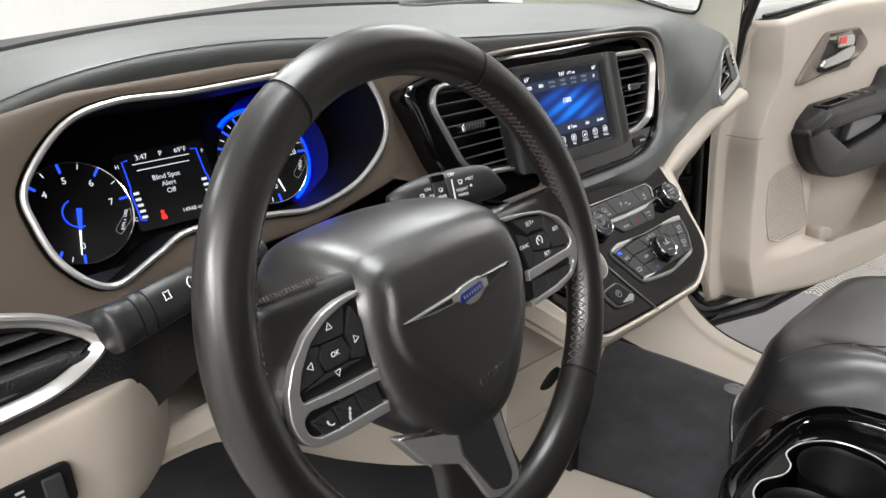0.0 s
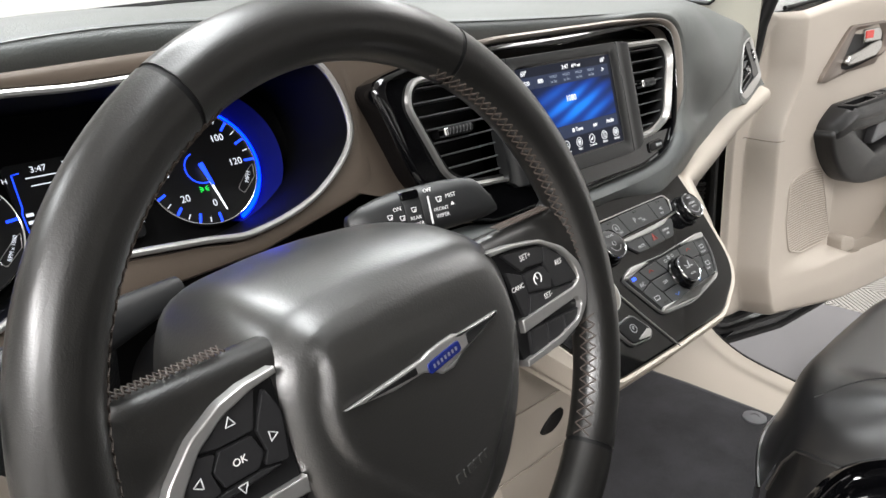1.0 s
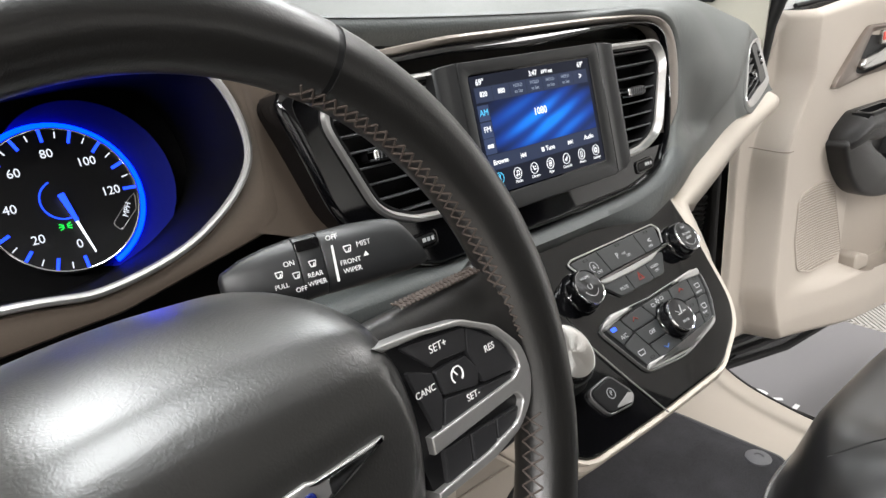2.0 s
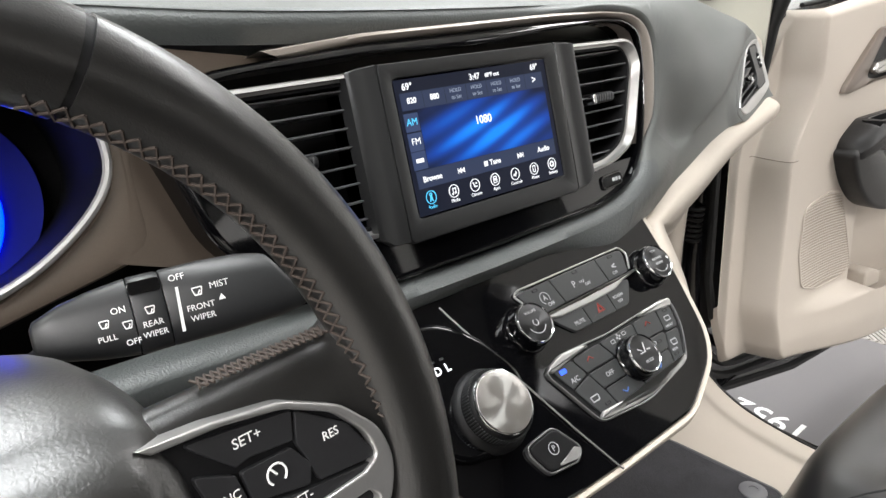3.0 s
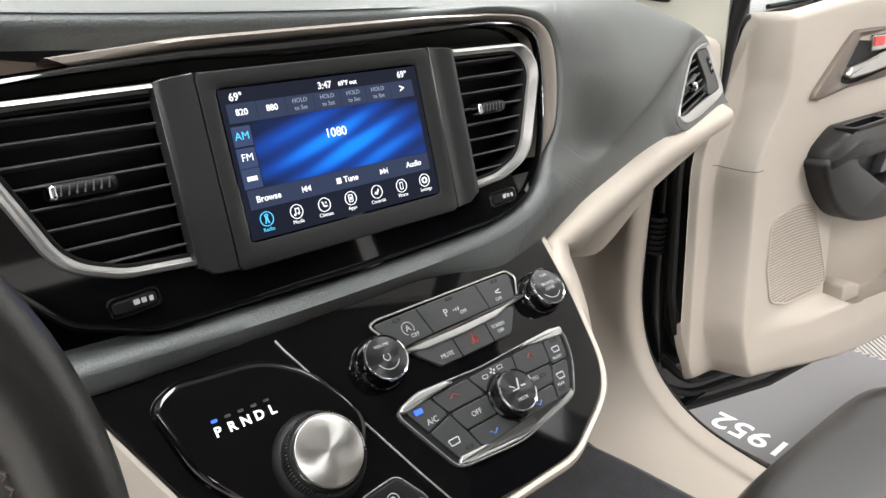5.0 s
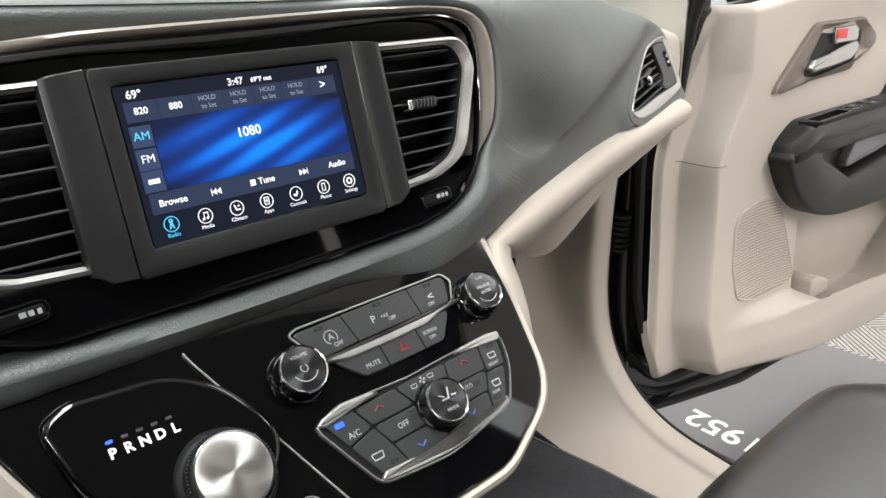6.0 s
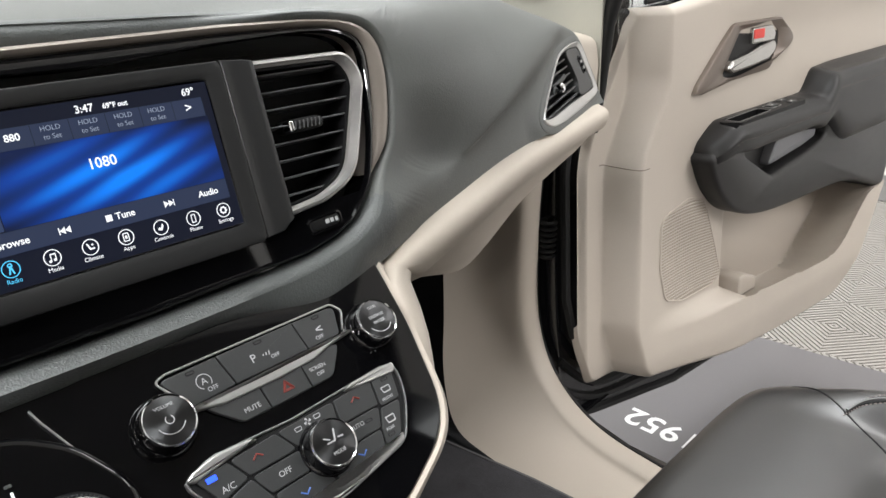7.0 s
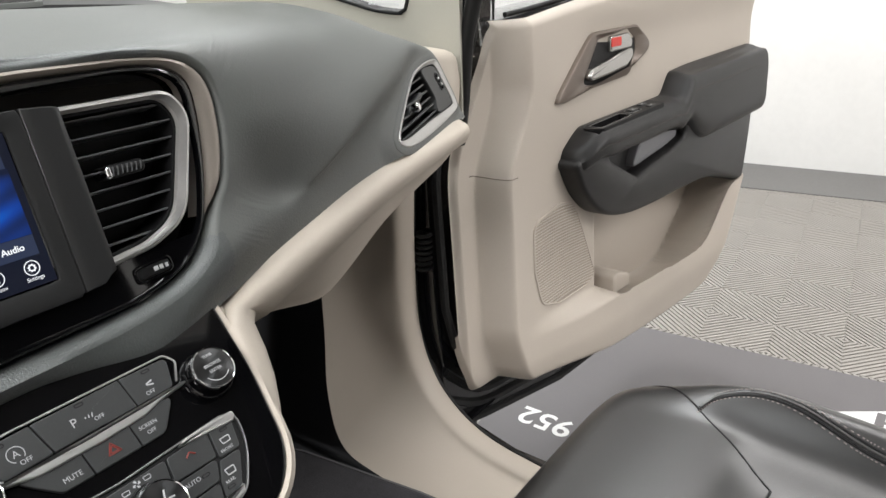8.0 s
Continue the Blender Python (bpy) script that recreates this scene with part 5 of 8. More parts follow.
def dial(u, v, r, marks, minor, name, needle_a, glow_a, cone):
    m = at(FG, u, v)
    base = B()
    slab(base, disc(r, 64), -0.006, 0.001, m, 0)
    base = part(name, base, MATTE, cluster, "black dial face with lit numerals")
    bm = B()
    ring(bm, disc(r * 1.035, 96), disc(r * 1.0, 96), -0.004, 0.003, m, 0.0008, n=96, c=(0, 0))
    part("bezel_ring", bm, CHROME, base)
    bm = B()
    tube(bm, [(r * 1.09 * math.cos(radians(a)), r * 1.09 * math.sin(radians(a)), -0.001) for a in range(glow_a[0], glow_a[1] + 1, 4)], 0.0017, m, 6)
    part("glow_ring", bm, BLUE, base, "blue light guide round the dial")
    if cone:
        bm = B()
        rows = []
        for a in range(-76, 117, 4):
            f = max(0.0, math.cos(radians((a - 20) * 0.94))) ** 0.8
            rows.append([(r * k * math.cos(radians(a)), r * k * math.sin(radians(a)), h) for k, h in [(1.04, -0.005)] + [(1.05 + 0.58 * f * q, -0.004 + 0.006 * f * q * q) for q in (0.15, 0.35, 0.55, 0.75, 0.92, 1.0)]])
        loft(bm, rows, m)
        part("light_reflector", bm, GUIDE, base, "dark blue crescent lit by the ring")
    angles = [a for a, _ in marks]
    for i, (a_deg, body) in enumerate(marks):
        a = radians(a_deg)
        bm = B()
        slab(bm, box2(0.0080, 0.0019, 0.0002), 0, 0.0008, m @ pose(r * 0.92 * math.cos(a), r * 0.92 * math.sin(a), 0.001, 0, 0, a_deg), 0.0002)
        part("tick", bm, BLUE_S, base)
        if body:
            words(body, 0.0082, m @ pose(r * 0.66 * math.cos(a), r * 0.66 * math.sin(a), 0.0016), LIT, base, "numeral")
        if i + 1 < len(marks):
            for k in range(1, minor):
                b_deg = a_deg + (angles[i + 1] - a_deg) * k / minor
                b = radians(b_deg)
                bm = B()
                slab(bm, box2(0.0042, 0.0007, 0.0001), 0, 0.0008, m @ pose(r * 0.93 * math.cos(b), r * 0.93 * math.sin(b), 0.001, 0, 0, b_deg), 0.0001)
                part("tick", bm, LIT, base)
    bm = B()
    slab(bm, [(0.0, -0.0011), (r * 0.84, -0.0004), (r * 0.84, 0.0004), (0.0, 0.0011)], 0.003, 0.0042, m @ pose(0, 0, 0, 0, 0, needle_a), 0.0002)
    part("needle", bm, LITB, base, "white lit needle")
    bm = B()
    slab(bm, rounded([(-0.003, -0.0022, 0.001), (r * 0.36, -0.0012), (r * 0.36, 0.0012), (-0.003, 0.0022, 0.001)]), 0.0043, 0.0052, m @ pose(0, 0, 0, 0, 0, needle_a), 0.0003)
    part("needle_root", bm, BLUE_S, base)
    bm = B()
    tube(bm, [(r * 0.28 * math.cos(radians(a)), r * 0.28 * math.sin(radians(a)), 0.0015) for a in range(110, 281, 8)], 0.0005, m, 6)
    part("inner_arc", bm, BLUE_S, base)
    bm = B()
    pl = rounded([(r * 0.62, -r * 0.62, 0.001), (r * 0.92, -r * 0.36, 0.002), (r * 0.98, -r * 0.10, 0.001), (r * 0.84, -r * 0.20, 0.003), (r * 0.52, -r * 0.50, 0.003)], 4)
    ring(bm, pl, shrink(pl, 0.0005), 0, 0.0014, m, 0.0002, n=48)
    part("unit_plate", bm, SATIN, base)
    words("MPH" if u > 0 else "RPM x 1000", 0.0052 if u > 0 else 0.0038, m @ pose(r * 0.78, -r * 0.34, 0.0016, 0, 0, 62), LIT, base, "numeral")
    return base


STEP = 274 / 12
d_spd = dial(0.078, 0.0, 0.047, [(272 - STEP * k, {0: "0", 2: "20", 4: "40", 6: "60", 8: "80", 10: "100", 12: "120"}.get(k, "")) for k in range(13)], 2, "speedometer", -78, (-66, 130), True)
d_tach = dial(-0.1055, -0.0130, 0.0436, [(259, "0"), (232, ""), (200, ""), (168, ""), (135, "4"), (94, "5"), (51, "6"), (6, "7")], 2, "rev_counter", -105, (128, 152), False)
bm = B()
for s in (-1, 1):
    tube(bm, [(s * 0.001, 0.0005, 0.0016), (s * 0.0036, 0.0018, 0.0016)], 0.0004, at(FG, 0.0745, -0.0175), 5)
    tube(bm, [(s * 0.001, -0.0002, 0.0016), (s * 0.0040, -0.0002, 0.0016)], 0.0004, at(FG, 0.0745, -0.0175), 5)
    tube(bm, [(s * 0.001, -0.0010, 0.0016), (s * 0.0036, -0.0022, 0.0016)], 0.0004, at(FG, 0.0745, -0.0175), 5)
part("lamp_sign", bm, LITG, cluster, "green lit lamp sign")

# message display between the dials
LC = at(FG, -0.021, -0.006, -0.001)
bm = B()
slab(bm, rounded([(-0.040, -0.036, 0.004), (0.040, -0.036, 0.004), (0.044, 0.036, 0.004), (-0.040, 0.036, 0.004)]), -0.004, 0.0005, LC, 0)
lcd = part("message_display", bm, MATTE, cluster, "black message display with white text")
for s in (-1, 1):
    bm = B()
    tube(bm, [(s * 0.030, 0.0290, 0.001), (s * 0.0352, 0.0285, 0.001), (s * 0.0356, 0.004, 0.001), (s * 0.0370, 0.0, 0.001), (s * 0.0366, -0.026, 0.001), (s * 0.0320, -0.0265, 0.001)], 0.00045, LC, 5)
    part("bracket", bm, BLUE_S, lcd)
    for k in range(5):
        bm = B()
        slab(bm, box2(0.0050, 0.0024, 0.0002), 0.0006, 0.0011, LC @ pose(s * 0.0325, -0.0235 + 0.0055 * k, 0), 0)
        part("level_bar", bm, LIT, lcd)
for body, size, u, v in (("3:47", 0.0066, -0.017, 0.0300), ("P", 0.0066, 0.001, 0.0300), ("69\u00b0F", 0.0064, 0.020, 0.0300), ("Blind Spot", 0.0064, -0.001, 0.0090), ("Alert", 0.0064, -0.001, 0.0020), ("Off", 0.0064, -0.001, -0.0050), ("14948 mi", 0.0054, 0.012, -0.0260), ("H", 0.0052, -0.0405, 0.0250), ("C", 0.0052, -0.0405, -0.0240), ("F", 0.0052, 0.0405, 0.0250), ("E", 0.0052, 0.0405, -0.0240)):
    words(body, size, LC @ pose(u, v, 0.0008), LIT, lcd, "display_text")
for v in (0.0245, 0.0185):
    bm = B()
    slab(bm, box2(0.054 if v > 0.02 else 0.050, 0.0007), 0.0006, 0.0010, LC @ pose(0, v, 0), 0)
    part("display_line", bm, LIT, lcd)
bm = B()
slab(bm, disc(0.0016, 16, 0, 0.0034), 0.0006, 0.0010, LC @ pose(-0.016, -0.026, 0), 0)
slab(bm, rounded([(-0.0026, -0.0034, 0.001), (0.0026, -0.0034, 0.001), (0.0018, 0.0014, 0.001), (-0.0018, 0.0014, 0.001)]), 0.0006, 0.0010, LC @ pose(-0.016, -0.026, 0), 0)
part("belt_sign", bm, LITR, lcd, "red lit seat belt sign")

# ---- outer vents ----
sv = thing("air_vent", "five-sided passenger side air vent in a satin silver frame", "air vent", "dashboard air vents", place=FV.translation)
opening = smooth_closed([(0.066, 0.0365), (0.0845, 0.0325), (0.097, 0.006), (0.1075, -0.0180), (0.096, -0.0235), (0.010, -0.0255), (-0.058, -0.0285), (-0.0835, -0.0262), (-0.0875, -0.0200), (-0.054, 0.0015), (0.000, 0.0290), (0.034, 0.0360)], 6)
opening = opening if sum(opening[i - 1][0] * opening[i][1] - opening[i][0] * opening[i - 1][1] for i in range(len(opening))) > 0 else opening[::-1]
bm = B()
ring(bm, SIDE_VENT, opening, -0.004, 0.0030, FV, 0.0016, n=140, c=(0.01, 0.0), inner_z1=0.0008)
part("frame", bm, SATIN, sv, "satin silver frame")
bm = B()
ring(bm, shrink(SIDE_VENT, -0.0085), shrink(SIDE_VENT, 0.0006), -0.006, 0.0006, FV, 0.0012, n=140, c=(0.01, 0.0), inner_z1=0.0016)
part("collar", bm, DASH, sv, "charcoal collar blending into the dash skin")
bm = B()
ring(bm, shrink(opening, -0.001), shrink(opening, 0.0015), -0.026, -0.0005, FV, 0.0005, n=140, c=(0.01, 0.0))
slab(bm, shrink(opening, -0.0005), -0.030, -0.026, FV, 0)
part("duct", bm, MATTE, sv, "black duct")
# tilted slats that end at the plate
for k in range(6):
    v0 = -0.030 + 0.0105 * k
    u0, u1 = -0.088 + 0.0165 * k, 0.050 - 0.004 * k
    bm = B()
    sec = [(-0.0010, 0.0045), (0.0, 0.0052), (0.0012, 0.0045), (0.0030, -0.011), (0.0012, -0.012)]
    loft(bm, [[(x, y, z) for y, z in sec] for x in (0.0, u1 - u0)], at(FV, u0, v0, -0.0065, 4.0) @ pose(0, 0, 0, -24, 0, 0), around=True, cap=True)
    part("slat", bm, BUTTON, sv)
bm = B()
slab(bm, smooth_closed([(0.036, 0.034), (0.066, 0.0350), (0.083, 0.0310), (0.0955, 0.0055), (0.105, -0.0170), (0.095, -0.0220), (0.050, -0.0215), (0.052, -0.004), (0.044, 0.014)][::-1], 5), -0.02, 0.0002, FV, 0.0012)
part("side_plate", bm, BUTTON, sv, "grey plate with the thumbwheel")
bm = B()
slab(bm, box2(0.010, 0.026, 0.0045), -0.001, 0.0008, at(FV, 0.080, 0.0125, 0.0, 28), 0.0006)
part("wheel_slot", bm, MATTE, sv)
for k in range(5):
    bm = B()
    slab(bm, box2(0.0046, 0.0030, 0.0012), 0, 0.0028, at(FV, 0.0845 - 0.0022 * k, 0.0040 + 0.0042 * k, 0.0005, 28), 0.0010)
    part("wheel_tooth", bm, CHROME if k in (1, 3) else MATTE, sv)
bm = B()
slab(bm, rounded([(-0.040, -0.008, 0.004), (0.018, 0.006, 0.004), (0.016, 0.012, 0.004), (-0.034, 0.002, 0.004)], 4), -0.010, -0.0005, FV, 0.002)
tab = part("thumb_tab", bm, BUTTON, sv, "ribbed grey thumb tab with a chrome tip")
bm = B()
lathe(bm, [(0.0005, 0.0062), (0.004, 0.0055), (0.0058, 0.003), (0.0055, -0.001), (0.0035, -0.006)], at(FV, -0.026, -0.001, 0.0035), 18)
part("chrome_tip", bm, CHROME, tab)
FL = frame_of((-0.66, -0.0845, 0.955), (1, 0.08, 0), (0, 0.15, 1))
vent("air_vent", "driver's outer air vent in a wide satin silver frame", [(-0.13, 0.052, 0.01), (-0.01, 0.045, 0.12), (0.050, 0.025, 0.10), (0.086, -0.006, 0.030), (0.045, -0.0290, 0.10), (-0.02, -0.032, 0.12), (-0.13, -0.036, 0.01)], 6, (-0.06, 0.006), FL, 0.03, depth=0.03, band=0.0100)
hs = thing("headlamp_switch_panel", "black switch panel in the beige knee panel", "switch panel", place=(-0.67, -0.085, 0.86))
FK = frame_of((-0.672, -0.0875, 0.861), (1, 0.0, 0.03), (0, 0.06, 1))
bm = B()
slab(bm, box2(0.098, 0.032, 0.006), -0.01, 0.002, FK, 0.001)
part("plate", bm, MATTE, hs)
for x in (-0.03, 0.0, 0.036):
    bm = B()
    slab(bm, box2(0.013, 0.022, 0.002), 0, 0.005, at(FK, x, 0), 0.0012)
    part("rocker", bm, BUTTON, hs)
for k in range(5):
    bm = B()
    slab(bm, box2(0.0036 + 0.0004 * k, 0.0016, 0.0002), 0.002, 0.0024, at(FK, 0.0165, -0.009 + 0.0045 * k), 0)
    part("print", bm, DIMW, hs)

# ---- steering wheel ----
def sstep0(a, b, x):
    t = min(1, max(0, (x - a) / (b - a)))
    return t * t * (3 - 2 * t)


BUTTON_W = material("black_switch_plastic", (0.014, 0.014, 0.015), 0.4, vary=0.15, grain=500, bump=0.15, bump_scale=900, depth=0.0002)
wheel = thing("steering_wheel", "black leather steering wheel with tan baseball stitching and winged emblem", "steering wheel", place=FW.translation)
RIM_R, TUBE_A, TUBE_B = 0.1686, 0.0170, 0.0150


def rim_arc(a0, a1, scale=1.0, n=None):
    n = n or max(6, int(abs(a1 - a0) / 3))
    rows = []
    for i in range(n + 1):
        a = radians(a0 + (a1 - a0) * i / n)
        c = Vector((math.cos(a), math.sin(a), 0))
        rows.append([c * RIM_R + c * (TUBE_A * scale * math.cos(b)) + Vector((0, 0, TUBE_B * scale * math.sin(b))) for b in [2 * math.pi * j / 24 for j in range(24)]])
    return rows


SEAMS = (60.0, 120.0, 222.0, 318.0)
for a0, a1 in ((60.5, 119.5), (120.5, 221.5), (222.5, 317.5), (318.5, 419.5)):
    bm = B()
    loft(bm, rim_arc(a0, a1), FW, around=True, cap=True)
    part("rim_section", bm, LEATHER, wheel, "black leather rim section")
for a in SEAMS:
    bm = B()
    loft(bm, rim_arc(a - 0.6, a + 0.6, 0.955, 2), FW, around=True, cap=True)
    part("rim_seam", bm, MATTE, wheel)


def stitches(a0, a1, half=14, step=2.0, thick=0.00052):
    """Crossed baseball stitches along the inner side of the rim."""
    bm = B()
    k = int(abs(a1 - a0) / step)
    for i in range(k):
        a = radians(a0 + (a1 - a0) * i / k)
        b = radians(a0 + (a1 - a0) * (i + 1) / k)
        for s in (-1, 1):
            pts = []
            for t in (0, 0.5, 1):
                aa = a + (b - a) * t
                w = radians(180 + s * (half - 2 * half * t) - 16)
                c = Vector((math.cos(aa), math.sin(aa), 0))
                pts.append(c * RIM_R + c * ((TUBE_A + 0.0003) * math.cos(w)) + Vector((0, 0, (TUBE_B + 0.0003) * math.sin(w))))
            tube(bm, pts, thick, FW, 5)
    return part("stitching", bm, THREAD, wheel, "tan crossed baseball stitching", smooth=True)


stitches(64, 2)
stitches(-12, -41, 20, 2.6, 0.00055)
stitches(116, 178)
stitches(192, 220)

# hub: deep cushion, spokes and column shroud
def pad_outline(T, L, R, D):
    o = smooth_closed([(-0.80 * L, 0.92 * T), (-L, 0.25 * T), (-0.96 * L, -0.38 * D), (-0.66 * L, -0.78 * D), (-0.25 * L, -D), (0.25 * R, -D), (0.64 * R, -0.76 * D), (0.95 * R, -0.32 * D), (R, 0.30 * T), (0.84 * R, 0.92 * T), (0.32 * R, 1.07 * T), (-0.35 * L, 1.07 * T)], 6)
    return o if sum(o[i - 1][0] * o[i][1] - o[i][0] * o[i - 1][1] for i in range(len(o))) > 0 else o[::-1]


COVER = [(-0.100, 0.058, 0.088, 0.086, 0.070), (-0.085, 0.061, 0.090, 0.088, 0.078), (-0.055, 0.060, 0.090, 0.088, 0.090), (-0.028, 0.055, 0.089, 0.088, 0.098), (-0.006, 0.047, 0.085, 0.085, 0.100), (0.005, 0.039, 0.079, 0.079, 0.096), (0.0100, 0.032, 0.071, 0.072, 0.089), (0.0122, 0.026, 0.060, 0.062, 0.079), (0.0132, 0.018, 0.045, 0.048, 0.060), (0.0136, 0.009, 0.024, 0.026, 0.032), (0.0137, 0.001, 0.003, 0.003, 0.004)]
FACE = smooth_closed([(-0.053, 0.062), (-0.0591, 0.0197), (-0.0643, -0.0008), (-0.0617, -0.0207), (-0.0499, -0.0381), (-0.0298, -0.0581), (-0.0134, -0.0772), (0.002, -0.0860), (0.018, -0.0780), (0.036, -0.0580), (0.056, -0.0350), (0.070, -0.0140), (0.073, 0.0040), (0.069, 0.0220), (0.062, 0.062)], 5)


def raised(x, y):
    """Height of the raised centre of the cover, soft at its rim and running out at the top."""
    d = min(math.hypot(x - a, y - b) for a, b in FACE)
    d = d if inside(FACE, x, y) else -d
    return 0.0034 * sstep0(-0.0030, 0.0045, d) * (1 - sstep0(0.012, 0.044, y))


bm = B()
rows = []
for z, T, L, R, D in smooth_open([Vector(c) for c in COVER], 5):
    rows.append([(x, y, z + (raised(x, y) if z > -0.004 else 0.0)) for x, y in pad_outline(T, L, R, D)])
loft(bm, rows, FW, around=True, cap=True)
part("airbag_cover", bm, AIRBAG, wheel, "grained black airbag cover with a softly raised centre", angle=70)
# winged emblem
EB = thing("emblem", "chrome winged emblem with a blue centre on the steering wheel", "emblem", place=FW.translation)
wing = rounded([(-0.0590, -0.0008), (-0.030, 0.0014), (-0.0085, 0.0030, 0.001), (-0.003, 0.0046, 0.001), (0.006, 0.0058, 0.001), (0.016, 0.0064, 0.001), (0.020, 0.0050, 0.001), (0.0550, 0.0062, 0.0008), (0.0370, -0.0004, 0.002), (0.0210, -0.0050, 0.001), (0.0150, -0.0078, 0.001), (0.0109, -0.0098, 0.001), (0.0025, -0.0098, 0.001), (-0.0010, -0.0072, 0.001), (-0.0095, -0.0040, 0.001), (-0.0300, -0.0044, 0.002)], 3)
bm = B()
slab(bm, wing, 0.0168, 0.0192, FW, 0.0013, 3)
part("wing_plate", bm, SATIN, EB, "chrome wings")
for s, (a, b, c) in ((-1, ((-0.050, -0.0016), (-0.014, 0.0010), (-0.014, -0.0028))), (1, ((0.049, 0.0050), (0.024, 0.0036), (0.024, -0.0028)))):
    bm = B()
    slab(bm, rounded([(*a, 0.0003), (*b, 0.001), (*c, 0.001)], 3), 0.0190, 0.0195, FW, 0.0002)
    part("wing_inlay", bm, DARKFACE, EB, "dark ribbed inlay")
BLUEB = material("blue_enamel", (0.008, 0.015, 0.11), 0.15, coat=0.5)
bm = B()
slab(bm, box2(0.0250, 0.0062, 0.0024, n=5), 0.0190, 0.0200, FW @ pose(0.0055, -0.0018, 0, 0, 0, 8), 0.0006)
part("badge", bm, BLUEB, EB, "blue enamel badge")
for k in range(7):
    bm = B()
    slab(bm, box2(0.0013, 0.0020, 0.0002), 0.0199, 0.0202, FW @ pose(-0.0029 + k * 0.0028, -0.0030 + k * 0.00039, 0, 0, 0, 8), 0)
    part("badge_mark", bm, SATIN, EB)
# moulded lettering on the cover
for k, w_ in enumerate((0.0032, 0.0012, 0.0034, 0.0036, 0.0036, 0.0034)):
    bm = B()
    slab(bm, box2(w_, 0.0046, 0.0008), 0.0165, 0.01745, FW @ pose(-0.004 + k * 0.0046, -0.0635 + k * 0.0005, 0, 0, 0, 6), 0.0003)
    part("moulded_mark", bm, AIRBAG, wheel)

PODR = [(0.066, 0.0344, 0.002), (0.0894, 0.0328, 0.02), (0.1154, 0.0287, 0.02), (0.1364, 0.0182, 0.02), (0.1500, 0.0037, 0.02), (0.1530, -0.0105, 0.02), (0.1476, -0.0240, 0.02), (0.1355, -0.0330, 0.02), (0.1145, -0.0375, 0.02), (0.0784, -0.0385, 0.002)]
UPR = [(0.070, 0.0314, 0.001), (0.0928, 0.0300, 0.02), (0.1145, 0.0261, 0.02), (0.1333, 0.0165, 0.02), (0.1441, 0.0038, 0.02), (0.1458, -0.0060, 0.004), (0.1389, -0.0092, 0.004), (0.0825, -0.0113, 0.001)]
LOR = [(0.0822, -0.0190, 0.001), (0.1389, -0.0160, 0.004), (0.1430, -0.0205, 0.006), (0.1360, -0.0288, 0.012), (0.1134, -0.0328, 0.02), (0.0788, -0.0346, 0.001)]
KEYS_R = [[(0.0790, 0.0295), (0.1180, 0.0240), (0.1155, 0.0140), (0.1000, 0.0160), (0.0940, 0.0150)], [(0.1190, 0.0235), (0.1375, 0.0105), (0.1470, -0.0065), (0.1215, -0.0035), (0.1165, 0.0130)],
          [(0.0950, 0.0128), (0.1142, 0.0122), (0.1200, 0.0035), (0.1175, -0.0030), (0.0965, 0.0015)], [(0.0970, -0.0005), (0.1180, -0.0045), (0.1465, -0.0080), (0.1420, -0.0145), (0.0920, -0.0118)], [(0.0795, 0.0190), (0.0930, 0.0130), (0.0955, 0.0000), (0.0905, -0.0115), (0.0875, -0.0115)]]
KEYS_L = [[(-0.091, 0.0250), (-0.118, 0.0200), (-0.127, 0.0110), (-0.114, 0.0082), (-0.097, 0.0078)], [(-0.128, 0.0095), (-0.1155, 0.0070), (-0.1195, 0.0), (-0.1175, -0.0090), (-0.1385, -0.0125), (-0.1400, -0.0060)], [(-0.1165, -0.0098), (-0.0985, -0.0095), (-0.086, -0.0118), (-0.1400, -0.0142)],
          [(-0.0955, 0.0068), (-0.0935, -0.0030), (-0.0965, -0.0085), (-0.085, -0.0110), (-0.082, 0.0100), (-0.087, 0.0230)], [(-0.0985, 0.0062), (-0.1135, 0.0068), (-0.1185, 0.0), (-0.1155, -0.0082), (-0.0995, -0.0082), (-0.0952, -0.0030)]]
PODL = [(-0.0800, 0.0292, 0.001), (-0.0960, 0.0280, 0.02), (-0.1087, 0.0249, 0.02), (-0.1240, 0.0169, 0.02), (-0.1376, 0.0038, 0.02), (-0.1455, -0.0098, 0.02), (-0.1488, -0.0253, 0.02), (-0.1462, -0.0380, 0.02), (-0.1377, -0.0466, 0.02), (-0.1179, -0.0492, 0.02), (-0.0800, -0.0500, 0.001)]
UPL = [(-0.0800, 0.0262, 0.001), (-0.0930, 0.0244, 0.02), (-0.1085, 0.0196, 0.02), (-0.1221, 0.0110, 0.02), (-0.1327, -0.0017, 0.02), (-0.1382, -0.0132, 0.006), (-0.1375, -0.0190, 0.003), (-0.1165, -0.0204, 0.02), (-0.0800, -0.0212, 0.001)]
LOL = [(-0.0805, -0.0290, 0.001), (-0.1145, -0.0267, 0.02), (-0.1349, -0.0248, 0.006), (-0.1405, -0.0280, 0.006), (-0.1400, -0.0368, 0.008), (-0.1335, -0.0415, 0.010), (-0.1202, -0.0428, 0.02), (-0.0795, -0.0430, 0.001)]


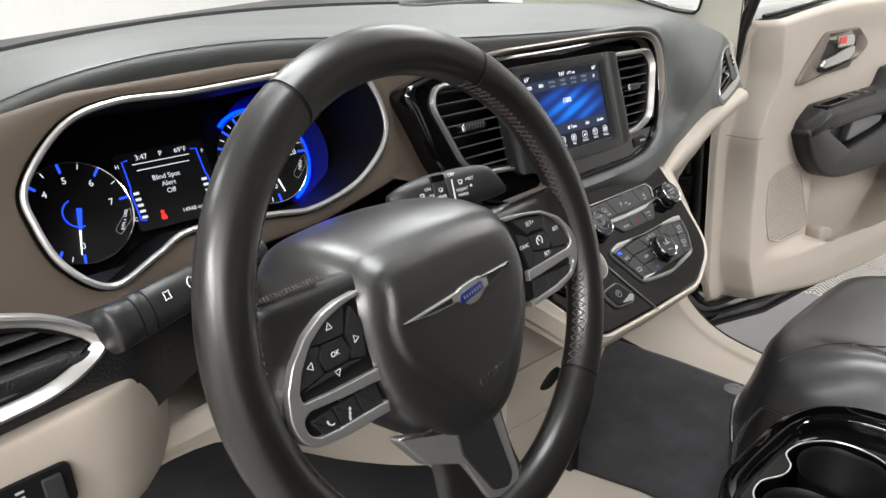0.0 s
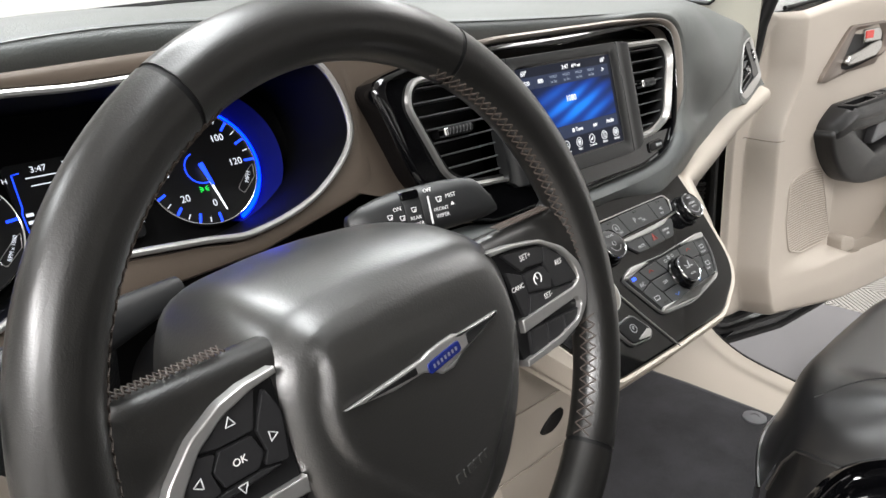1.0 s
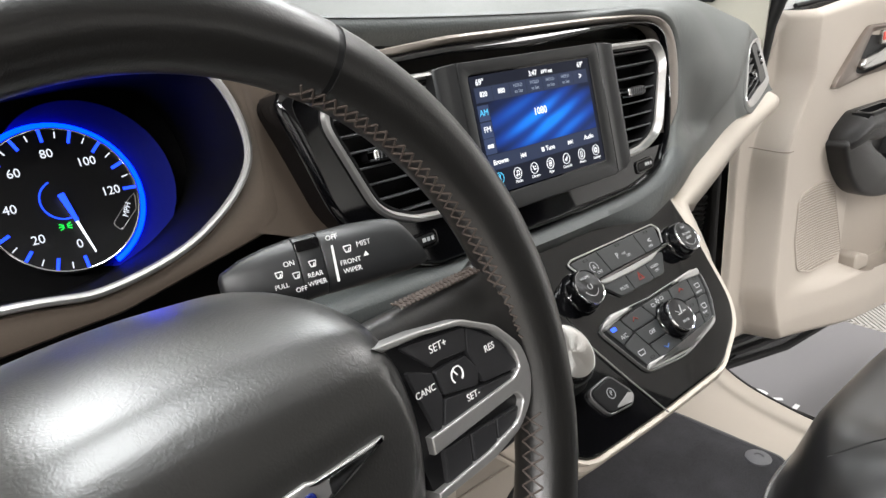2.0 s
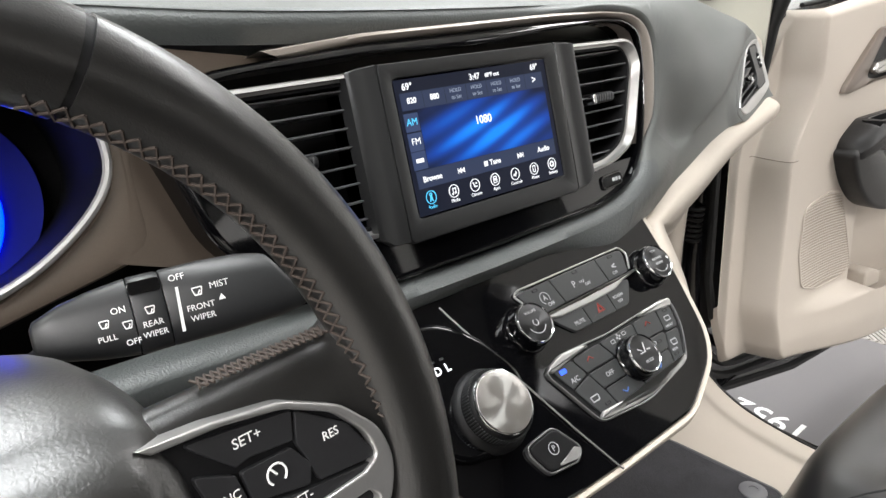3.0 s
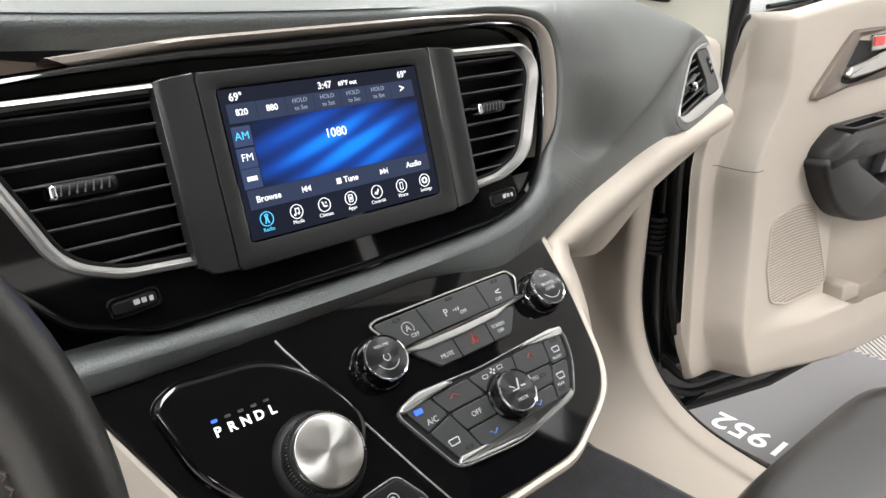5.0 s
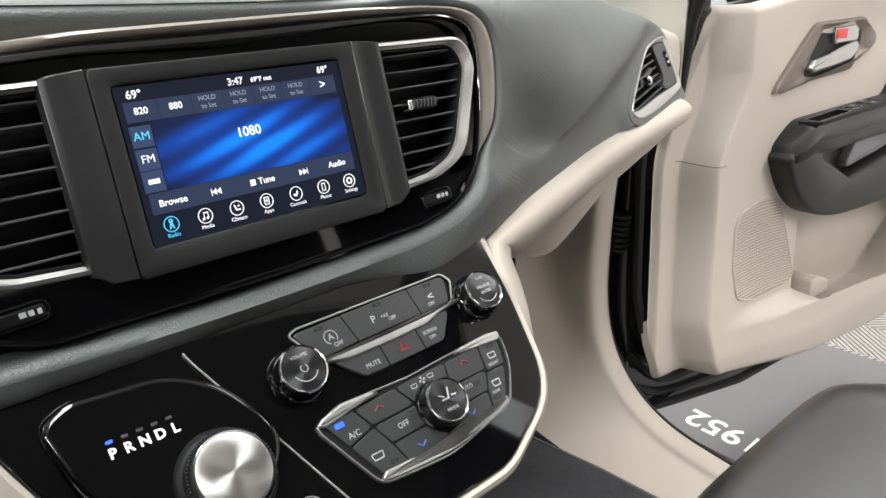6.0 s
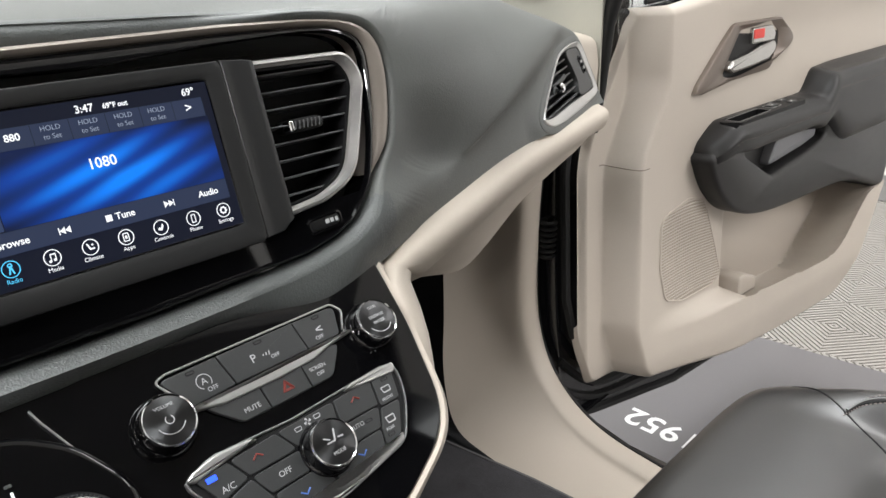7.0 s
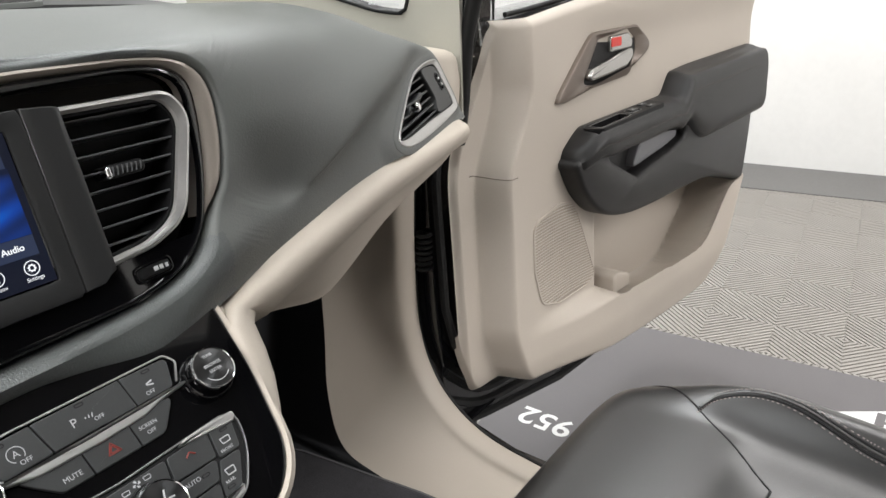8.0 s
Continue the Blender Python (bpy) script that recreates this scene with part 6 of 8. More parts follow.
def open_outline(pts, n=5):
    """Rounds the inner corners of an open line, leaving its ends."""
    ol = [tuple(pts[0][:2])]
    for i in range(1, len(pts) - 1):
        p = Vector(pts[i][:2])
        a, b = Vector(pts[i - 1][:2]) - p, Vector(pts[i + 1][:2]) - p
        ang = a.angle(b)
        cut = min(pts[i][2] / math.tan(ang / 2), a.length * 0.48, b.length * 0.48) if ang < 3.1 else 0.0
        p0, p2 = p + a.normalized() * cut, p + b.normalized() * cut
        for k in range(n + 1):
            t = k / n
            q = p0 * (1 - t) ** 2 + p * 2 * t * (1 - t) + p2 * t * t
            ol.append((q.x, q.y))
    return ol + [tuple(pts[-1][:2])]


for s, POD, UP, LO in ((1, PODR, UPR, LOR), (-1, PODL, UPL, LOL)):
    def mir(pts):
        return rounded([(s * q[0], q[1], q[2] if len(q) > 2 else 0.0012) for q in pts], 4)
    line_ = open_outline(POD) + open_outline(LO)[::-1] + open_outline(UP)[::-1]
    if sum(line_[i - 1][0] * line_[i][1] - line_[i][0] * line_[i - 1][1] for i in range(len(line_))) < 0:
        line_ = line_[::-1]
    pod = B()
    slab(pod, line_, -0.004, 0.0088, FW, 0.0010, 3)
    pod = part("switch_frame", pod, SATIN, wheel, "satin silver frame of the wheel switches")
    bm = B()
    slab(bm, shrink(rounded(POD, 4), 0.0015), -0.006, 0.0045, FW, 0)
    part("switch_bed", bm, MATTE, pod)
    for o in (KEYS_R if s > 0 else KEYS_L):
        bm = B()
        slab(bm, rounded([(x, y, 0.0014) for x, y in o], 3), 0.003, 0.0070, FW, 0.0004)
        part("switch_key", bm, BUTTON_W, pod)
    for k in range(3):
        x0, x1 = 0.0885 + 0.0175 * k, 0.1050 + 0.0175 * k
        bm = B()
        slab(bm, mir([(x0, -0.0198 - 0.0012 * k, 0.001), (x1, -0.0206 - 0.0012 * k, 0.001), (x1 - 0.003 - (0.006 if k == 2 else 0), -0.0376, 0.002), (x0 - 0.003, -0.0380, 0.001)]), 0.003, 0.0070, FW if s > 0 else FW @ pose(0.004, -0.0080, 0), 0.0009)
        part("switch_key", bm, BUTTON_W, pod)
for body, size, u, v in (("SET+", 0.0050, 0.1000, 0.0222), ("RES", 0.0045, 0.1300, 0.0098), ("SET-", 0.0046, 0.1130, -0.0060), ("CANC", 0.0042, 0.0870, 0.0070), ("OK", 0.0046, -0.1066, -0.0010)):
    words(body, size, at(FW, u, v, 0.0071), WHITE, wheel, "switch_print")
for u, v, a in ((-0.1060, 0.0155, 90), (-0.1255, -0.0015, 180), (-0.1085, -0.0118, 270), (-0.0895, 0.0020, 0)):
    bm = B()
    pts = [Vector((0.0026 * math.cos(radians(k)), 0.0026 * math.sin(radians(k)), 0.0073)) for k in (0, 120, 240)]
    tube(bm, [pts[i].lerp(pts[(i + 1) % 3], t / 5) for i in range(3) for t in range(5)], 0.0003, at(FW, u, v, 0, a), 5, closed=True)
    part("switch_arrow", bm, DIMW, wheel)
bm = B()
tube(bm, [(0.0036 * math.cos(radians(a)), 0.0036 * math.sin(radians(a)), 0.0073) for a in range(-50, 231, 14)], 0.0004, at(FW, 0.1065, 0.0065), 5)
tube(bm, [(0, 0, 0.0073), (-0.0022, 0.0030, 0.0073)], 0.0004, at(FW, 0.1065, 0.0065), 5)
part("cruise_sign", bm, WHITE, wheel)
bm = B()
tube(bm, [(-0.0022, 0.0018, 0.0073), (-0.0018, -0.0004, 0.0073), (0.0004, -0.0018, 0.0073), (0.0020, -0.0018, 0.0073)], 0.0006, at(FW, -0.1230, -0.0370), 5)
part("phone_sign", bm, DIMW, wheel)
for k in range(3):
    bm = B()
    slab(bm, box2(0.0016, 0.0030 - 0.0005 * k, 0.0003), 0.0077, 0.0073, at(FW, -0.1095 + 0.0008 * k, -0.0380 + 0.0026 * (k - 1)), 0)
    part("voice_sign", bm, DIMW, wheel)

for s in (-1, 1):
    bm = B()
    rows = []
    for t in [i / 14 for i in range(15)]:
        x = s * (0.066 + 0.104 * t)
        top = 0.040 + 0.002 * t + 0.020 * sstep0(0.72, 1.0, t)
        low = -0.040 + 0.002 * t - 0.020 * sstep0(0.72, 1.0, t)
        zc = -0.010 + 0.008 * sstep0(0.7, 1.0, t)
        th = 0.0135 - 0.001 * t
        sec = []
        for a in [2 * math.pi * j / 28 for j in range(28)]:
            ca, sa = math.cos(a), math.sin(a)
            ca, sa = math.copysign(abs(ca) ** 0.6, ca), math.copysign(abs(sa) ** 0.8, sa)
            sec.append((x, (top + low) / 2 + (top - low) / 2 * ca, zc + th * sa))
        rows.append(sec)
    loft(bm, rows, FW, around=True, cap=True)
    part("spoke", bm, LEATHER, wheel, "black leather side spoke", angle=60)
    bm = B()
    for k in range(20):
        for q in (-1, 1):
            x0, x1 = 0.094 + 0.0026 * k, 0.094 + 0.0026 * (k + 1)
            y0, y1 = 0.0425 + q * 0.0010, 0.0425 - q * 0.0010
            tube(bm, [(s * x0, y0, -0.0050 - 0.9 * y0 * 0 - q * 0.0032), (s * x1, y1, -0.0050 + q * 0.0032)], 0.00055, FW, 5)
    part("spoke_stitching", bm, THREAD, wheel, "tan crossed stitching on the spoke")
bm = B()
rows = []
for t in [i / 8 for i in range(9)]:
    y = -0.085 - 0.085 * t
    half = 0.040 - 0.004 * t + 0.02 * t ** 3
    rows.append([(-0.008 + half * math.cos(a), y, -0.008 + 0.010 * math.sin(a)) for a in [2 * math.pi * j / 16 for j in range(16)]])
loft(bm, rows, FW, around=True, cap=True)
part("lower_spoke", bm, LEATHER, wheel, "black lower spoke")
bm = B()
rows = []
for z, rx, ry, oy in ((-0.09, 0.070, 0.048, -0.006), (-0.12, 0.068, 0.048, -0.008), (-0.16, 0.062, 0.046, -0.010), (-0.22, 0.056, 0.042, -0.012)):
    rows.append([(rx * math.cos(a), oy + ry * math.sin(a), z) for a in [2 * math.pi * j / 32 for j in range(32)]])
col = B()
loft(col, rows, FW, around=True, cap=True)
column = thing("steering_column", "black plastic steering column shroud", "steering column", place=FW.translation)
part("shroud", col, MATTE, column, "black plastic shroud")
# silver plate and dark panel on the lower spoke
bm = B()
slab(bm, rounded([(-0.0790, -0.0700, 0.002), (-0.030, -0.0880, 0.002), (0.0175, -0.0900, 0.002), (0.0225, -0.1480, 0.012), (0.0125, -0.1600, 0.010), (-0.0150, -0.1490, 0.012), (-0.0290, -0.1150, 0.010), (-0.0330, -0.1120, 0.004), (-0.0600, -0.0985, 0.006)], 5), -0.006, 0.0045, FW, 0.0016, 3)
lt = part("lower_trim", bm, SATIN, wheel, "satin silver plate of the lower spoke")
bm = B()
slab(bm, rounded([(-0.0290, -0.0900, 0.001), (0.0075, -0.0930, 0.001), (0.0140, -0.1440, 0.008), (0.0070, -0.1510, 0.008), (-0.0095, -0.1450, 0.010), (-0.0290, -0.1070, 0.006)], 5), 0.000, 0.0058, FW, 0.0012, 3)
part("spoke_panel", bm, BUTTON_W, lt, "black panel in the silver plate")


def stalk(name, label, base, tip):
    """A column stalk: a rounded tapering lever; returns it with its local frame."""
    ob = thing(name, label, "column stalk", "column stalks", place=base)
    d = (Vector(tip) - Vector(base))
    length = d.length
    ux = d.normalized()
    back = Vector((0, 0.45, 0.9))
    f = frame_of(base, ux, back)
    return ob, f, length


def stalk_body(ob, f, length, sections, name, mat, label="", slant=0.0):
    bm = B()
    rows = []
    for t, ww, hh in sections:
        sec = []
        for a in [2 * math.pi * j / 24 for j in range(24)]:
            ca, sa = math.cos(a), math.sin(a)
            ca, sa = math.copysign(abs(ca) ** 0.7, ca), math.copysign(abs(sa) ** 0.7, sa)
            sec.append((t * length - slant * max(0, t - 0.66) / 0.34 * hh * ca, hh * ca, ww * sa))
        rows.append(sec)
    loft(bm, rows, f, around=True, cap=True)
    return part(name, bm, mat, ob, label, angle=50)


STALK = material("black_stalk_plastic", (0.011, 0.0115, 0.012), 0.42, vary=0.12, grain=500, bump=0.2, bump_scale=900, depth=0.0002)
wip, WF, WL = stalk("wiper_stalk", "black wiper stalk with white printed symbols", (-0.382, -0.062, 0.981), (-0.222, -0.100, 0.990))
stalk_body(wip, WF, WL, [(0.325, 0.004, 0.005), (0.335, 0.0060, 0.0080), (0.40, 0.0085, 0.0125), (0.48, 0.0102, 0.0156), (0.572, 0.0110, 0.0176)], "root", STALK)
bm = B()
tube(bm, [WF @ Vector((0.41 * WL, -0.003, -0.001)), Vector((-0.340, -0.050, 0.955)), Vector((-0.372, -0.020, 0.945))], 0.0055, seg=10)
part("arm", bm, MATTE, wip)
stalk_body(wip, WF, WL, [(0.576, 0.0112, 0.0174), (0.583, 0.0116, 0.0178), (0.650, 0.0116, 0.0178), (0.657, 0.0112, 0.0172)], "turning_ring", STALK)
stalk_body(wip, WF, WL, [(0.661, 0.0112, 0.0174), (0.668, 0.0116, 0.0178), (0.80, 0.0120, 0.0180), (0.93, 0.0120, 0.0170), (0.985, 0.0112, 0.0152), (1.0, 0.0104, 0.0142), (1.004, 0.0088, 0.0125)], "end_grip", STALK, slant=0.55)
for body, size, x, y in (("OFF", 0.0040, 0.700, 0.0122), ("MIST", 0.0042, 0.805, 0.0050), ("FRONT", 0.0038, 0.745, -0.0030), ("WIPER", 0.0038, 0.745, -0.0078), ("REAR", 0.0037, 0.617, -0.0050), ("WIPER", 0.0037, 0.617, -0.0096), ("ON", 0.0040, 0.540, 0.0040), ("OFF", 0.0037, 0.560, -0.0108), ("PULL", 0.0036, 0.500, -0.0068)):
    words(body, size, WF @ pose(x * WL, y, 0.0124 if x > 0.66 else 0.0119), WHITE, wip, "stalk_print")
for x, y, w0, h0 in ((0.745, 0.0040, 0.0052, 0.0040), (0.617, 0.0010, 0.0046, 0.0036), (0.555, -0.0030, 0.0046, 0.0036), (0.500, -0.0005, 0.0046, 0.0036)):
    bm = B()
    ring(bm, rounded([(-w0 * 0.3, -h0 / 2), (w0 * 0.3, -h0 / 2), (w0 / 2, h0 / 2), (-w0 / 2, h0 / 2)], 2, 0.0004), rounded([(-w0 * 0.22, -h0 * 0.34), (w0 * 0.22, -h0 * 0.34), (w0 * 0.40, h0 * 0.36), (-w0 * 0.40, h0 * 0.36)], 2, 0.0003), 0, 0.0004, WF @ pose(x * WL, y, 0.0118 if x < 0.66 else 0.0122), 0.0001, n=32, c=(0, 0))
    tube(bm, [(0, -h0 * 0.4, 0.0003), (w0 * 0.2, h0 * 0.1, 0.0003)], 0.0003, WF @ pose(x * WL, y, 0.0118 if x < 0.66 else 0.0122), 5)
    part("stalk_sign", bm, WHITE, wip)
bm = B()
slab(bm, rounded([(-0.0012, -0.010), (0.0002, -0.010), (0.0014, 0.010), (0.0002, 0.010)]), 0, 0.0004, WF @ pose(0.690 * WL, -0.002, 0.0122), 0)
part("stalk_mark", bm, WHITE, wip)
bm = B()
slab(bm, [(-0.0016, -0.0012), (0.0016, -0.0012), (0, 0.0014)], 0, 0.0004, WF @ pose(0.805 * WL, -0.0010, 0.0122), 0)
part("stalk_mark", bm, WHITE, wip)
bm = B()
slab(bm, box2(0.014, 0.0060, 0.002), -0.004, 0.0012, WF @ pose(0.615 * WL, 0.0118, 0.0108), 0.0004)
part("turning_grip", bm, GLOSS, wip)
# turn signal stalk
sig, TF, TL = stalk("turn_signal_stalk", "black turn signal stalk with white printed symbols", (-0.445, -0.050, 0.968), (-0.588, -0.096, 0.964))
stalk_body(sig, TF, TL, [(0.0, 0.008, 0.008), (0.25, 0.010, 0.012), (0.45, 0.0115, 0.0150), (0.78, 0.0120, 0.0158), (0.79, 0.0116, 0.0152)], "lever", STALK)
stalk_body(sig, TF, TL, [(0.795, 0.0116, 0.0152), (0.80, 0.0120, 0.0160), (0.85, 0.0121, 0.0161), (0.86, 0.0116, 0.0154)], "grip_ring", STALK)
stalk_body(sig, TF, TL, [(0.865, 0.0116, 0.0154), (0.87, 0.0121, 0.0161), (0.985, 0.0121, 0.0160), (1.0, 0.010, 0.013)], "end_cap", STALK)
TS = -1 if TF.col[2].y > 0 else 1
for x, w0 in ((0.70, 0.0070), (0.55, 0.0085), (0.48, 0.0050)):
    bm = B()
    m = TF @ pose(x * TL, 0.004, TS * 0.0124)
    if x > 0.6:
        tube(bm, [(0.0036 * (1 if k % 2 else 0.6) * math.cos(k * math.pi / 4), 0.0042 * (1 if k % 2 else 0.6) * math.sin(k * math.pi / 4), 0) for k in range(8)], 0.0004, m, 5, closed=True)
    else:
        for k in range(4):
            tube(bm, [(-0.004, -0.004 + 0.0022 * k, 0), (-0.0005, -0.003 + 0.0022 * k, 0)], 0.0003, m, 5)
        tube(bm, [(0.0035 * math.cos(radians(a)), 0.0045 * math.sin(radians(a)), 0) for a in range(-90, 91, 20)], 0.0004, m, 5)
    part("stalk_sign", bm, WHITE, sig)

# ---- open passenger door ----
door = thing("passenger_door", "open front passenger door with beige trim and dark armrest", "car door", place=(0.9, 0.12, 0.4))


def door_bounds(a):
    """Lower and upper edge of the panel at a metres from its origin."""
    low = -0.352 - 0.050 * sstep(0.0, 0.75, a) + 0.17 * (1 - sstep(-0.20, 0.03, a)) ** 2.2
    low += 0.33 * sstep(0.72, 0.955, a) ** 1.5
    top = 0.290 + 0.03 * sstep(-0.1, 0.4, a)
    return low, top


def lip_line(a):
    return -0.248 + 0.01 * sstep(0.25, 0.1, a) - 0.016 * sstep(0.25, 0.55, a) + 0.115 * sstep(0.58, 0.80, a) ** 1.2


def front_edge(b):
    return -0.146 + 0.120 * sstep(0.02, 0.30, b) ** 1.3


def fold(b):
    """Where the main face turns back towards the hinge."""
    return -0.072 + 0.072 * sstep(0.03, 0.19, b) + 0.03 * sstep(-0.22, -0.34, b) + 0.05 * sstep(-0.31, -0.39, b)


def door_depth(a, b):
    f, e = fold(b), front_edge(b)
    e = min(e, f - 0.030)
    t = min(1, max(0, (a - e) / (f - e)))
    wall = 0.022 + 0.012 * sstep(0.06, 0.20, b)
    w = min(1, max(0, (a - f + wall) / (wall + 0.006)))
    rise = 0.55 * sstep(0.0, 1.0, w) + 0.45 * math.sin(w * math.pi / 2) ** 1.2
    c = -0.058 + 0.058 * rise - 0.012 * (1 - sstep(0.0, 0.16, t))   # flange and front return
    front = 1 - sstep(0.10, 0.24, a)
    lip = lip_line(a) * (1 - front) - 0.238 * front
    soft = 0.0040 + 0.010 * front
    out = sstep(lip + soft, lip - 2 * soft, b)
    c += 0.042 * out * sstep(-0.06, 0.26, a)                                    # pocket lip, running out at the front
    c -= 0.080 * sstep(0.185, 0.265, a) * sstep(-0.02, -0.13, b) * (1 - out) * (1 - sstep(0.78, 0.88, a))   # hollow of the pocket
    c += 0.014 * math.exp(-((b - 0.30) / 0.05) ** 2) * sstep(0.0, 0.3, a)
    c -= 0.014 * sstep(-0.30, -0.40, b)
    return c


def pocket_drop(a, b):
    """How far the hollow reaches down behind its lip."""
    lip = lip_line(a)
    out = sstep(lip + 0.004, lip - 0.008, b)
    return 0.075 * (1 - out) ** 0.4 * math.exp(-max(0, b - lip) / 0.05) * sstep(0.215, 0.290, a) * (1 - sstep(0.74, 0.86, a)) if b > lip - 0.008 else 0.0


bm = B()
rows = []
NA, NB = 320, 240
for i in range(NA + 1):
    s_ = i / NA
    a0 = -0.146 + 1.10 * s_
    lo, hi = door_bounds(a0)
    row = []
    for j in range(NB + 1):
        b = lo + (hi - lo) * j / NB
        a = front_edge(b) + (0.955 - front_edge(b)) * s_ ** 1.5
        edge = min(j, NB - j) / NB
        row.append((a, b - pocket_drop(a, b), door_depth(a, b) - 0.014 * max(0, 1 - edge / 0.025) ** 2))
    rows.append(row)
loft(bm, rows, FD)
trim = part("trim_panel", bm, BEIGE_DOOR, door, "beige moulded door trim with a map pocket", angle=50)
bm = B()
tube(bm, [(a, 0.052 - 0.008 * sstep(-0.10, -0.07, a), door_depth(a, 0.052 - 0.008 * sstep(-0.10, -0.07, a)) + 0.0001) for a in [front_edge(0.05) + 0.040 + 0.0018 * k for k in range(31)]], 0.0008, FD, 5)
part("trim_seam", bm, TAUPE, trim)
# steel shell behind the trim
bm = B()
def shell_low(a):
    return max(-0.425 - 0.17 * (a + 0.15), -0.486) + 0.30 * sstep(0.78, 1.02, a) ** 1.4


ol = []
for i in range(41):
    a = -0.155 + 1.145 * i / 40
    ol.append((a, shell_low(a)))
for i in range(40, -1, -1):
    a = -0.155 + 1.145 * i / 40
    ol.append((a, door_bounds(a)[1] - 0.01))
slab(bm, ol, -0.22, -0.105, FD, 0.006)
part("steel_shell", bm, PAINT, door, "black painted door shell")
bm = B()
tube(bm, [(front_edge(0.29 - 0.02 * k) - 0.008, 0.29 - 0.02 * k, -0.088) for k in range(24)] + [(a, door_bounds(a)[0] - 0.006, -0.084) for a in [-0.140 + 0.05 * k for k in range(19)]], 0.008, FD, 8)
part("door_seal", bm, RUBBER, door, "black rubber door seal")
bm = B()
tube(bm, [(0.0 + i * 0.0235, door_bounds(0.0 + i * 0.0235)[1] + 0.004, -0.050) for i in range(40)], 0.0045, FD, 8)
part("belt_seal", bm, RUBBER, door, "black rubber belt seal")
bm = B()
cuboid(bm, 0.02, 0.94, 0.25, 0.62, -0.095, -0.091, FD)
pane = part("window_pane", bm, GLASS, door, "clear window glass")
pane.visible_shadow = False
# mirror triangle and window frame at the front of the door
bm = B()
tube(bm, [(-0.03, 0.25, -0.10), (-0.02, 0.45, -0.115), (0.02, 0.68, -0.15), (0.25, 0.80, -0.19), (0.9, 0.82, -0.20)], 0.020, FD, 8)
part("window_frame", bm, PAINT, door, "black window frame")

# armrest
bm = B()
rows = []
for i in range(121):
    t = i / 120
    a = 0.078 + 0.845 * t
    up = 0.062 + 0.026 * sstep(0.0, 0.08, t) + 0.022 * t + 0.040 * sstep(0.44, 0.50, t) - 0.006 * t
    th = 0.040 + 0.014 * sstep(0.0, 0.12, t) + 0.095 * sstep(0.40, 0.62, t)
    out = 0.028 + 0.030 * math.sqrt(min(1, t / 0.11) * (2 - min(1, t / 0.11)))
    nose = math.sqrt(min(1, t / 0.035) * (2 - min(1, t / 0.035)))
    up, th = up - 0.014 * (1 - nose), th - 0.020 * (1 - nose)
    sec = smooth_closed([(-0.01, up), (out * 0.65, up + 0.003), (out, up - 0.010), (out + 0.003, up - th * 0.5), (out - 0.006, up - th * 0.95), (-0.01, up - th)], 14)
    well = 0.024 * sstep(0.132, 0.140, a) * sstep(0.352, 0.344, a)
    rows.append([(a, p[1] - (well if 0.016 < p[0] < 0.046 and p[1] > up - 0.012 else 0), p[0]) for p in sec])
loft(bm, rows, FD, around=True, cap=True)
pad_ = part("armrest_pad", bm, ARM, door, "dark stitched armrest pad", angle=60)
bm = B()
for k in range(90):
    t = 0.05 + 0.9 * k / 90
    a = 0.078 + 0.845 * t
    up = 0.062 + 0.026 * sstep(0.0, 0.08, t) + 0.022 * t + 0.040 * sstep(0.44, 0.50, t) - 0.006 * t
    th = 0.040 + 0.014 * sstep(0.0, 0.12, t) + 0.095 * sstep(0.40, 0.62, t)
    out = 0.028 + 0.030 * math.sqrt(min(1, t / 0.11) * (2 - min(1, t / 0.11)))
    v = up - min(th * 0.5, 0.03)
    tube(bm, [(a, v, out + 0.0034), (a + 0.0055, v, out + 0.0034)], 0.0006, FD, 4)
part("stitching", bm, THREAD_D, pad_)
bm = B()
hole = rounded([(0.165, 0.036, 0.015), (0.24, 0.050, 0.03), (0.500, 0.066, 0.02), (0.512, 0.012, 0.02), (0.45, -0.006, 0.02), (0.29, -0.030, 0.015)], 6)
low = smooth_closed([(0.074, 0.046), (0.078, 0.018), (0.110, -0.030), (0.165, -0.072), (0.25, -0.096), (0.36, -0.104), (0.50, -0.106), (0.62, -0.112), (0.72, -0.132), (0.800, -0.165), (0.845, -0.172), (0.872, -0.10), (0.893, 0.0), (0.902, 0.085), (0.80, 0.095), (0.50, 0.078), (0.30, 0.062), (0.15, 0.056)][::-1], 6)
low = low if sum(low[i - 1][0] * low[i][1] - low[i][0] * low[i - 1][1] for i in range(len(low))) > 0 else low[::-1]
ring(bm, low, hole, -0.03, 0.040, FD, 0.009, n=260, c=(0.36, 0.012))
part("lower_bolster", bm, ARM, door, "dark vinyl bolster with a pull cutout", angle=60)
bm = B()
slab(bm, rounded([(0.14, 0.06), (0.53, 0.07), (0.53, -0.01), (0.29, -0.05)], 3, 0.01), -0.02, 0.003, FD, 0)
part("pull_pocket", bm, ARM, door, "dark back of the pull cutout")
bm = B()
slab(bm, rounded([(0.30, -0.020, 0.01), (0.34, 0.040, 0.02), (0.505, 0.050, 0.015), (0.50, 0.008, 0.015), (0.44, -0.004, 0.02)], 5), -0.01, 0.022, FD, 0.006)
part("pull_cup", bm, PULLG, door, "grey moulded pull cup")
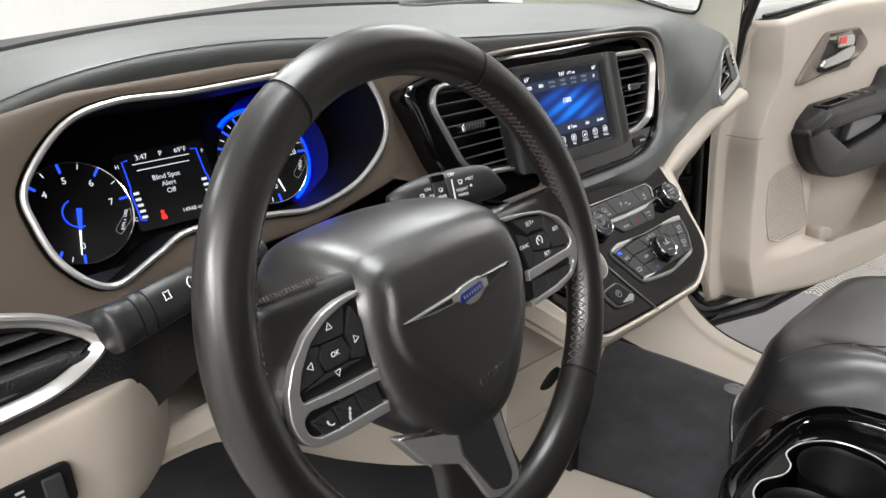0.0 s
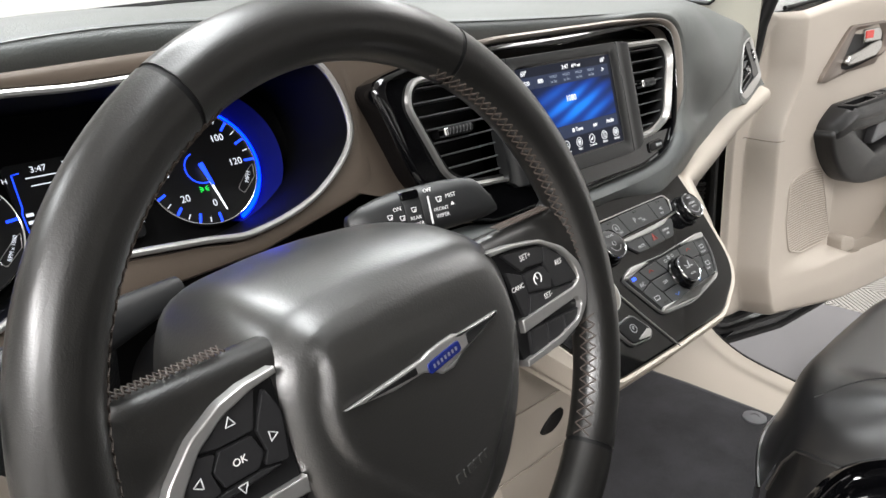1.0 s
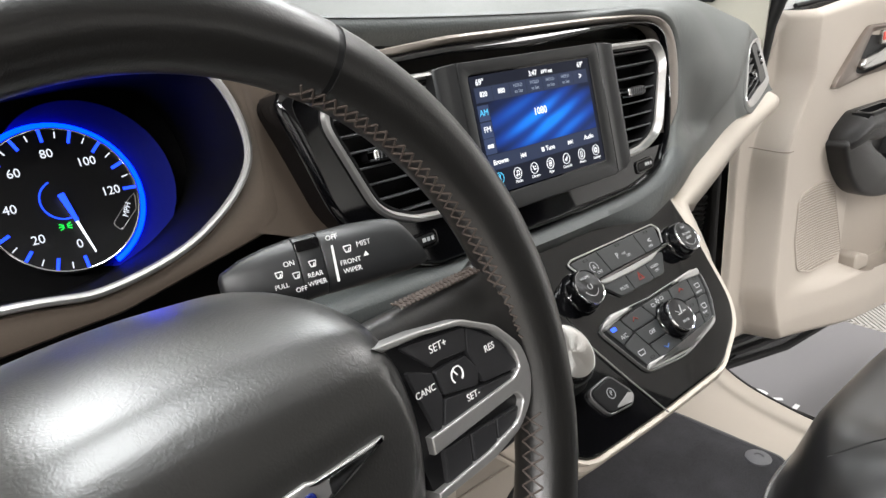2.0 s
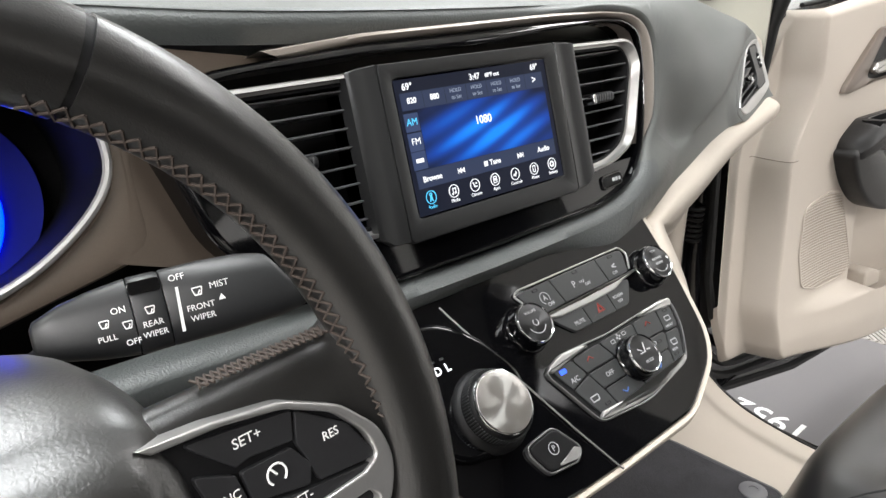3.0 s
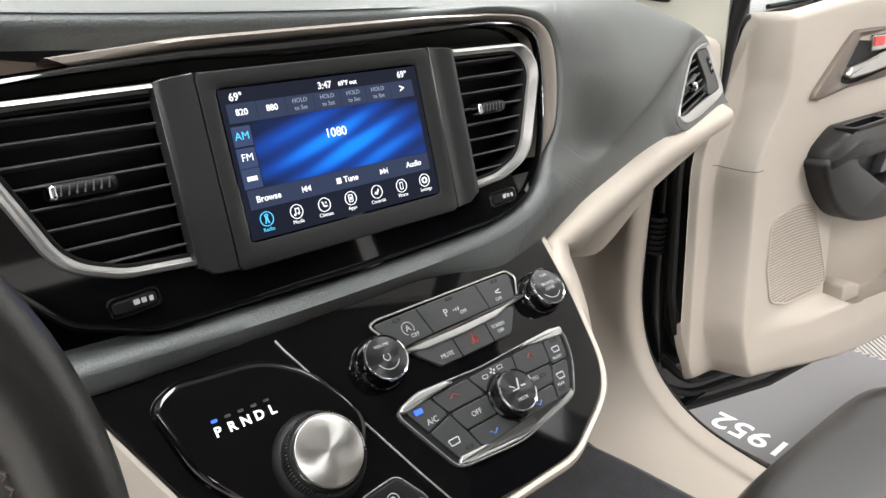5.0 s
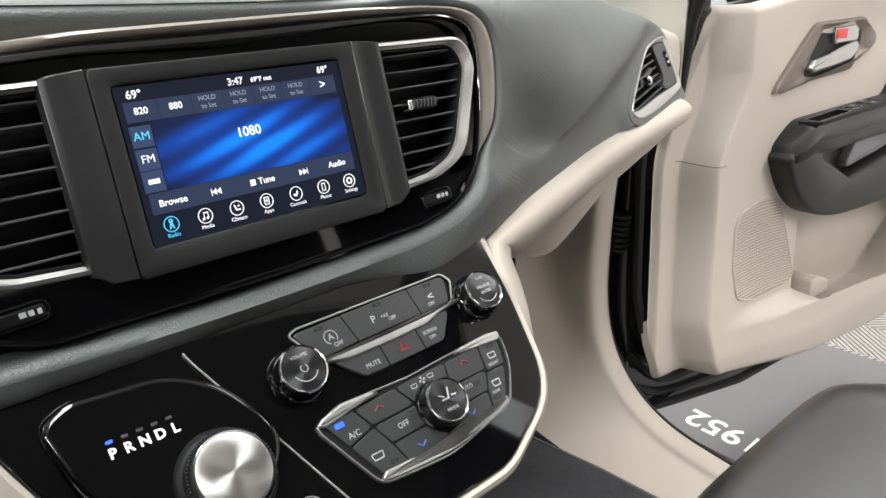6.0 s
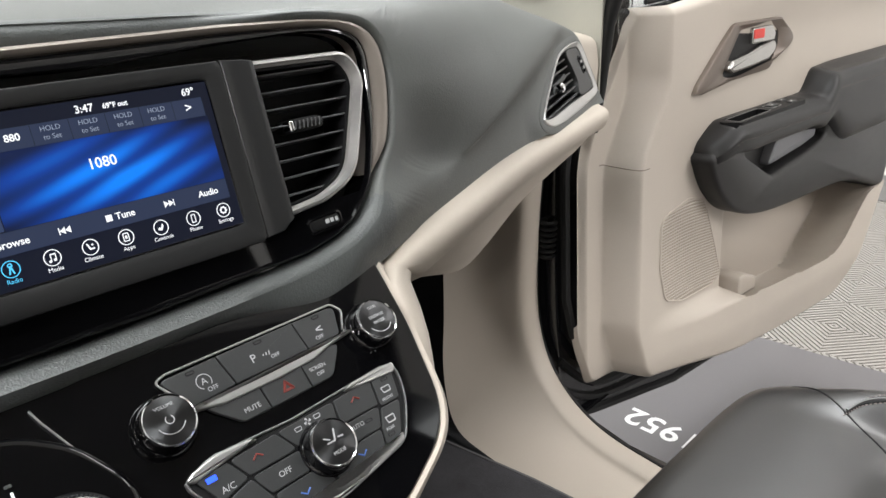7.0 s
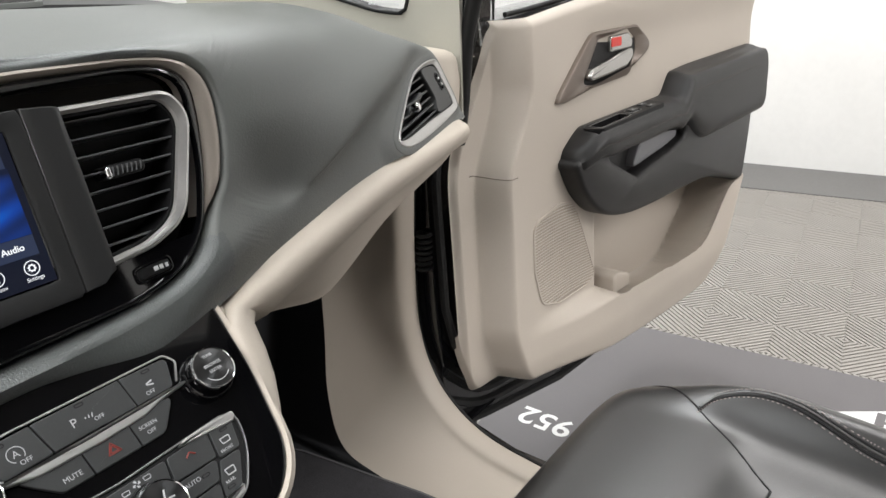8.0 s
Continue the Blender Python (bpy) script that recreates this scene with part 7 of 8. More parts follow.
# window switches on the top of the pad
SWM = FD @ pose(0.122, 0.0905, 0.006, 0, 0, 2.2) @ pose(0, 0, 0, -88, 0, 0)
sw = B()
cups = [box2(0.112, 0.026, 0.004, 0.078, -0.024), box2(0.036, 0.020, 0.006, 0.166, -0.022)]
pierced(sw, rounded([(0.0, -0.006, 0.012), (0.02, -0.044, 0.010), (0.255, -0.044, 0.006), (0.262, -0.006, 0.004)], 5), [c[::-1] for c in cups], -0.014, 0.0025, SWM)
sw = part("switch_plate", sw, MATTE, door, "black window switch plate with two recessed cups")
bm = B()
slab(bm, box2(0.19, 0.026, 0.004, 0.112, -0.0255), -0.0205, -0.0185, SWM, 0)
part("cup_floor", bm, MATTE, sw)
for c in cups:
    bm = B()
    ring(bm, shrink(c, -0.0012), shrink(c, 0.0004), 0.0020, 0.0034, SWM, 0.0005, n=60)
    part("switch_rim", bm, SATIN_D, sw)
for u, v, w in ((0.166, -0.022, 0.022), (0.216, -0.015, 0.022), (0.216, -0.034, 0.022)):
    bm = B()
    slab(bm, box2(w, 0.012, 0.002, u, v), -0.012, 0.0048, SWM, 0.0012)
    part("switch", bm, BUTTON, sw)
    bm = B()
    slab(bm, box2(0.005, 0.003, 0.0006, u, v), 0.0048, 0.0051, SWM, 0)
    part("switch_mark", bm, DIMW, sw)
# inside handle
HB = rounded([(0.045, 0.138, 0.012), (0.175, 0.252, 0.030), (0.340, 0.2535, 0.020), (0.410, 0.208, 0.020), (0.330, 0.176, 0.04)], 6)
HH = rounded([(0.148, 0.166, 0.008), (0.204, 0.237, 0.012), (0.308, 0.2435, 0.014), (0.340, 0.228, 0.014), (0.341, 0.200, 0.016), (0.312, 0.167, 0.020), (0.185, 0.161, 0.02)], 6)
bm = B()
ring(bm, HB, HH, -0.016, 0.010, FD, 0.005, n=120, c=(0.250, 0.207), inner_z1=0.005)
hb = part("handle_bezel", bm, TAUPE, door, "taupe metallic handle surround")
bm = B()
slab(bm, shrink(HH, -0.002), -0.014, 0.0018, FD, 0)
part("handle_cup", bm, MATTE, door, "black handle cup")
LEVER = rounded([(0.1505, 0.1765, 0.007), (0.166, 0.1905, 0.010), (0.222, 0.1985, 0.02), (0.268, 0.2080, 0.02), (0.314, 0.2140, 0.008), (0.318, 0.196, 0.012), (0.292, 0.1800, 0.02), (0.231, 0.1735, 0.03), (0.170, 0.1690, 0.009)][::-1], 6)
bm = B()
slab(bm, LEVER, -0.002, 0.0150, FD, 0.0058, 5)
part("door_handle", bm, BRUSHED, door, "satin silver inside door handle")
bm = B()
slab(bm, rounded([(0.238, 0.2120, 0.004), (0.316, 0.2120, 0.006), (0.320, 0.226, 0.008), (0.306, 0.2405, 0.010), (0.238, 0.2395, 0.004)], 5), -0.006, 0.0105, FD, 0.0035, 4)
lk = part("lock_block", bm, BRUSHED, door, "satin block of the lock lever")
bm = B()
slab(bm, box2(0.036, 0.0165, 0.003, 0.257, 0.2285), 0.003, 0.0114, FD, 0.0012)
part("lock_flag", bm, REDK, lk, "red lock flag")
# speaker grille
SPK = rounded([(-0.014, -0.048, 0.03), (0.070, -0.030, 0.05), (0.120, -0.040, 0.03), (0.160, -0.130, 0.10), (0.192, -0.206, 0.02), (0.165, -0.221, 0.02), (0.060, -0.2225, 0.05), (0.006, -0.206, 0.03), (-0.014, -0.140, 0.05)], 7)
bm = B()
ring(bm, SPK, shrink(SPK, 0.0035), -0.004, 0.0030, FD, 0.0014, n=140)
gri = part("speaker_grille", bm, BEIGE_DOOR, door, "beige ribbed speaker grille")
bm = B()
slab(bm, shrink(SPK, 0.003), -0.006, 0.0008, FD, 0)
part("grille_back", bm, GRILLB, gri)
inn = shrink(SPK, 0.0028)
for k in range(34):
    b = -0.220 + k * 0.0056
    cross = sorted(x for p, q in zip(inn, inn[1:] + inn[:1]) for x in [p[0] + (q[0] - p[0]) * (b - p[1]) / (q[1] - p[1]) if (p[1] - b) * (q[1] - b) < 0 else None] if x is not None)
    if len(cross) < 2:
        continue
    x0, x1 = cross[0], cross[-1]
    nseg = max(6, int((x1 - x0) / 0.0035))
    bm = B()
    tube(bm, [(x0 + (x1 - x0) * i / nseg, b + (0.0007 if i % 2 else -0.0007) + 0.004 * math.sin(math.pi * i / nseg), 0.0014) for i in range(nseg + 1)], 0.0013, FD, 5)
    part("grille_rib", bm, BEIGE_DOOR, gri)
# small ledge in the pocket
bm = B()
slab(bm, rounded([(0.268, -0.285, 0.004), (0.340, -0.285, 0.004), (0.340, -0.256, 0.010), (0.290, -0.238, 0.012), (0.268, -0.242, 0.010)], 5), -0.09, 0.000, FD, 0.006)
part("pocket_rib", bm, BEIGE_DOOR, door)
# ridged seals under the lower edge
for k in range(3):
    bm = B()
    tube(bm, [(a, door_bounds(a)[0] * (0.62 - 0.28 * k) + shell_low(a) * (0.38 + 0.28 * k), -0.104) for a in [-0.15 + 0.03 * q for q in range(31)]], 0.0085, FD, 6)
    part("lower_seal", bm, RUBBER, door, "black ridged seal under the door")

# ---- passenger seat ----
seat = thing("passenger_seat", "black leather front passenger seat cushion with piped seams", "car seat", place=(0.44, -0.5, 0.4))


def seat_point(s, t):
    """The upper skin: s across from -1 to 1, t from the front lip backwards."""
    x = 0.4635 + 0.239 * s * (1 - 0.10 * max(0, 1 - t * 6) ** 2)
    y = -0.160 - 0.56 * t - 0.040 * abs(s) ** 4
    side = max(0, abs(s) - 0.50) / 0.50
    z = 0.655 + 0.020 * sstep(0.0, 0.30, t) - 0.02 * sstep(0.35, 1.0, t)
    z += (0.024 * sstep(0.0, 0.55, side) - 0.062 * max(0, side - 0.5) ** 2 / 0.25) * sstep(0.05, 0.35, t) - 0.030 * side ** 3 * (1 - sstep(0.05, 0.35, t))
    z -= 0.085 * max(0, 1 - t * 15) ** 2.2
    z -= 0.012 * sstep(0.30, 0.40, t) * (1 - sstep(0.2, 0.6, abs(s)))
    return Vector((x, y, z))


bm = B()
rows = [[seat_point(-1 + j / 24, i / 40) for j in range(49)] for i in range(41)]
front = [[Vector((p.x, p.y + 0.014, p.z - 0.05)) for p in rows[0]], [Vector((p.x, p.y + 0.012, 0.44)) for p in rows[0]]]
loft(bm, front[::-1] + rows)
left = [[r[0] for r in rows], [Vector((r[0].x - 0.016, r[0].y, r[0].z - 0.03)) for r in rows], [Vector((r[0].x - 0.018, r[0].y, 0.44)) for r in rows]]
loft(bm, left)
right = [[r[-1] for r in rows], [Vector((r[-1].x + 0.016, r[-1].y, r[-1].z - 0.03)) for r in rows], [Vector((r[-1].x + 0.018, r[-1].y, 0.44)) for r in rows]]
loft(bm, right)
bmesh.ops.remove_doubles(bm, verts=bm.verts, dist=0.0005)
cush = part("cushion", bm, SEAT, seat, "black leather cushion", angle=60)


def seat_seam(pts, r, mat, lift=0.0):
    bm = B()
    tube(bm, [seat_point(s, t) + Vector((0, 0, lift)) for s, t in pts], r, seg=6)
    part("seam", bm, mat, cush)


def line(p, q, n):
    return [(p[0] + (q[0] - p[0]) * i / n, p[1] + (q[1] - p[1]) * i / n) for i in range(n + 1)]


BOLSTER = [(0.596, 0.236), (0.68, 0.255), (0.735, 0.31), (0.735, 0.385), (0.665, 0.497), (0.638, 0.563), (0.60, 0.72), (0.57, 0.95)]


def bolster(s, d, n):
    """A line along the bolster's seam, d across from it."""
    pts = smooth_open([Vector(p) for p in BOLSTER], n)
    return [(s * (p.x + d), p.y) for p in pts]


for s in (1, -1):
    seat_seam(line((s * 0.88, 0.070), (s * 0.27, 0.415), 28), 0.0011, MATTE)
    seat_seam(bolster(s, 0.0, 8), 0.0024, SEAT, 0.0006)
    seat_seam(bolster(s, 0.016, 8), 0.0016, MATTE)
    seat_seam(bolster(s, -0.016, 8), 0.0016, MATTE)
    for d in (-0.030, 0.030):
        bm = B()
        pts = [seat_point(*q) + Vector((0, 0, 0.0006)) for q in bolster(s, d, 16)]
        for k in range(0, len(pts) - 1, 2):
            tube(bm, [pts[k], pts[k].lerp(pts[k + 1], 0.9)], 0.0007, seg=4)
        part("stitching", bm, THREAD_S, cush)
seat_seam(line((0.27, 0.415), (-0.27, 0.415), 24), 0.0014, MATTE)
bm = B()
tube(bm, [Vector((p.x, p.y + 0.016, p.z - 0.052)) for p in rows[0]], 0.003, seg=6)
part("piping", bm, SEAT, cush)
bm = B()
tube(bm, [Vector((r[0].x - 0.017, r[0].y, r[0].z - 0.034)) for r in rows], 0.003, seg=6)
part("piping", bm, SEAT, cush)
bm = B()
cuboid(bm, 0.22, 0.67, -0.76, -0.25, 0.36, 0.60, I4, 0.02)
part("base", bm, MATTE, seat)

# ---- floor console with cup holders ----
cup = thing("cup_holder_console", "piano-black floor console with two cup holders", "cup holder", place=(0.02, -0.4, 0.36))
CO = smooth_closed([(-0.145, -0.75), (0.158, -0.75), (0.163, -0.55), (0.160, -0.41), (0.140, -0.345), (0.085, -0.309), (0.000, -0.302), (-0.085, -0.307), (-0.130, -0.34), (-0.146, -0.42), (-0.148, -0.55)], 8)
WELL = smooth_closed([(-0.085, -0.372), (-0.066, -0.336), (-0.036, -0.328), (-0.008, -0.340), (0.014, -0.340), (0.034, -0.327), (0.067, -0.334), (0.094, -0.358), (0.100, -0.390), (0.088, -0.420), (0.060, -0.438), (0.025, -0.432), (-0.005, -0.424), (-0.040, -0.432), (-0.074, -0.412)], 6)
WELL = WELL if sum(WELL[i - 1][0] * WELL[i][1] - WELL[i][0] * WELL[i - 1][1] for i in range(len(WELL))) > 0 else WELL[::-1]
bm = B()
ring(bm, CO, shrink(CO, 0.017), 0.648, 0.690, I4, 0.008, n=120, c=(0, -0.5), inner_z1=0.680)
part("rim", bm, GLOSS, cup, "piano-black rounded rim", angle=60)
bm = B()
pierced(bm, shrink(CO, 0.014), [WELL[::-1]], 0.640, 0.664, I4)
part("deck", bm, GLOSS, cup, "piano-black deck")
bm = B()
tube(bm, [(x, y, 0.6642) for x, y in WELL], 0.0010, seg=6, closed=True)
part("well_lip", bm, SATIN, cup, "thin bright lip round the wells")
for cx, cy, r in ((0.054, -0.383, 0.046), (-0.044, -0.381, 0.042)):
    bm = B()
    lathe(bm, [(0.0005, 0.590), (r * 0.80, 0.590), (r * 0.86, 0.594), (r * 0.97, 0.650), (r * 1.02, 0.656), (r * 1.04, 0.657)], pose(cx, cy, 0), 40, cap=False)
    part("cup_well", bm, MATTE, cup, "black cup well")
bm = B()
slab(bm, shrink(CO, 0.012), 0.352, 0.575, I4, 0.002)
ring(bm, shrink(CO, 0.012), shrink(CO, 0.016), 0.57, 0.656, I4, 0.001, n=120, c=(0, -0.5))
part("base", bm, MATTE, cup)

# ---- cabin floor, sill and footwell ----
bm = B()
cuboid(bm, -0.75, 0.62, -1.6, 0.75, 0.335, 0.350)
setting("cabin_floor", bm, CARPET, "charcoal carpeted car floor", smooth=False)
mat_ = thing("floor_mat", "charcoal carpet floor mat with bound edge and grey fastener", "floor mat", place=(0.4, 0.1, 0.35))
MO = rounded([(0.15, 0.36, 0.04), (0.13, 0.02, 0.04), (0.22, -0.30, 0.04), (0.49, -0.30, 0.03), (0.498, -0.16, 0.05), (0.535, -0.098, 0.04), (0.622, -0.075, 0.025), (0.608, 0.10, 0.05), (0.57, 0.36, 0.05)], 7)
bm = B()
slab(bm, MO, 0.350, 0.358, I4, 0.002)
part("carpet_face", bm, MATC, mat_, "charcoal carpet pile")
bm = B()
tube(bm, [(x, y, 0.3575) for x, y in MO], 0.0034, seg=6, closed=True)
part("binding", bm, BINDING, mat_, "grey edge binding")
bm = B()
lathe(bm, [(0.021, 0.357), (0.021, 0.3605), (0.018, 0.3625), (0.008, 0.3630), (0.0075, 0.3612), (0.0005, 0.3612)], pose(0.592, -0.040, 0), 32)
part("fastener", bm, PULLG, mat_, "round grey mat fastener")
bm = B()
slab(bm, [(0.03, -0.30), (0.205, -0.30), (0.174, -0.08), (0.138, 0.04), (0.130, 0.30), (0.03, 0.30)], 0.350, 0.382, I4, 0.012, 4)
setting("tunnel_trim", bm, BEIGE, "beige trim along the floor tunnel")

# sill trim that sweeps up into the kick panel
SIDE = [((0.780, -1.60, 0.350), (0.600, -1.60, 0.354)), ((0.780, -0.60, 0.350), (0.600, -0.60, 0.354)), ((0.778, -0.12, 0.350), (0.600, -0.12, 0.354)), ((0.778, 0.00, 0.354), (0.600, 0.05, 0.355)), ((0.778, 0.09, 0.370), (0.602, 0.19, 0.360)), ((0.780, 0.160, 0.408), (0.615, 0.272, 0.372)),
        ((0.784, 0.210, 0.465), (0.640, 0.322, 0.440)), ((0.786, 0.236, 0.55), (0.668, 0.348, 0.54)), ((0.786, 0.242, 0.68), (0.684, 0.366, 0.67)), ((0.786, 0.240, 0.80), (0.688, 0.372, 0.80)), ((0.786, 0.238, 0.93), (0.688, 0.372, 0.93))]
o_line = smooth_open([a for a, _ in SIDE], 8)
i_line = smooth_open([b for _, b in SIDE], 8)
bm = B()
rows = []
for o, q in zip(o_line, i_line):
    k = sstep(0.36, 0.47, o.z)
    face = Vector((0, -1, 0)) * k + Vector((0, 0, 1)) * (1 - k)
    inn = Vector((-0.042 + 0.006 * k, 0.006 * k, 0))
    ridge = o + inn
    sec = [o - face * 0.03 + Vector((0.003, 0, 0)), o - face * 0.004, o + Vector((-0.004, 0, 0)) + face * 0.003, o + inn * 0.55 + face * 0.007, ridge + face * 0.004, ridge + inn * 0.22 - face * 0.006]
    last = sec[-1]
    for t in (0.25, 0.5, 0.75, 1.0):
        sec.append(last.lerp(q, t) + Vector((0.016 * k * math.sin(t * math.pi), 0, 0)))
    rows.append(smooth_open(sec, 3))
loft(bm, rows)
setting("kick_panel", bm, BEIGE, "beige sill trim sweeping up into the footwell side panel")
bm = B()
tube(bm, [o + Vector((0.004, 0.004, -0.002)) for o in o_line], 0.0045, seg=6)
setting("sill_seal", bm, RUBBER, "dark rubber edge along the sill trim")
bm = B()
slab(bm, [(0.790, 0.262), (1.02, 0.262), (1.02, 0.42), (0.790, 0.42)], 0.18, 0.95, I4, 0)
slab(bm, [(0.900, 0.250), (1.036, 0.250), (1.036, 0.268), (0.900, 0.268)], 0.95, 1.34, I4, 0)
slab(bm, [(0.784, -1.60), (0.815, -1.60), (0.815, 0.05), (0.84, 0.16), (0.92, 0.262), (0.790, 0.262), (0.784, 0.23)], 0.16, 0.335, I4, 0)
setting("door_jamb", bm, PAINT, "black painted door pillar and sill", smooth=False)
bm = B()
rows = []
for k in range(12):
    t = k / 11 * math.pi / 2
    rows.append([(0.790, 0.262 - 0.10 * (1 - math.sin(t)), 0.330 + 0.10 * (1 - math.cos(t))), (0.93, 0.262 - 0.10 * (1 - math.sin(t)), 0.330 + 0.10 * (1 - math.cos(t)))])
loft(bm, rows)
setting("jamb_corner", bm, PAINT, "black painted corner of the door opening")
bm = B()
loft(bm, [[q, Vector((q.x - 0.004, 0.48, q.z))] for q in i_line])
setting("footwell_side", bm, CARPET, "dark footwell side lining", smooth=False)
for x, z, r in ((0.843, 0.522, 0.011), (0.847, 0.457, 0.011), (0.885, 0.537, 0.006), (0.870, 0.60, 0.008)):
    bolt = thing("hinge_bolt", "painted hinge bolt on the black door pillar", "bolt", "hinge bolts", place=(x, 0.262, z))
    bm = B()
    lathe(bm, [(r * 1.5, 0), (r * 1.5, 0.003), (r, 0.004), (r, 0.010), (r * 0.8, 0.012)], pose(x, 0.262, z, 90, 0, 0), 20)
    part("head", bm, BOLTM, bolt)
boot = thing("cable_boot", "ribbed black rubber cable boot on the door pillar", "cable boot", place=(0.80, 0.24, 0.67))
for k in range(7):
    bm = B()
    tube(bm, [(0.80 + 0.012 * math.cos(a), 0.245 - 0.012 + 0.012 * math.sin(a), 0.640 + 0.010 * k) for a in [2 * math.pi * j / 16 for j in range(16)]], 0.004, seg=6, closed=True)
    part("rib", bm, RUBBER, boot)
bm = B()
cuboid(bm, -0.75, 0.80, 0.452, 0.50, 0.335, 1.02)
setting("firewall", bm, CARPET, "dark footwell front wall", smooth=False)
bm = B()
cuboid(bm, 0.125, 0.145, 0.02, 0.452, 0.352, 0.86)
setting("tunnel_side", bm, MATTE, "black side of the footwell by the console", smooth=False)
bm = B()
cuboid(bm, -0.10, 0.735, 0.30, 0.46, 0.745, 0.76)
setting("dash_underside", bm, MATTE, "black underside of the dashboard", smooth=False)
bm = B()
tube(bm, [(0.746, 0.250, 0.752), (0.742, 0.275, 0.750), (0.738, 0.32, 0.749)], 0.0010, seg=5)
setting("trim_joint", bm, MATTE, "fine dark joint in the beige side panel")

# ---- side wall, pillars, glass and roof ----
bm = B()
QW = rounded([(-0.082, 0.085, 0.03), (-0.090, 0.0535, 0.016), (-0.140, 0.0575, 0.05), (-0.36, 0.110, 0.03), (-0.36, 0.24, 0.03), (-0.22, 0.30, 0.03), (-0.12, 0.22, 0.03)], 6)
FQ = frame_of((0.798, 0.155, 1.0), (0.2, -1, 0), (-0.08, 0, 1))
pierced(bm, rounded([(-0.50, -0.10), (-0.003, -0.10), (-0.003, 0.10), (-0.03, 0.22), (-0.16, 0.46), (-0.50, 0.46)], 3, 0.004), [QW[::-1]], -0.012, 0.0, FQ)
setting("pillar_trim", bm, PILLAR, "greyed beige windscreen pillar trim with a quarter window")
bm = B()
ring(bm, shrink(QW, -0.0025), shrink(QW, 0.003), -0.02, 0.003, FQ, 0.002, n=80)
setting("quarter_window_seal", bm, RUBBER, "black seal of the quarter window")
bm = B()
slab(bm, shrink(QW, 0.002), -0.012, -0.009, FQ, 0)
qp = setting("quarter_window", bm, GLASS, "clear quarter window glass", smooth=False)
qp.visible_shadow = False
for k in range(9):
    bm = B()
    slab(bm, disc(0.0022, 10, -0.105 - 0.006 * k, 0.066), -0.0088, -0.0084, FQ, 0)
    tagged(part("glass_mark", bm, DIMW, None), "small printed mark on the quarter window", "print", "glass marks", "structure")
# dash end cap in beige
bm = B()
rows = []
for a_, b_ in (((0.690, 0.190, 1.022), (0.770, 0.215, 1.012)), ((0.700, 0.150, 1.014), (0.786, 0.166, 1.004)), ((0.706, 0.140, 0.985), (0.793, 0.158, 0.975)), ((0.708, 0.134, 0.955), (0.792, 0.156, 0.945)), ((0.706, 0.132, 0.915), (0.788, 0.158, 0.905))):
    a_, b_ = Vector(a_), Vector(b_)
    rows.append([a_, a_.lerp(b_, 0.3) + Vector((0, -0.006, 0.002)), a_.lerp(b_, 0.6) + Vector((0, -0.007, 0.002)), a_.lerp(b_, 0.9) + Vector((0, -0.003, 0)), b_, b_ + Vector((0.003, 0.012, -0.001))])
loft(bm, [[Vector(p) for p in r] for r in zip(*[smooth_open(c, 4) for c in zip(*rows)])])
setting("dash_end_trim", bm, BEIGE, "beige trim closing the dashboard end")
# black pillar and seal behind the door
bm = B()
tube(bm, [(0.817, 0.176, 0.86), (0.817, 0.168, 0.93), (0.814, 0.160, 1.02), (0.806, 0.125, 1.14), (0.775, 0.0, 1.32), (0.72, -0.12, 1.54), (0.68, -0.25, 1.66)], 0.012, seg=10)
setting("pillar_seal", bm, RUBBER, "black door seal along the pillar")
for s in (-1, 1):
    bm = B()
    rows = []
    for y, z, x in ((0.56, 1.06, 0.80), (0.36, 1.24, 0.790), (0.10, 1.40, 0.745), (-0.20, 1.56, 0.70), (-0.47, 1.67, 0.68)):
        rows.append([(s * (x + 0.035 * math.cos(a)), y + 0.035 * math.sin(a), z) for a in [2 * math.pi * j / 10 for j in range(10)]])
    loft(bm, rows, around=True, cap=True)
    setting("windscreen_pillar", bm, HEADL, "grey windscreen pillar")
# unseen roof added to block the lamps and darken what the gloss reflects
bm = B()
slab(bm, rounded([(-0.80, -2.6), (0.80, -2.6), (0.76, -0.48), (0.40, -0.40), (0.0, -0.37), (-0.40, -0.40), (-0.76, -0.48)], 3, 0.02), 1.67, 1.71, I4, 0)
setting("unseen_headliner", bm, HEADL, "unseen grey roof lining added to keep ceiling light off the cabin", smooth=False)
# rails out of view, added to keep a side lamp out of the gloss panels
for s in (-1, 1):
    bm = B()
    loft(bm, [[(s * (x0 + 0.035 * math.cos(a)), y, z0 + 0.07 * math.sin(a)) for a in [2 * math.pi * j / 12 for j in range(12)]] for y, x0, z0 in ((-0.47, 0.72, 1.63), (-0.7, 0.76, 1.63), (-1.5, 0.77, 1.63), (-2.6, 0.77, 1.63))], around=True, cap=True)
    setting("unseen_roof_rail", bm, PAINT, "unseen black roof rail added to block lamp reflections")
# unseen pillar added on this side only, to cut a bright reflection
bm = B()
cuboid(bm, 0.70, 0.80, -1.10, -0.68, 0.30, 1.60)
setting("unseen_door_pillar", bm, PAINT, "unseen black pillar added to cut a lamp's reflection on the control panel", smooth=False)
# added wall, never in view: shades the cabin and darkens the bezel's reflections
bm = B()
cuboid(bm, -0.72, 0.72, -1.30, -1.20, 0.34, 1.24)
setting("rear_light_block", bm, MATTE, "unseen dark wall added behind the seats to block light and reflections", smooth=False)

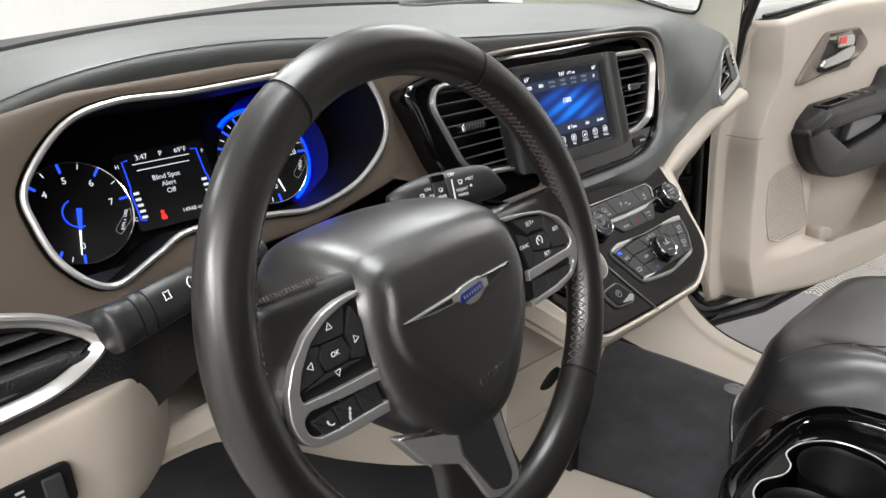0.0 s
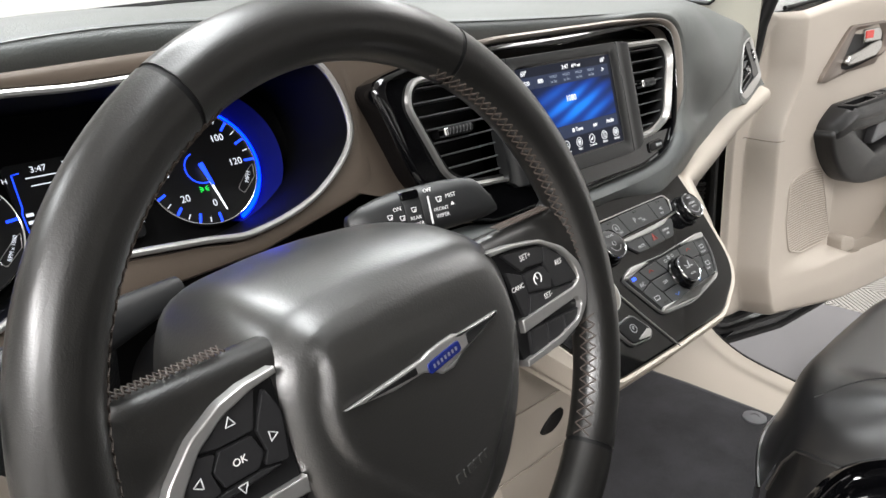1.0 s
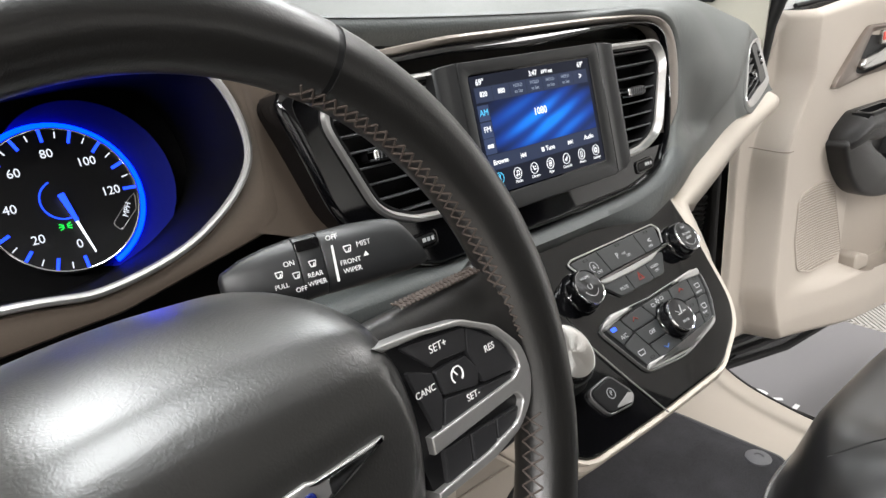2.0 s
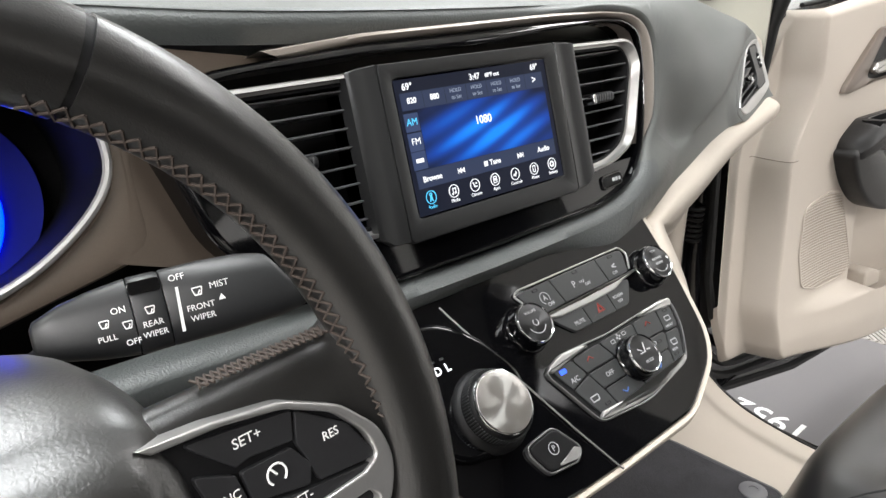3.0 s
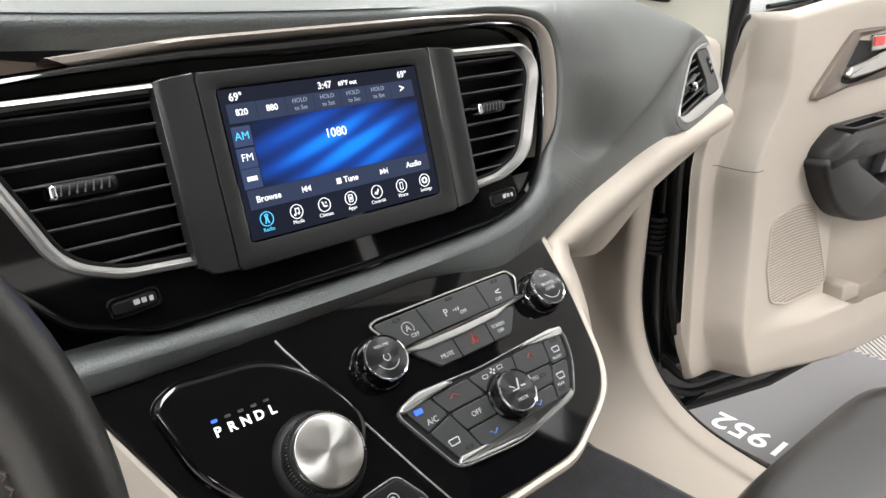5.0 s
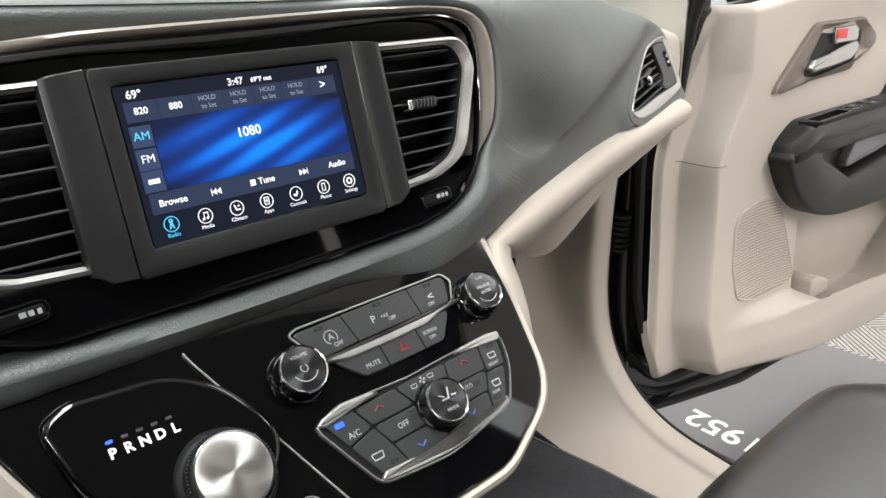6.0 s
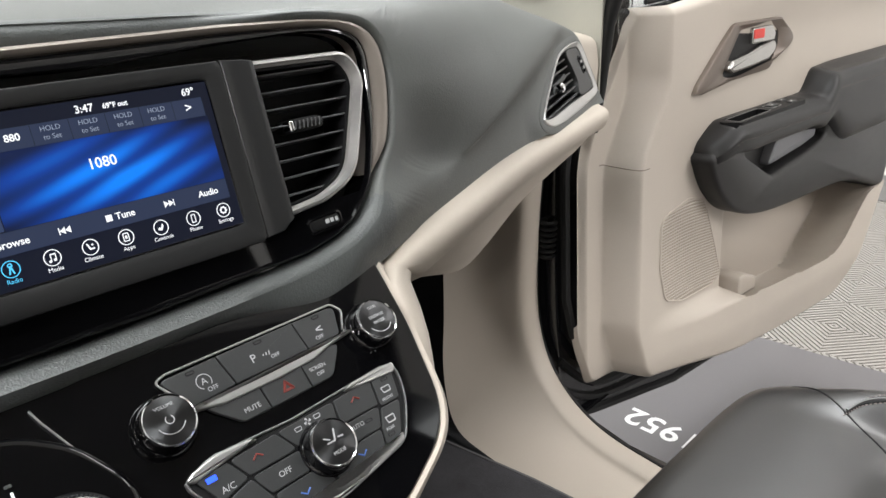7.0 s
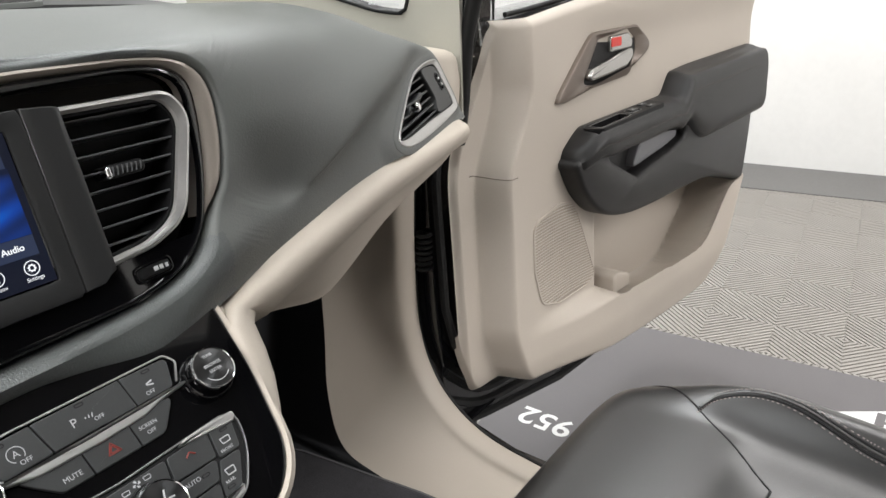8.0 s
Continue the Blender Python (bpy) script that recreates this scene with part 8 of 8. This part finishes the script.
# ---- showroom floor ----
bm = B()
slab(bm, [(1.10, -1.9), (1.985, -1.9), (2.035, -0.43), (1.955, 0.235), (1.90, 0.40), (1.27, 0.40), (1.19, 0.385), (1.10, 0.30)], -0.004, 0.004, I4, 0.001)
sheet_ = thing("floor_graphic", "grey vinyl floor sheet with white numerals", "floor sheet", place=(1.5, -0.5, 0))
part("vinyl", bm, MATG, sheet_, "grey vinyl")
words("1952", 0.100, pose(1.333, 0.228, 0.0048, 0, 0, 91), WHITE, sheet_, "numeral", bold=0.0015)
bm = B()
slab(bm, [(1.735, -1.3), (1.925, -1.3), (1.925, -0.515), (1.881, -0.452), (1.781, -0.311), (1.735, -0.311)], 0.004, 0.0046, I4, 0)
part("white_field", bm, WHITE, sheet_, "white printed field")
for k in range(8):
    for x0, x1, y0, y1 in ((1.755, 1.845, 0.0, 0.022), (1.755, 1.768, 0.022, 0.065), (1.795, 1.808, 0.022, 0.065), (1.835, 1.848, 0.022, 0.065)):
        yb = -0.435 - 0.10 * k
        bm = B()
        cuboid(bm, x0 + 0.02, x1 + 0.02, yb - y1, yb - y0, 0.0046, 0.0050)
        part("printed_bar", bm, MATG, sheet_, smooth=False)
floor = thing("floor", "pale ribbed plastic floor tiles laid in alternating directions", "floor", kind="structure", place=(0, 0, 0))
def cut(poly, c, keep):
    """The part of a polygon where keep * (x + y - c) is not negative."""
    out = []
    for (x1, y1), (x2, y2) in zip(poly, poly[1:] + poly[:1]):
        d1, d2 = keep * (x1 + y1 - c), keep * (x2 + y2 - c)
        if d1 >= 0:
            out.append((x1, y1))
        if d1 * d2 < 0:
            f = d1 / (d1 - d2)
            out.append((x1 + (x2 - x1) * f, y1 + (y2 - y1) * f))
    return out


bm = B()
cuboid(bm, -0.0998, 0.0998, -0.0998, 0.0998, -0.012, -0.0042)
edge = [(-0.0994, -0.0994), (0.0994, -0.0994), (0.0994, 0.0994), (-0.0994, 0.0994)]
for k in range(18):
    c = -0.1988 + (k + 0.5) * 0.3976 / 18
    strip = cut(cut(edge, c - 0.0062, 1), c + 0.0062, -1)
    if len(strip) > 2:
        slab(bm, strip, -0.0042, 0.0, I4, 0)
mesh_tile = bpy.data.meshes.new("tile")
bm.to_mesh(mesh_tile)
bm.free()
mesh_tile.materials.append(TILE)
for i in range(-6, 10):
    for j in range(-9, 8):
        ob = new("tile", mesh_tile)
        ob.parent = floor
        ob.matrix_basis = FLOOR_M @ pose(0.1 + 0.2 * i, 0.1 + 0.2 * j, 0, 0, 0, 90 * ((i + j) % 2))
bm = B()
slab(bm, [(-6.1, -5.9), (1.0, -5.9), (1.0, 4.9), (-6.1, 4.9)], -0.0115, -0.001, I4, 0)
part("plain_tiles", bm, TILE, floor, "pale floor away from the car", smooth=False)
